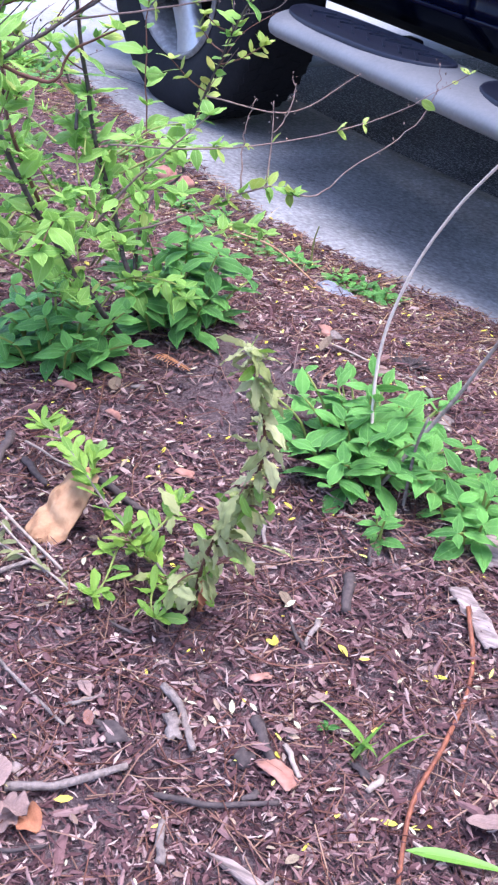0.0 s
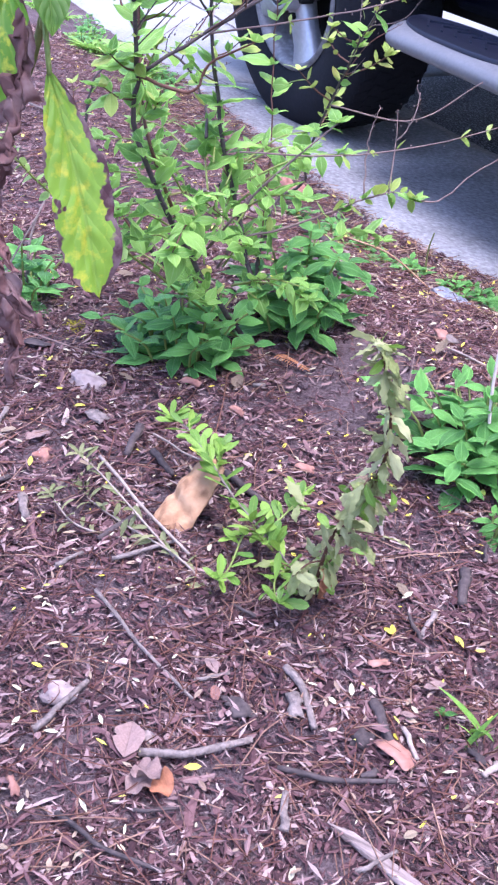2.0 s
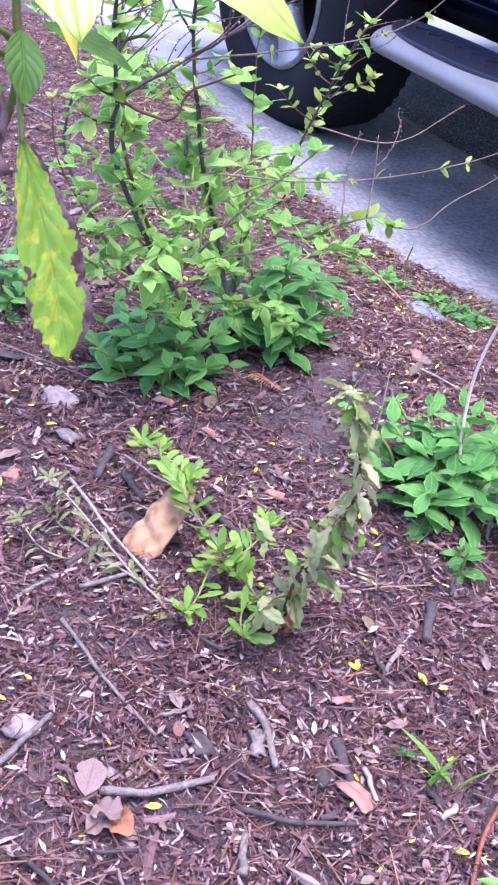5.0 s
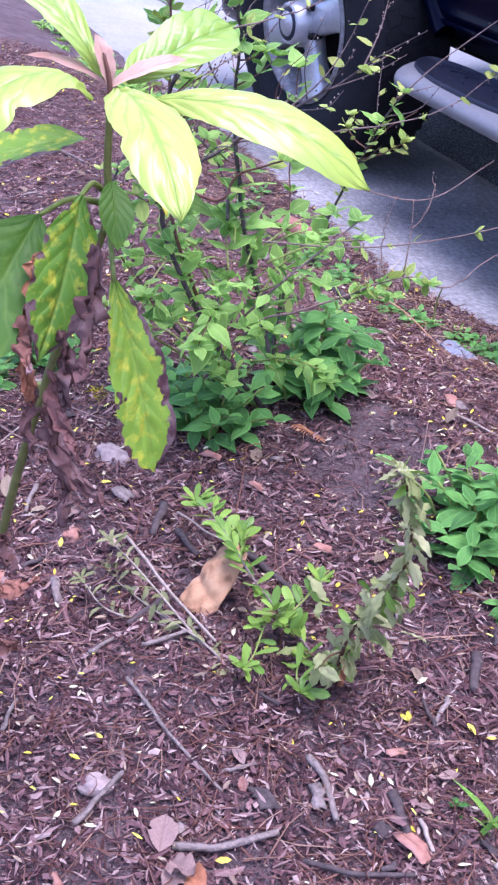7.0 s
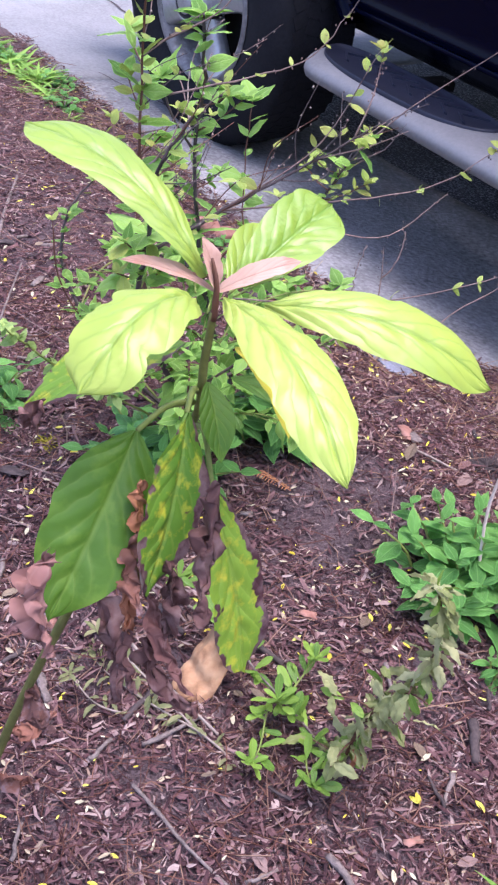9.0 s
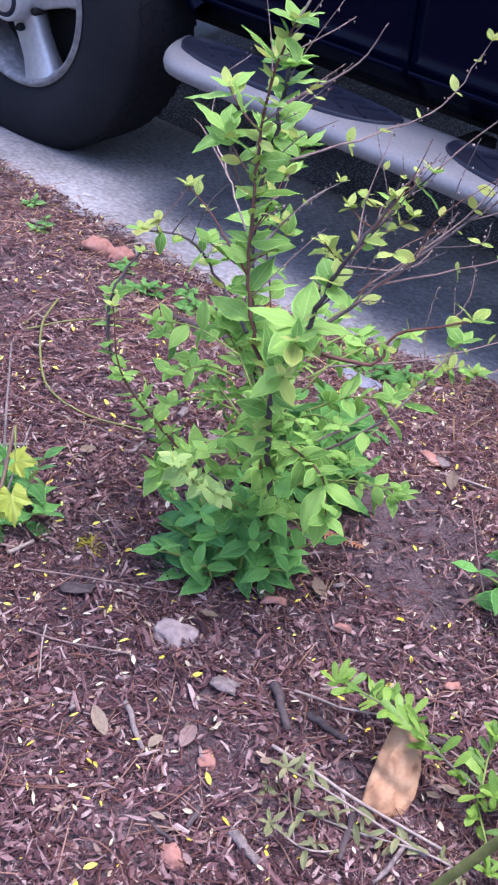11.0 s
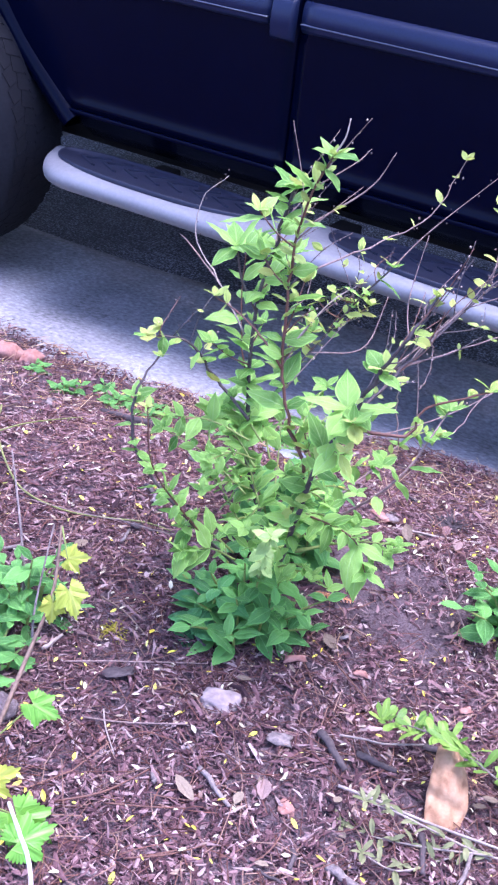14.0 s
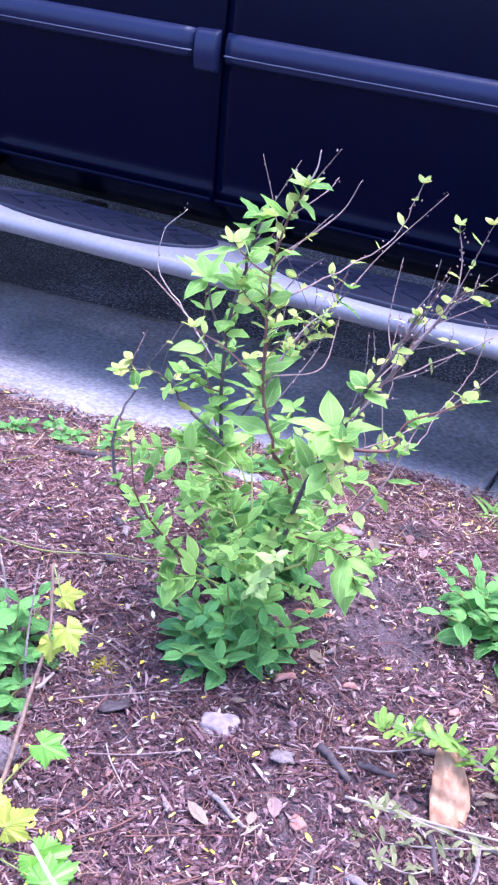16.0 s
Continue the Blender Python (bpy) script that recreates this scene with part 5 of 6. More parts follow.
LIT = "glossy yellow-green young leaf"
leaf_between("leaf", (-0.545, 0.248, 0.812), (-0.640, 0.196, 0.868), 0.039, 1.15, M_YOUNG, (0.45, 0.1, 0.85), 0.15, LIT, fold=0.2, widest=0.62, wave=0.04, seed=1, curl=0.2, tip=2.8, ragged=0.12, quilted=0.09)
leaf_between("leaf", (-0.535, 0.262, 0.808), (-0.566, 0.338, 0.830), 0.038, 0.5, M_YOUNG, (0.6, -0.2, 0.75), 0.0, LIT, fold=0.25, widest=0.66, wave=0.03, seed=2, tip=2.4, ragged=0.1, quilted=0.09)
leaf_between("leaf", (-0.525, 0.275, 0.800), (-0.472, 0.393, 0.762), 0.041, 1.2, M_YOUNG, (0.5, -0.15, 0.85), -0.15, LIT, fold=0.15, widest=0.5, wave=0.035, seed=3, curl=0.25, tip=1.9, ragged=0.22, quilted=0.09)
leaf_between("leaf", (-0.528, 0.252, 0.805), (-0.405, 0.243, 0.775), 0.041, 1.2, M_YOUNG, (0.25, 0.1, 0.95), 0.1, LIT, fold=0.18, widest=0.55, wave=0.04, seed=4, curl=0.25, tip=1.7, ragged=0.25, quilted=0.10)
leaf_between("leaf", (-0.535, 0.240, 0.800), (-0.472, 0.168, 0.796), 0.042, 1.9, M_YOUNG, (0.2, -0.2, 0.95), -0.25, LIT, fold=0.1, widest=0.6, wave=0.05, seed=5, curl=0.3, tip=3.2, ragged=0.35, quilted=0.09)
leaf_between("leaf", (-0.520, 0.256, 0.782), (-0.475, 0.260, 0.748), 0.012, 1.3, M_YLEAF, (0.3, 0.2, 0.9), 0.2, "narrow yellowed leaf curling downwards", fold=0.5, widest=0.4, wave=0.1, seed=16, tip=1.2, ragged=0.4)
leaf_between("leaf", (-0.542, 0.262, 0.806), (-0.585, 0.318, 0.812), 0.03, 0.4, M_YOUNG, (0.5, -0.2, 0.8), 0.1, LIT, fold=0.2, widest=0.5, wave=0.02, seed=15)
for tipv, s in (((-0.566, 0.210, 0.821), 6), ((-0.523, 0.295, 0.821), 7), ((-0.548, 0.249, 0.834), 8)):
    leaf_between("young_leaf", (-0.538, 0.252, 0.806), tipv, 0.012, 0.6, M_BRACT, (0.3, 0, 0.9), 0.2, "small pinkish unfolding leaf", fold=0.35, widest=0.5, seed=s, wave=0.06, tip=1.6, ragged=0.2)
GREEN = "dark green hanging leaf"
stalk((-0.545, 0.247, 0.735), (-0.528, 0.205, 0.738))
leaf_between("leaf", (-0.528, 0.204, 0.738), (-0.488, 0.136, 0.664), 0.058, 0.4, M_OLD, (0.75, 0.2, 0.6), 0.1, GREEN, fold=0.15, widest=0.42, wave=0.035, seed=9, tip=1.5, ragged=0.14, quilted=0.05)
stalk((-0.546, 0.249, 0.742), (-0.515, 0.227, 0.752))
leaf_between("leaf", (-0.515, 0.227, 0.752), (-0.478, 0.190, 0.668), 0.046, 0.35, M_BURNT, (0.8, 0.3, 0.5), -0.15, "green leaf with scorched brown margin", fold=0.12, widest=0.45, wave=0.06, seed=10, tip=1.6, ragged=0.25, quilted=0.06)
stalk((-0.549, 0.250, 0.715), (-0.511, 0.244, 0.697), 0.018)
leaf_between("leaf", (-0.512, 0.244, 0.698), (-0.482, 0.257, 0.572), 0.040, 0.3, M_BURNT, (0.9, 0.3, 0.2), 0.1, "hanging yellow-mottled leaf with brown crisped edge", fold=0.15, widest=0.5, wave=0.07, seed=11, tip=3.2, ragged=0.28, quilted=0.06)
leaf_between("leaf", (-0.545, 0.240, 0.775), (-0.563, 0.152, 0.748), 0.036, 0.8, M_BURNT, (0.4, 0, 0.9), 0.2, "green leaf with withered tip", fold=0.2, widest=0.45, wave=0.05, seed=12)
leaf_between("leaf", (-0.540, 0.252, 0.750), (-0.508, 0.246, 0.718), 0.022, 0.5, M_OLD, (0.7, 0.1, 0.7), 0.0, "small green leaf", fold=0.2, widest=0.5, seed=13)
leaf_between("leaf", (-0.532, 0.262, 0.755), (-0.500, 0.305, 0.735), 0.016, 0.6, M_OLD, (0.5, 0, 0.9), 0.0, "small green leaf", fold=0.2, widest=0.5, seed=14)
DRY = "shrivelled brown leaf"
for a, b, w, s, mt, lb in (((-0.485, 0.142, 0.709), (-0.477, 0.115, 0.668), 0.028, 21, M_PINKDEAD, "curled rosy brown withered leaf"),
                       ((-0.502, 0.198, 0.726), (-0.504, 0.188, 0.692), 0.012, 22, M_RUST, DRY),
                       ((-0.490, 0.190, 0.702), (-0.486, 0.178, 0.662), 0.016, 23, M_BROWNLEAF, DRY),
                       ((-0.475, 0.222, 0.735), (-0.474, 0.211, 0.662), 0.014, 24, M_PURPLE, "rolled dark purple withered leaf edge"),
                       ((-0.481, 0.203, 0.684), (-0.486, 0.196, 0.620), 0.015, 27, M_PURPLE, DRY),
                       ((-0.488, 0.182, 0.674), (-0.488, 0.176, 0.636), 0.012, 28, M_RUST, DRY),
                       ((-0.486, 0.194, 0.628), (-0.490, 0.198, 0.558), 0.014, 30, M_PURPLE, DRY),
                       ((-0.489, 0.188, 0.642), (-0.493, 0.173, 0.602), 0.011, 31, M_PURPLE, DRY),
                       ((-0.486, 0.197, 0.655), (-0.480, 0.200, 0.600), 0.010, 32, M_PINKDEAD, DRY),
                       ((-0.612, 0.212, 0.555), (-0.595, 0.230, 0.465), 0.016, 25, M_PURPLE, DRY),
                       ((-0.545, 0.160, 0.758), (-0.572, 0.150, 0.735), 0.016, 29, M_PURPLE, DRY)):
    leaf_between("dead_leaf", a, b, w * 0.85, 0.5, mt, (0.8, 0.3, 0.4), s * 0.7, lb, fold=1.3, widest=0.4, wave=0.3, seed=s, twist=1.0, crumple=0.11, ragged=0.6)
stalk((-0.606, 0.212, 0.58), (-0.612, 0.212, 0.555), 0.002)
for u, dx, dy in ((0.42, 0.03, -0.01), (0.30, -0.025, 0.02), (0.18, 0.02, 0.02)):
    p = bez(u)
    leaf_between("dead_leaf", tuple(p), (p.x + dx, p.y + dy, p.z - 0.035), 0.018, 0.8, M_BROWNLEAF, (0.6, 0.5, 0.5), u * 9, DRY, fold=0.8, widest=0.5, wave=0.25, seed=int(u * 100), twist=1.2, crumple=0.15, ragged=0.4)


# ---- herbs, weeds and creepers ----
WEEDS = [leaf_mesh("leaf", M_WEED, 0.040, 0.0150, b, 0.25, 0.55, 12, 6, 0.16, 60 + i, 1.3, 0.25, serrate=0.05, ragged=0.35, twist=t, crumple=0.05) for i, (b, t) in enumerate(((0.5, 0.3), (0.9, -0.5), (1.3, 0.8)))]
GREENER = [leaf_mesh("leaf", M_CREEP, 0.034, 0.0125, b, 0.25, 0.58, 10, 4, 0.06, 66 + i, 1.4, 0.1, 0.04) for i, b in enumerate((0.4, 0.9))]
weed = empty("weed", (-0.650, 0.512, top(-0.650, 0.512)), "tall faded grey-green weed with drooping leaves", "plant")
WB = Vector(weed.location)
wp = spline([Vector(p) - WB for p in (WB, (-0.648, 0.514, 0.148), (-0.645, 0.524, 0.202), (-0.632, 0.538, 0.246), (-0.610, 0.547, 0.295), (-0.592, 0.545, 0.349), (-0.585, 0.533, 0.403), (-0.588, 0.525, 0.437), (-0.590, 0.518, 0.450))], 90)
piece("stem", tube_mesh("stem", wp[::6], 0.0024, 0.0012, M_REDSTEM, 7), weed)
rw = random.Random(3)
for k in range(108):
    u = 0.14 + 0.86 * k / 107
    a = k * 2.4 + rw.uniform(-0.9, 0.9)
    o = Vector((math.cos(a), math.sin(a), rw.uniform(-1.0, 0.25) if u < 0.85 else rw.uniform(-0.2, 0.9)))
    piece("leaf", rw.choice(WEEDS if rw.random() < (0.45 if u < 0.3 else 0.82) else GREENER), weed, aim(wp[int(u * 89)], o, roll=rw.gauss(0, 0.8), size=rw.uniform(0.55, 1.05) * (1.0 - 0.3 * u)))
for u, a, l in ((0.10, 3.6, 0.045), (0.16, 1.9, 0.05), (0.20, 5.2, 0.05), (0.26, 1.0, 0.05), (0.32, 4.0, 0.045), (0.36, 2.6, 0.04), (0.42, 0.4, 0.035), (0.5, 5.4, 0.03)):
    c = wp[int(u * 89)]
    e = c + Vector((math.cos(a) * l, math.sin(a) * l, 0.010))
    piece("stem", tube_mesh("stem", [c, c.lerp(e, 0.5) + Vector((0, 0, 0.006)), e], 0.0011, 0.0007, M_REDSTEM, 5), weed)
    for k in range(6):
        o = Vector((rw.gauss(0, 1), rw.gauss(0, 1), rw.uniform(-0.7, 0.5)))
        piece("leaf", rw.choice(WEEDS + GREENER), weed, aim(c.lerp(e, 0.25 + 0.75 * k / 5), o, roll=rw.gauss(0, 0.7), size=rw.uniform(0.6, 1.0)))
piece("dead_leaf", leaf_mesh("leaf", M_RUST, 0.042, 0.022, 0.6, 0.9, 0.5, 12, 6, 0.25, 5, twist=1.0, crumple=0.08, ragged=0.3), weed, aim(Vector((-0.640, 0.516, 0.172)) - WB, (0.25, -0.05, -1), (1, 0, 0)), "curled rust brown leaf at the stem's foot")

CREEP = [leaf_mesh("leaf", M_CREEP, 0.028, 0.0092, b, 0.25, 0.66, 10, 4, 0.05, 70 + i, 1.7, 0.1, 0.05) for i, b in enumerate((0.2, 0.6, -0.2))]
FADED = [leaf_mesh("leaf", M_FADE, 0.022, 0.0065, b, 0.3, 0.55, 8, 4, 0.14, 75 + i, 1.4, ragged=0.3) for i, b in enumerate((0.5, 0.9))]


def creeper(label, shoots, seed):
    rnd = random.Random(seed)
    b0 = Vector(shoots[0][0][0])
    plant = empty("creeping_weed", b0, label, "plant")
    for pts, pool, every, mat in shoots:
        path = spline([Vector(p) - b0 for p in pts], 90)
        piece("stem", tube_mesh("stem", path[::9], 0.0016, 0.0008, mat, 5), plant)
        length = sum((b - a).length for a, b in zip(path, path[1:]))
        n = int(length / every)
        for k in range(n):
            p = path[min(88, int(89 * (k + 0.6) / n))]
            d = (path[min(89, int(89 * (k + 0.6) / n) + 1)] - p).normalized()
            a = rnd.uniform(0, 6.3)
            o = Vector((math.cos(a), math.sin(a), rnd.uniform(0.1, 0.7))) * 0.9 + d * 0.6
            piece("leaf", rnd.choice(pool), plant, aim(p, o, roll=rnd.gauss(0, 0.4), size=rnd.uniform(0.7, 1.2)))
        for q in range(5):
            a = q * 1.26
            piece("leaf", rnd.choice(pool), plant, aim(path[-1], (math.cos(a), math.sin(a), 0.9), size=rnd.uniform(0.6, 1.0)))
    return plant


creeper("sprawling bright green weed beside a tan dry leaf", [
    ([(-0.655, 0.512, 0.118), (-0.690, 0.505, 0.138), (-0.741, 0.491, 0.155), (-0.770, 0.472, 0.180), (-0.800, 0.462, 0.200), (-0.835, 0.455, 0.213), (-0.880, 0.452, 0.215), (-0.915, 0.448, 0.205)], CREEP, 0.0052, M_GREYWOOD),
    ([(-0.741, 0.491, 0.150), (-0.735, 0.470, 0.160), (-0.700, 0.440, 0.150), (-0.686, 0.421, 0.147)], CREEP, 0.0065, M_GREENSTEM),
    ([(-0.690, 0.505, 0.135), (-0.670, 0.480, 0.150), (-0.650, 0.468, 0.150), (-0.635, 0.466, 0.145)], CREEP, 0.0075, M_GREENSTEM),
    ([(-0.720, 0.497, 0.140), (-0.715, 0.480, 0.165), (-0.722, 0.470, 0.185)], CREEP, 0.006, M_GREENSTEM),
    ([(-0.741, 0.491, 0.145), (-0.760, 0.530, 0.155), (-0.765, 0.548, 0.170)], CREEP, 0.006, M_GREENSTEM),
    ([(-0.800, 0.462, 0.200), (-0.845, 0.485, 0.195), (-0.885, 0.487, 0.170)], CREEP, 0.007, M_GREENSTEM),
    ([(-0.686, 0.421, 0.125), (-0.74, 0.395, 0.145), (-0.80, 0.36, 0.15), (-0.86, 0.335, 0.15), (-0.90, 0.33, 0.145)], FADED, 0.010, M_DEAD),
    ([(-0.74, 0.395, 0.14), (-0.80, 0.37, 0.165), (-0.848, 0.346, 0.19), (-0.88, 0.33, 0.20)], FADED, 0.010, M_DEAD),
    ([(-0.78, 0.37, 0.14), (-0.82, 0.31, 0.15), (-0.86, 0.29, 0.17)], FADED, 0.012, M_DEAD),
], 8)


def lobed_leaf(name, mat, size, seed):
    """A toothed leaf with five pointed lobes, sunken main veins and drooping rim."""
    rnd = random.Random(seed)
    V, UV, F = [(0, 0, 0)], [(0.5, 0.0)], []
    n, rings = 84, 4
    lobes = [(c + rnd.uniform(-0.08, 0.08), r * rnd.uniform(0.92, 1.08)) for c, r in ((0, 1.0), (-1.05, 0.86), (1.05, 0.86), (-2.05, 0.62), (2.05, 0.62))]
    for i in range(n + 1):
        a = -2.75 + 5.5 * i / n
        reach, near = max((r * (1 - 0.46 * min(1, abs(a - c) / 0.55) ** 0.8), -abs(a - c)) for c, r in lobes)
        tooth = 1 + 0.17 * (1 - 2 * abs((i / 3.0) % 1.0 - 0.5)) - 0.05
        r = size * reach * tooth
        vein = math.exp(-(near / 0.12) ** 2)
        for k in range(1, rings + 1):
            q = k / rings
            x, y = r * q * math.sin(a), r * q * math.cos(a) + size * 0.12 * q
            z = size * (0.10 * q - 0.22 * q * q * reach - 0.06 * vein * q + 0.13 * noise.noise((x / size * 3.5, y / size * 3.5, seed)) * q)
            V.append((x, y, z))
            UV.append((0.5 + x / size * 0.45, 0.5 + 0.5 * y / size))
    for i in range(n):
        b, c = 1 + i * rings, 1 + (i + 1) * rings
        F.append((0, b, c))
        for k in range(rings - 1):
            F.append((b + k, b + k + 1, c + k + 1, c + k))
    return mesh_of(name, V, F, mat, True, UV)


vine_base = Vector((-1.262, 0.07, top(-1.262, 0.07)))
vine = empty("young_vine", vine_base, "young vine with lobed bright green leaves", "vine")
vp = [vine_base, (-1.259, 0.095, 0.170), (-1.262, 0.152, 0.195), (-1.284, 0.241, 0.251), (-1.292, 0.292, 0.305), (-1.316, 0.335, 0.367)]
piece("stem", tube_mesh("stem", [Vector(p) - vine_base for p in vp], 0.0036, 0.0018, M_BROWNSTEM, 7, 24, 0.1), vine)
VG, VY = lobed_leaf("leaf", M_VINE, 0.036, 1), lobed_leaf("leaf", M_VINEY, 0.032, 2)
for p, to, me, s in (((-1.290, 0.315, 0.342), (0.6, 0.2, 0.3), VY, 0.75), ((-1.270, 0.294, 0.318), (0.7, -0.4, -0.5), VY, 0.9), ((-1.283, 0.282, 0.300), (0.2, -0.4, -0.9), VY, 0.7), ((-1.235, 0.193, 0.238), (0.8, 0.2, -0.3), VG, 0.8), ((-1.215, 0.097, 0.215), (0.3, 0.2, 0.3), VY, 1.0), ((-1.170, 0.092, 0.200), (0.5, 0.1, -0.4), VG, 1.15), ((-1.150, 0.07, 0.195), (0.4, 0.6, 0.1), VG, 1.0), ((-1.241, 0.102, 0.228), (-0.1, 0.6, 0.3), VY, 0.8)):
    near = min((Vector(q) for q in vp), key=lambda q: (q - Vector(p)).length)
    piece("leaf_stalk", tube_mesh("leaf_stalk", [near - vine_base, Vector(p) - vine_base], 0.0012, 0.0009, M_GREENSTEM, 5), vine)
    piece("leaf", me, vine, aim(Vector(p) - vine_base, to, (0.3, -0.6, 0.7), size=s))


# ---- dead stalks ----
def dry_stalk(pts, r0, r1, mat, label, name="dead_stalk", cat="stalk", sides=7):
    b0 = Vector(pts[0])
    ob = new(name, tube_mesh(name, [Vector(p) - b0 for p in pts], r0, r1, mat, sides, None, 0.1, int(abs(b0.x) * 997)))
    ob.location = b0
    return tagged(ob, label, cat)


def ground_at(x, y, up=0.0):
    return (x, y, top(x, y) + up)


dry_stalk([(-0.772, 0.803, 0.10), (-0.813, 0.817, 0.259), (-0.807, 0.836, 0.365), (-0.777, 0.858, 0.452), (-0.737, 0.871, 0.514), (-0.71, 0.88, 0.55)], 0.0022, 0.0015, M_PALE, "tall bleached dead stalk rising from a herb clump")
dry_stalk([(-0.771, 0.799, 0.10), (-0.746, 0.847, 0.199), (-0.719, 0.868, 0.269), (-0.68, 0.888, 0.375)], 0.0028, 0.0022, M_DEAD, "leaning bleached dead stalk rising from a herb clump")
dry_stalk([(-0.72, 0.813, 0.10), (-0.729, 0.824, 0.192), (-0.726, 0.833, 0.237)], 0.0022, 0.0015, M_GREYWOOD, "short grey dead stalk beside a herb clump")
dry_stalk([ground_at(-1.345, 0.32), (-1.359, 0.341, 0.212), (-1.384, 0.406, 0.297)], 0.002, 0.001, M_GREYWOOD, "thin grey dead stalk among herb leaves")
dry_stalk([ground_at(-1.41, 0.38), (-1.434, 0.402, 0.249), (-1.518, 0.477, 0.321)], 0.0025, 0.0012, M_GREYWOOD, "thin grey dead stalk among herb leaves")
dry_stalk([ground_at(-1.05, -0.03), (-1.062, -0.01, 0.20), (-1.091, 0.019, 0.255), (-1.131, 0.051, 0.242), (-1.167, 0.076, 0.237)], 0.0026, 0.002, M_PALE, "pale bent dead stalk beside the vine")
dry_stalk([ground_at(-1.52, 1.16), (-1.525, 1.165, 0.09), (-1.52, 1.17, 0.125)], 0.0022, 0.0012, M_OLIVE, "short brown twig with a bud at the bed's edge")
dry_stalk([ground_at(-1.657, 1.066, 0.03), ground_at(-1.52, 1.08, 0.04), ground_at(-1.39, 1.09, 0.02)], 0.0022, 0.0012, M_TAN, "long straw-coloured stalk lying over the mulch")
dry_stalk([ground_at(-0.885, 0.735, -0.004), (-0.945, 0.785, 0.165), (-0.985, 0.815, 0.205)], 0.0011, 0.0007, M_TWIG, "thin dry stalk rising from the mulch")


dry_stalk([ground_at(-1.815, 0.787, 0.03), ground_at(-1.749, 0.702, 0.022), ground_at(-1.656, 0.629, 0.014), ground_at(-1.59, 0.599, 0.012), ground_at(-1.511, 0.601, 0.012), ground_at(-1.45, 0.634, 0.012), ground_at(-1.402, 0.656, 0.010), ground_at(-1.34, 0.68, 0.004)], 0.0019, 0.0012, M_OLIVE, "long olive-brown stalk lying over the mulch")
dry_stalk([ground_at(-1.765, 0.68, 0.014), ground_at(-1.742, 0.77, 0.018), ground_at(-1.733, 0.917, 0.010)], 0.0016, 0.0010, M_OLIVE, "long olive-brown stalk lying over the mulch")
dry_stalk([ground_at(-1.78, 0.69, 0.014), ground_at(-1.81, 0.77, 0.026), ground_at(-1.836, 0.852, 0.010)], 0.0016, 0.0011, M_BROWNSTEM, "short bent brown stalk lying over the mulch")
RUNNER = "thin reddish brown runner lying on the mulch"
for ends, r, mat, label in (
        (((-1.164, 0.148), (-1.129, 0.189), (-1.109, 0.253)), 0.0014, M_REDSTEM, RUNNER),
        (((-1.06, 0.13), (-1.024, 0.163), (-0.995, 0.21)), 0.0012, M_REDSTEM, RUNNER),
        (((-1.12, 0.177), (-1.083, 0.201), (-1.045, 0.224)), 0.0011, M_REDSTEM, RUNNER),
        (((-1.08, 0.584), (-1.0, 0.545), (-0.931, 0.507)), 0.0011, M_REDSTEM, RUNNER),
        (((-1.219, 0.266), (-1.177, 0.29), (-1.113, 0.333)), 0.0014, M_TWIG, "thin dry stem lying on the mulch"),
        (((-1.3, 0.331), (-1.245, 0.38), (-1.155, 0.444)), 0.0012, M_TWIG, "thin dry stem lying on the mulch"),
        (((-1.347, 0.469), (-1.302, 0.461), (-1.246, 0.437)), 0.0011, M_BROWNSTEM, "thin dry stem lying on the mulch"),
        (((-1.209, 0.292), (-1.189, 0.27), (-1.155, 0.241)), 0.0011, M_DEAD, "short straw-coloured stem lying on the mulch")):
    dry_stalk([ground_at(x, y, 0.010) for x, y in ends], r, r * 0.7, mat, label)


# ---- sticks, bark, stones and fallen leaves on the mulch ----
def stick(a, b, r, mat, label, bow=0.006, lift=0.008, mid=None):
    p, q = Vector(ground_at(*a, lift)), Vector(ground_at(*b, lift))
    m = Vector(ground_at(*mid, lift)) if mid else p.lerp(q, 0.5) + Vector((bow, -bow, 0.002))
    return dry_stalk([p, p.lerp(m, 0.5) + Vector((0.002, 0.001, 0.001)), m, q], r, r * 0.75, mat, label, "stick", "stick")


GREY, DARK, PALE = "weathered grey stick lying on the mulch", "dark broken stick lying on the mulch", "pale dry stick lying on the mulch"
stick((-0.518, 0.285), (-0.503, 0.385), 0.0042, M_GREYWOOD, GREY, 0.008)
stick((-0.572, 0.448), (-0.496, 0.443), 0.0045, M_GREYWOOD, GREY, -0.006)
stick((-0.468, 0.395), (-0.418, 0.485), 0.003, M_DARKWOOD, DARK, 0.006)
stick((-0.505, 0.508), (-0.459, 0.501), 0.006, M_DARKWOOD, DARK, 0.002)
stick((-0.645, 0.694), (-0.598, 0.661), 0.007, M_DARKWOOD, DARK, 0.0)
stick((-0.72, 0.302), (-0.56, 0.349), 0.0022, M_GREYWOOD, GREY, 0.004)
stick((-0.48, 0.204), (-0.395, 0.268), 0.0024, M_DARKWOOD, DARK, 0.006)
stick((-0.565, 0.204), (-0.612, 0.265), 0.0036, M_GREYWOOD, GREY, 0.003)
stick((-0.404, 0.372), (-0.440, 0.390), 0.0045, M_GREYWOOD, GREY, 0.002)
stick((-0.924, 0.364), (-0.733, 0.407), 0.0022, M_DEAD, PALE, 0.004, 0.016)
stick((-0.981, 0.430), (-0.929, 0.397), 0.006, M_DARKWOOD, DARK, 0.002)
stick((-0.959, 0.440), (-0.869, 0.500), 0.0016, M_DEAD, PALE, 0.006, 0.012)
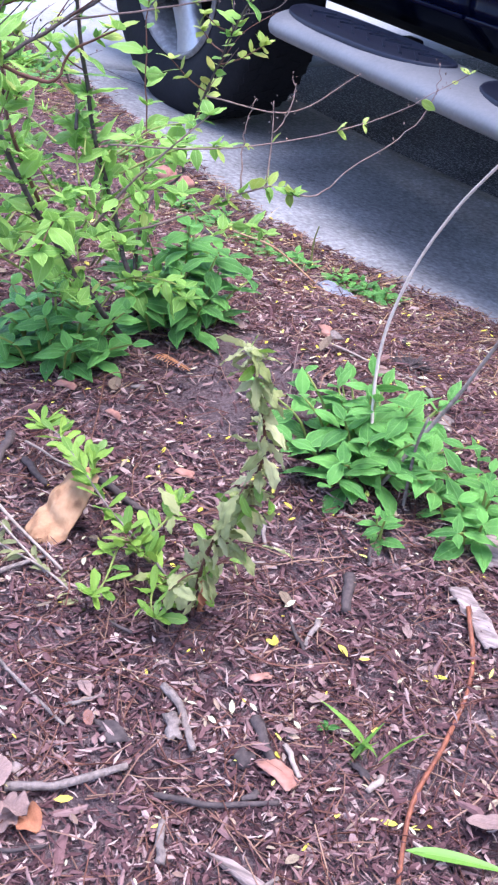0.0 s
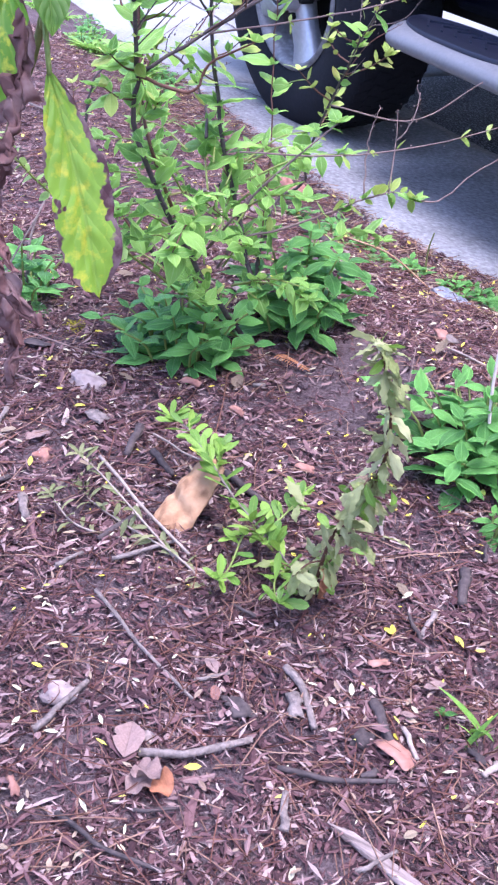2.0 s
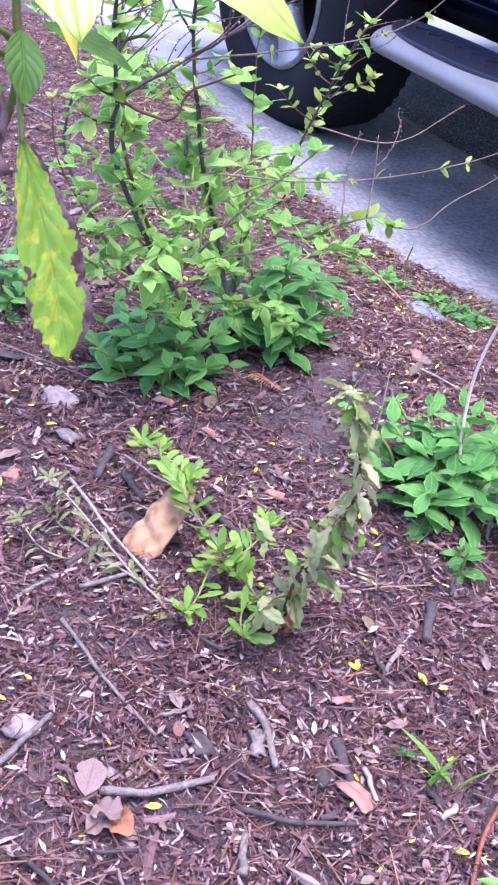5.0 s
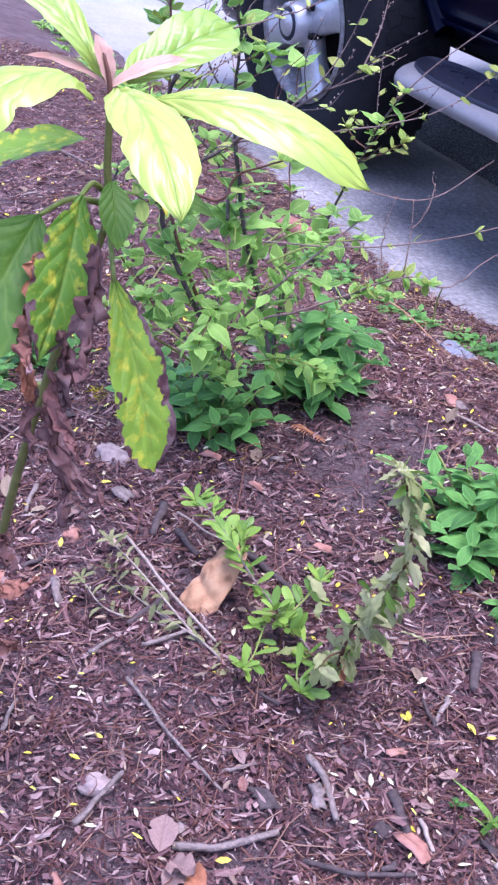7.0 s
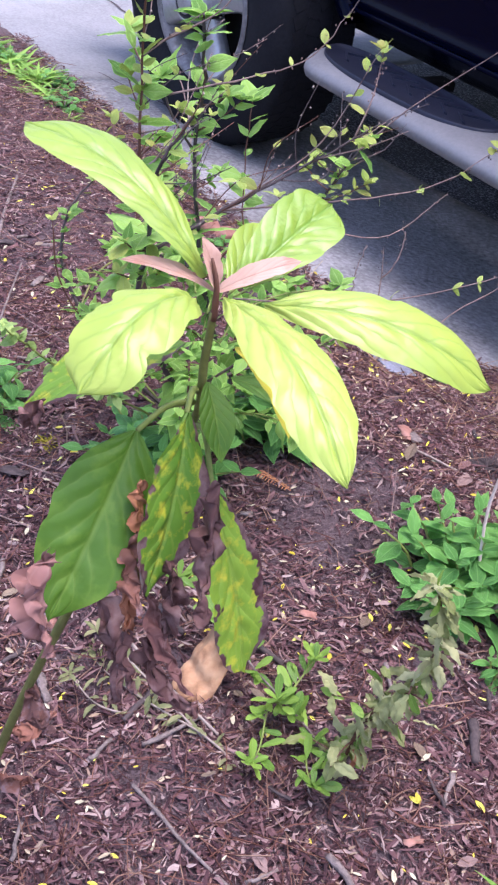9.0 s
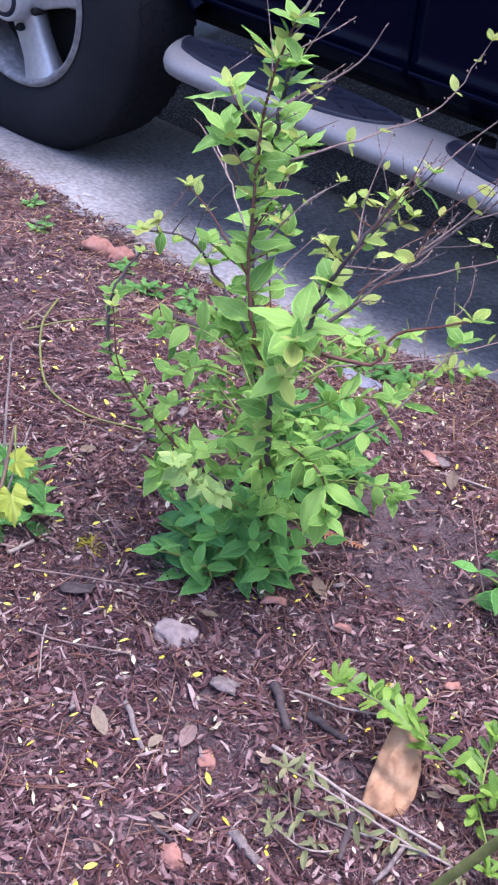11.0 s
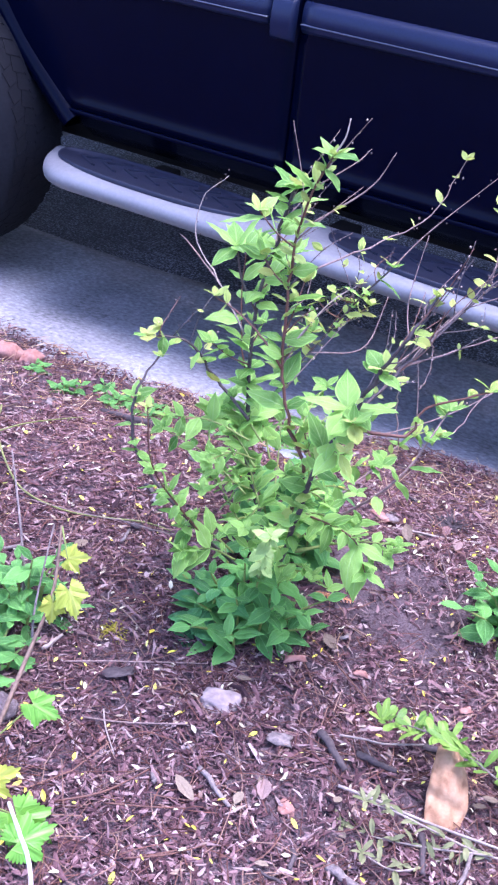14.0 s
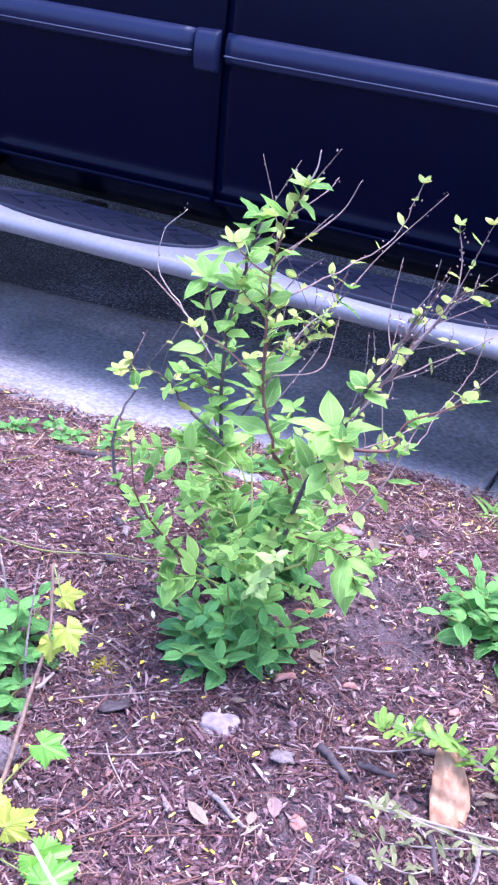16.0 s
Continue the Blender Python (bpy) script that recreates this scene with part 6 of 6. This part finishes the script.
stick((-1.066, 0.285), (-1.008, 0.258), 0.0035, M_GREYWOOD, GREY, 0.003)
stick((-0.886, 0.264), (-0.846, 0.260), 0.006, M_GREYWOOD, GREY, 0.002)
stick((-0.819, 0.372), (-0.797, 0.326), 0.0045, M_DARKWOOD, DARK, 0.001)
stick((-0.76, 0.331), (-0.764, 0.403), 0.003, M_GREYWOOD, GREY, 0.003)
stick((-0.87, 0.50), (-0.80, 0.53), 0.005, M_DARKWOOD, DARK, 0.002)
stick((-0.93, 0.43), (-0.88, 0.44), 0.005, M_DARKWOOD, DARK, 0.002)
stick((-0.60, 0.63), (-0.575, 0.60), 0.0035, M_GREYWOOD, GREY, 0.001)
stick((-0.47, 0.52), (-0.435, 0.515), 0.003, M_DEAD, PALE, 0.001)
stick((-0.74, 0.74), (-0.70, 0.79), 0.0022, M_DEAD, PALE, 0.012, 0.006)
stick((-1.62, 1.02), (-1.75, 1.00), 0.009, M_DARKWOOD, "thick dark stick lying near the bed's edge", 0.002, 0.008)
stick((-1.10, 0.93), (-0.97, 1.02), 0.0022, M_DEAD, PALE, 0.004)
stick((-1.9, 0.55), (-2.25, 0.72), 0.004, M_GREYWOOD, GREY, 0.006)
stick((-2.5, 0.62), (-2.2, 0.80), 0.003, M_GREYWOOD, GREY, 0.01)
rd = random.Random(77)
for i in range(70):
    x, y = rd.uniform(-2.3, -0.15), rd.uniform(0.0, 1.1)
    a, l = rd.uniform(0, 6.3), rd.uniform(0.012, 0.04)
    kind = rd.choice(((M_GREYWOOD, GREY), (M_DARKWOOD, DARK), (M_DARKWOOD, DARK), (M_DEAD, PALE)))
    stick((x, y), (x + l * math.cos(a), y + l * math.sin(a)), rd.uniform(0.0015, 0.004), *kind, bow=0.002)


def flake(pts, thick, mat, name, label, cat, seed=0, lift=0.007, n=10, crumple=0.004):
    """A flat, warped piece (bark, split wood) between four ground corners; each corner is x, y and its height over the mulch."""
    c = [Vector(ground_at(x, y, z + lift)) for x, y, z in pts]
    o = sum(c, Vector()) / 4
    V, F = [], []
    for side in (1, 0):
        for i in range(n + 1):
            for j in range(n + 1):
                u, v = i / n, j / n
                p = c[0].lerp(c[1], u).lerp(c[3].lerp(c[2], u), v) - o
                r = noise.noise((p.x * 60 + seed, p.y * 60, p.z * 60))
                edge = min(u, 1 - u, v, 1 - v)
                if edge < 0.01:
                    p += (p.normalized()) * 0.006 * noise.noise((u * 9 + seed, v * 9, 3))
                p.z += crumple * r + side * thick * (0.25 if edge < 0.01 else 1)
                V.append(p)
    m = (n + 1) ** 2
    for i in range(n):
        for j in range(n):
            a = i * (n + 1) + j
            F.append((a, a + n + 1, a + n + 2, a + 1))
            F.append((m + a, m + a + 1, m + a + n + 2, m + a + n + 1))
    ring = [i * (n + 1) for i in range(n + 1)] + [n * (n + 1) + j for j in range(1, n + 1)] + [i * (n + 1) + n for i in range(n - 1, -1, -1)] + [j for j in range(n - 1, 0, -1)]
    for a, b in zip(ring, ring[1:] + ring[:1]):
        F.append((a, m + a, m + b, b))
    ob = new(name, mesh_of(name, V, F, mat))
    bm = bmesh.new()
    bm.from_mesh(ob.data)
    bmesh.ops.recalc_face_normals(bm, faces=bm.faces)
    bm.to_mesh(ob.data)
    bm.free()
    ob.location = o
    return tagged(ob, label, cat)


def curled_leaf(corners, name, label, cat, mat, seed, n=22, thick=0.0012):
    """A stiff dry leaf between four corners that bulges, folds along a slanting crease and has torn ends."""
    c = [Vector(p) for p in corners]
    o = sum(c, Vector()) / 4
    face = (c[1] - c[0]).cross(c[3] - c[0]).normalized()
    V, F, UV = [], [], []
    for side in (1, 0):
        for i in range(n + 1):
            for j in range(n + 1):
                u, v = i / n, j / n
                a, b = 2 * u - 1, 2 * v - 1
                UV.append((0.5 + (v - 0.42 + 0.22 * u) * 0.6, u))
                u, v = 0.5 + 0.5 * a * math.sqrt(1 - (0.22 if b > 0 else 0.03) * b * b), 0.5 + 0.5 * b * math.sqrt(1 - 0.16 * a * a)
                wide = 0.5 + (u - 0.5) * (1.08 + 0.32 * math.sin(math.pi * v)) + 0.10 * math.sin(math.pi * v) + 0.03 * noise.noise((v * 5, u * 2 + seed, 1))
                along = v + 0.09 * noise.noise((u * 6 + seed, 3, v)) * (1 if j in (0, n) else 0.3)
                p = c[0].lerp(c[1], wide).lerp(c[3].lerp(c[2], wide), along)
                crease = math.exp(-((v - 0.42 + 0.22 * u) / 0.07) ** 2)
                lift = 0.014 * math.sin(math.pi * u) * (0.6 + 0.4 * v) + 0.005 * math.sin(math.pi * v) - 0.006 * crease + 0.004 * noise.noise((u * 5, v * 5, seed)) + 0.0018 * noise.noise((u * 13, v * 13, seed))
                V.append(p - o + face * (lift + side * thick))
    m = (n + 1) ** 2
    for i in range(n):
        for j in range(n):
            a = i * (n + 1) + j
            F.append((a, a + n + 1, a + n + 2, a + 1))
            F.append((m + a, m + a + 1, m + a + n + 2, m + a + n + 1))
    ring = [i * (n + 1) for i in range(n + 1)] + [n * (n + 1) + j for j in range(1, n + 1)] + [i * (n + 1) + n for i in range(n - 1, -1, -1)] + [j for j in range(n - 1, 0, -1)]
    F += [(a, m + a, m + b, b) for a, b in zip(ring, ring[1:] + ring[:1])]
    ob = new(name, mesh_of(name, V, F, mat, True, UV))
    ob.location = o
    return tagged(ob, label, cat)


curled_leaf([(-0.822, 0.394, 0.132), (-0.786, 0.411, 0.132), (-0.821, 0.482, 0.186), (-0.847, 0.470, 0.190)], "dry_leaf", "large tan curled dry leaf propped on the mulch", "leaf", M_TAN, 3)
flake([(-0.402, 0.408, 0.0), (-0.392, 0.422, 0), (-0.30, 0.468, 0), (-0.306, 0.448, 0)], 0.005, M_SPLIT, "split_wood", "weathered grey split wood lying on the mulch", "wood", 4, 0.006, 10, 0.001)
flake([(-0.590, 0.785, 0.0), (-0.580, 0.803, 0.006), (-0.50, 0.790, 0.004), (-0.508, 0.773, 0)], 0.003, M_SPLIT, "bark_strip", "pale grey bark strip on the mulch", "bark", 5)
flake([(-0.655, 0.85, 0.0), (-0.64, 0.885, 0.006), (-0.585, 0.885, 0.004), (-0.605, 0.85, 0)], 0.003, M_SPLIT, "bark_strip", "pale grey bark strip beside a herb clump", "bark", 6)
flake([(-0.56, 0.375, 0.0), (-0.55, 0.392, 0.002), (-0.525, 0.40, 0.002), (-0.53, 0.378, 0)], 0.003, M_DARKWOOD, "bark_chip", "dark slate-coloured bark chip on the mulch", "bark", 7)
for i in range(46):
    x, y, a, l = rd.uniform(-2.0, -0.2), rd.uniform(0.02, 1.05), rd.uniform(0, 6.3), rd.uniform(0.009, 0.022)
    w = l * rd.uniform(0.25, 0.6)
    ca, sa = math.cos(a), math.sin(a)
    q = [(x + ca * p - sa * r, y + sa * p + ca * r, rd.uniform(0, 0.004)) for p, r in ((-l, -w), (l, -w * 0.8), (l * 0.9, w), (-l * 0.8, w * 0.9))]
    mt, lb = rd.choice(((M_GREYWOOD, "grey wood chip on the mulch"), (M_DARKWOOD, "dark wood chip on the mulch"), (M_DARKWOOD, "dark wood chip on the mulch"), (M_BRICK, "reddish brown bark chip on the mulch")))
    flake(q, rd.uniform(0.002, 0.006), mt, "wood_chip", lb, "wood chip", i, 0.007, 5, 0.002)


def stone(x, y, sx, sy, sz, mat, label, seed, name="stone"):
    bm = bmesh.new()
    bmesh.ops.create_icosphere(bm, subdivisions=3, radius=1)
    for v in bm.verts:
        k = 1 + 0.38 * noise.noise(v.co * 1.3 + Vector((seed, 0, 0))) + 0.20 * noise.noise(v.co * 3 + Vector((seed, 0, 0))) + 0.08 * noise.noise(v.co * 8 + Vector((seed, 0, 0)))
        v.co = Vector((v.co.x * sx, v.co.y * sy, v.co.z * sz)) * k
    me = bpy.data.meshes.new(name)
    bm.to_mesh(me)
    bm.free()
    me.polygons.foreach_set("use_smooth", [True] * len(me.polygons))
    me.materials.append(mat)
    ob = new(name, me)
    ob.matrix_basis = pose(*ground_at(x, y, sz * 0.45), 8, 5, seed * 40)
    return tagged(ob, label, "stone")


stone(-1.105, 0.394, 0.026, 0.018, 0.010, M_STONE, "pale pinkish grey stone on the mulch", 1)
stone(-0.605, 0.236, 0.016, 0.012, 0.009, M_STONE, "small pale grey stone on the mulch", 2)
stone(-0.960, 0.305, 0.013, 0.010, 0.008, M_BRICK, "small pinkish brick fragment on the mulch", 3, "brick_fragment")
stone(-0.902, 0.200, 0.014, 0.011, 0.009, M_BRICK, "rust red brick fragment on the mulch", 4, "brick_fragment")
stone(-2.085, 1.105, 0.034, 0.026, 0.022, M_BRICK, "rounded pinkish stone near the concrete edge", 5)
stone(-2.04, 1.13, 0.028, 0.022, 0.019, M_BRICK, "rounded pinkish stone near the concrete edge", 6)
stone(-0.472, 0.478, 0.011, 0.010, 0.009, M_DARKWOOD, "small dark round nut on the mulch", 7, "nut")
stone(-1.304, 0.213, 0.024, 0.022, 0.020, M_CLOD, "crumbly lump of grey soil beside a young vine", 8, "soil_lump")
for i in range(22):
    stone(rd.uniform(-1.6, -0.2), rd.uniform(0.05, 1.0), *(rd.uniform(0.004, 0.008) for _ in range(2)), rd.uniform(0.003, 0.005), rd.choice((M_STONE, M_SOIL)), "small pebble on the mulch", 10 + i, "pebble")

FALLEN = {}


def fallen(x, y, size, mat, label, turn, width=0.55, tilt=0.0, crush=0.06):
    key = (mat.name, round(width, 2), int(turn) % 3, crush)
    if key not in FALLEN:
        FALLEN[key] = leaf_mesh("fallen_leaf", mat, 1.0, width, (-0.4, 0.5, 0.2)[int(turn) % 3], 0.25 + crush * 2, 0.45, 14, 8, crush, len(FALLEN), 1.4, 0.1, ragged=0.3, twist=crush * 2)
    ob = new("fallen_leaf", FALLEN[key])
    ob.matrix_basis = pose(*ground_at(x, y, 0.010), tilt, rd.uniform(-12, 12), turn) @ Matrix.Scale(size, 4)
    return tagged(ob, label, "leaf")


fallen(-0.512, 0.270, 0.045, M_PINKLEAF, "dry pinkish brown fallen leaf", 62, 0.62)
fallen(-0.500, 0.275, 0.034, M_PINKLEAF, "crumpled tattered pinkish fallen leaf", 300, 0.8, 10, 0.22)
fallen(-0.478, 0.262, 0.030, M_PINKLEAF, "crumpled tattered pinkish fallen leaf", 20, 0.8, 10, 0.22)
fallen(-0.465, 0.295, 0.030, M_RUST, "crumpled rusty fallen leaf", 100, 0.8, 14, 0.22)
fallen(-0.985, 0.290, 0.035, M_PINKLEAF, "dry pinkish fallen leaf", 20, 0.5)
fallen(-1.035, 0.578, 0.028, M_PALELEAF, "pale dry fallen leaf", 60, 0.6)
fallen(-1.045, 0.240, 0.036, M_PALELEAF, "pale dry fallen leaf", 75, 0.45, 8)
fallen(-0.345, 0.625, 0.05, M_PINKLEAF, "curled greyish pink fallen leaf", 300, 0.45, 15)
fallen(-1.585, 1.120, 0.07, M_TAN, "large orange-brown fallen leaf near the edge", 160, 0.5, 12)
fallen(-1.0, 0.98, 0.035, M_PINKLEAF, "dry pinkish fallen leaf", 190, 0.5, 15)
fallen(-1.06, 0.90, 0.035, M_PALELEAF, "pale dry fallen leaf", 30, 0.5, 10)
fallen(-1.15, 0.82, 0.03, M_PINKLEAF, "dry pinkish fallen leaf", 80, 0.5, 10)
for i in range(90):
    m, lb = rd.choice(((M_PINKLEAF, "dry pinkish fallen leaf"), (M_PALELEAF, "pale dry fallen leaf"), (M_PALELEAF, "pale dry fallen leaf"), (M_BROWNLEAF, "dark brown fallen leaf")))
    fallen(rd.uniform(-2.6, -0.15), rd.uniform(0.0, 1.15), rd.uniform(0.012, 0.028), m, lb, rd.uniform(0, 360), rd.choice((0.4, 0.55)), rd.uniform(-15, 15))
for i in range(60):
    fallen(rd.uniform(-1.7, -0.15), rd.uniform(0.0, 0.75), rd.uniform(0.010, 0.016), M_YLEAF, "small yellow fallen leaf", rd.uniform(0, 360), 0.4, rd.uniform(-15, 15))

# a long red stem on the ground
dry_stalk([ground_at(-0.556, 0.786, 0.012), ground_at(-0.487, 0.741, 0.008), ground_at(-0.425, 0.665, 0.008), ground_at(-0.379, 0.595, 0.008), ground_at(-0.326, 0.545, 0.006), ground_at(-0.28, 0.51, 0.004)], 0.0026, 0.0020, M_REDBARK, "long reddish brown stem lying on the mulch", "red_stem", "stem")

# crumpled film at the edge
flake([(-1.45, 1.12, 0.0), (-1.45, 1.17, 0.006), (-1.36, 1.17, 0.004), (-1.36, 1.12, 0.0)], 0.002, M_FILM, "plastic_scrap", "crumpled clear plastic scrap at the bed's edge", "litter", 9, 0.004, 18, 0.005)


# grass and small weeds
def tuft(at, blades, length, spread, label, mat=None, seed=0, name="grass_tuft", bends=(0.5, 0.9, 1.4)):
    rnd = random.Random(seed)
    x, y = at
    ob = empty(name, ground_at(x, y), label, "grass")
    forms = [leaf_mesh("blade", mat or M_GRASS, 1.0, w, b, 0.5, 0.25, 9, 2, 0, seed + i, 0.9) for i, (b, w) in enumerate(zip(bends, (0.12, 0.10, 0.11)))]
    for i in range(blades):
        a = rnd.uniform(0, 6.3)
        l = length * rnd.uniform(0.5, 1.0)
        o = Vector((math.cos(a) * spread, math.sin(a) * spread, rnd.uniform(0.5, 1.0)))
        piece("blade", rnd.choice(forms), ob, aim((rnd.gauss(0, 0.12) * length, rnd.gauss(0, 0.12) * length, 0), o, roll=rnd.gauss(0, 0.4), size=l))
    return ob


tuft((-0.442, 0.582), 7, 0.078, 0.42, "small bright green grass tuft in the mulch", seed=1, bends=(0.1, 0.3, 0.6))
tuft((-0.93, 1.32), 26, 0.09, 1.3, "grass tuft at the concrete joint", seed=2)
tuft((-0.88, 1.36), 16, 0.07, 1.3, "grass tuft at the concrete joint", seed=3)
tuft((-3.15, 1.09), 60, 0.12, 1.0, "grass tuft near the concrete edge", seed=4)
tuft((-3.30, 1.07), 60, 0.12, 1.0, "grass tuft near the concrete edge", seed=5)
tuft((-3.43, 1.03), 60, 0.12, 1.0, "grass tuft near the concrete edge", seed=6)
tuft((-1.50, 1.21), 18, 0.05, 1.4, "sparse grass tuft at the concrete edge", seed=7)
tuft((-1.38, 1.24), 18, 0.05, 1.4, "sparse grass tuft at the concrete edge", seed=8)
tuft((-1.72, 1.10), 14, 0.06, 1.6, "low grass tuft at the bed's edge", seed=9)
tuft((-1.032, 1.045), 150, 0.045, 1.2, "dark dried spiky clump", M_DARKWOOD, 10, "dead_clump")
tuft((-1.294, 0.427), 70, 0.030, 1.5, "flat yellowish moss patch", M_MOSS, 11, "moss_patch")
herb((-0.478, 0.566), 0.008, 0.02, 1, 21, "tiny green seedling in the mulch", 0.35, "seedling")
for i, (x, y) in enumerate(((-1.53, 1.13), (-1.585, 1.10), (-1.46, 1.19), (-1.41, 1.21), (-1.775, 1.08), (-1.88, 1.05), (-1.36, 1.22), (-1.69, 1.11))):
    herb((x, y), 0.035, 0.035, 4, 30 + i, "low green weed along the concrete edge", 0.75, "low_weed")
for i, (x, y) in enumerate(((-2.55, 0.98), (-3.0, 1.0), (-2.8, 1.06), (-3.6, 1.0))):
    tuft((x, y), 18, 0.05, 0.9, "small green weed tuft in the mulch", seed=40 + i)
# a ragged green verge along the far edge of the bed
rv = random.Random(9)
for i in range(22):
    x = -4.3 + i * 0.066 + rv.uniform(-0.03, 0.03)
    y = edge_y(x) - rv.uniform(0.08, 0.26)
    if i % 3:
        tuft((x, y), 24, rv.uniform(0.06, 0.10), 1.3, "ragged grass tuft along the concrete edge", seed=60 + i)
    else:
        herb((x, y), 0.06, 0.06, 5, 60 + i, "low green weed along the concrete edge", 0.9, "low_weed")
for i, (x, y) in enumerate(((-2.62, 1.12), (-2.35, 1.14), (-1.98, 1.09), (-1.83, 1.13), (-2.2, 1.05))):
    herb((x, y), 0.03, 0.03, 3, 90 + i, "low green weed along the concrete edge", 0.6, "low_weed")
dry_stalk([ground_at(-4.40, 1.06), (-4.38, 1.08, 0.14), (-4.42, 1.12, 0.24)], 0.012, 0.005, M_STEM, "dark dead seed spike at the bed's edge")
# a dry fern-like frond
FROND_LEAF = leaf_mesh("leaflet", M_NEEDLEONE, 0.012, 0.0020, 0.3, 0.2, 0.4, 4, 2, 0, 3)
frond = empty("dry_frond", ground_at(-1.09, 0.685, 0.006), "small rusty dried conifer frond on the mulch", "frond")
piece("rib", tube_mesh("rib", [(-0.028, -0.01, 0), (0, 0, 0.003), (0.03, 0.012, 0)], 0.0009, 0.0006, M_NEEDLEONE, 5), frond)
for i in range(12):
    t = -0.026 + i * 0.0045
    for s in (-1, 1):
        piece("leaflet", FROND_LEAF, frond, aim((t, t * 0.36, 0.002), (0.6, s * 1.0, 0.1), size=1.1 - 0.04 * i))
# a thick green blade
blade = new("fallen_grass", leaf_mesh("fallen_grass", M_GRASS, 0.09, 0.012, 0.3, 0.3, 0.3, 12, 4, 0.0, 5))
blade.matrix_basis = aim(ground_at(-0.34, 0.56, 0.01), (0.6, 0.75, 0.12))
tagged(blade, "broad bright green blade lying on the mulch", "grass")
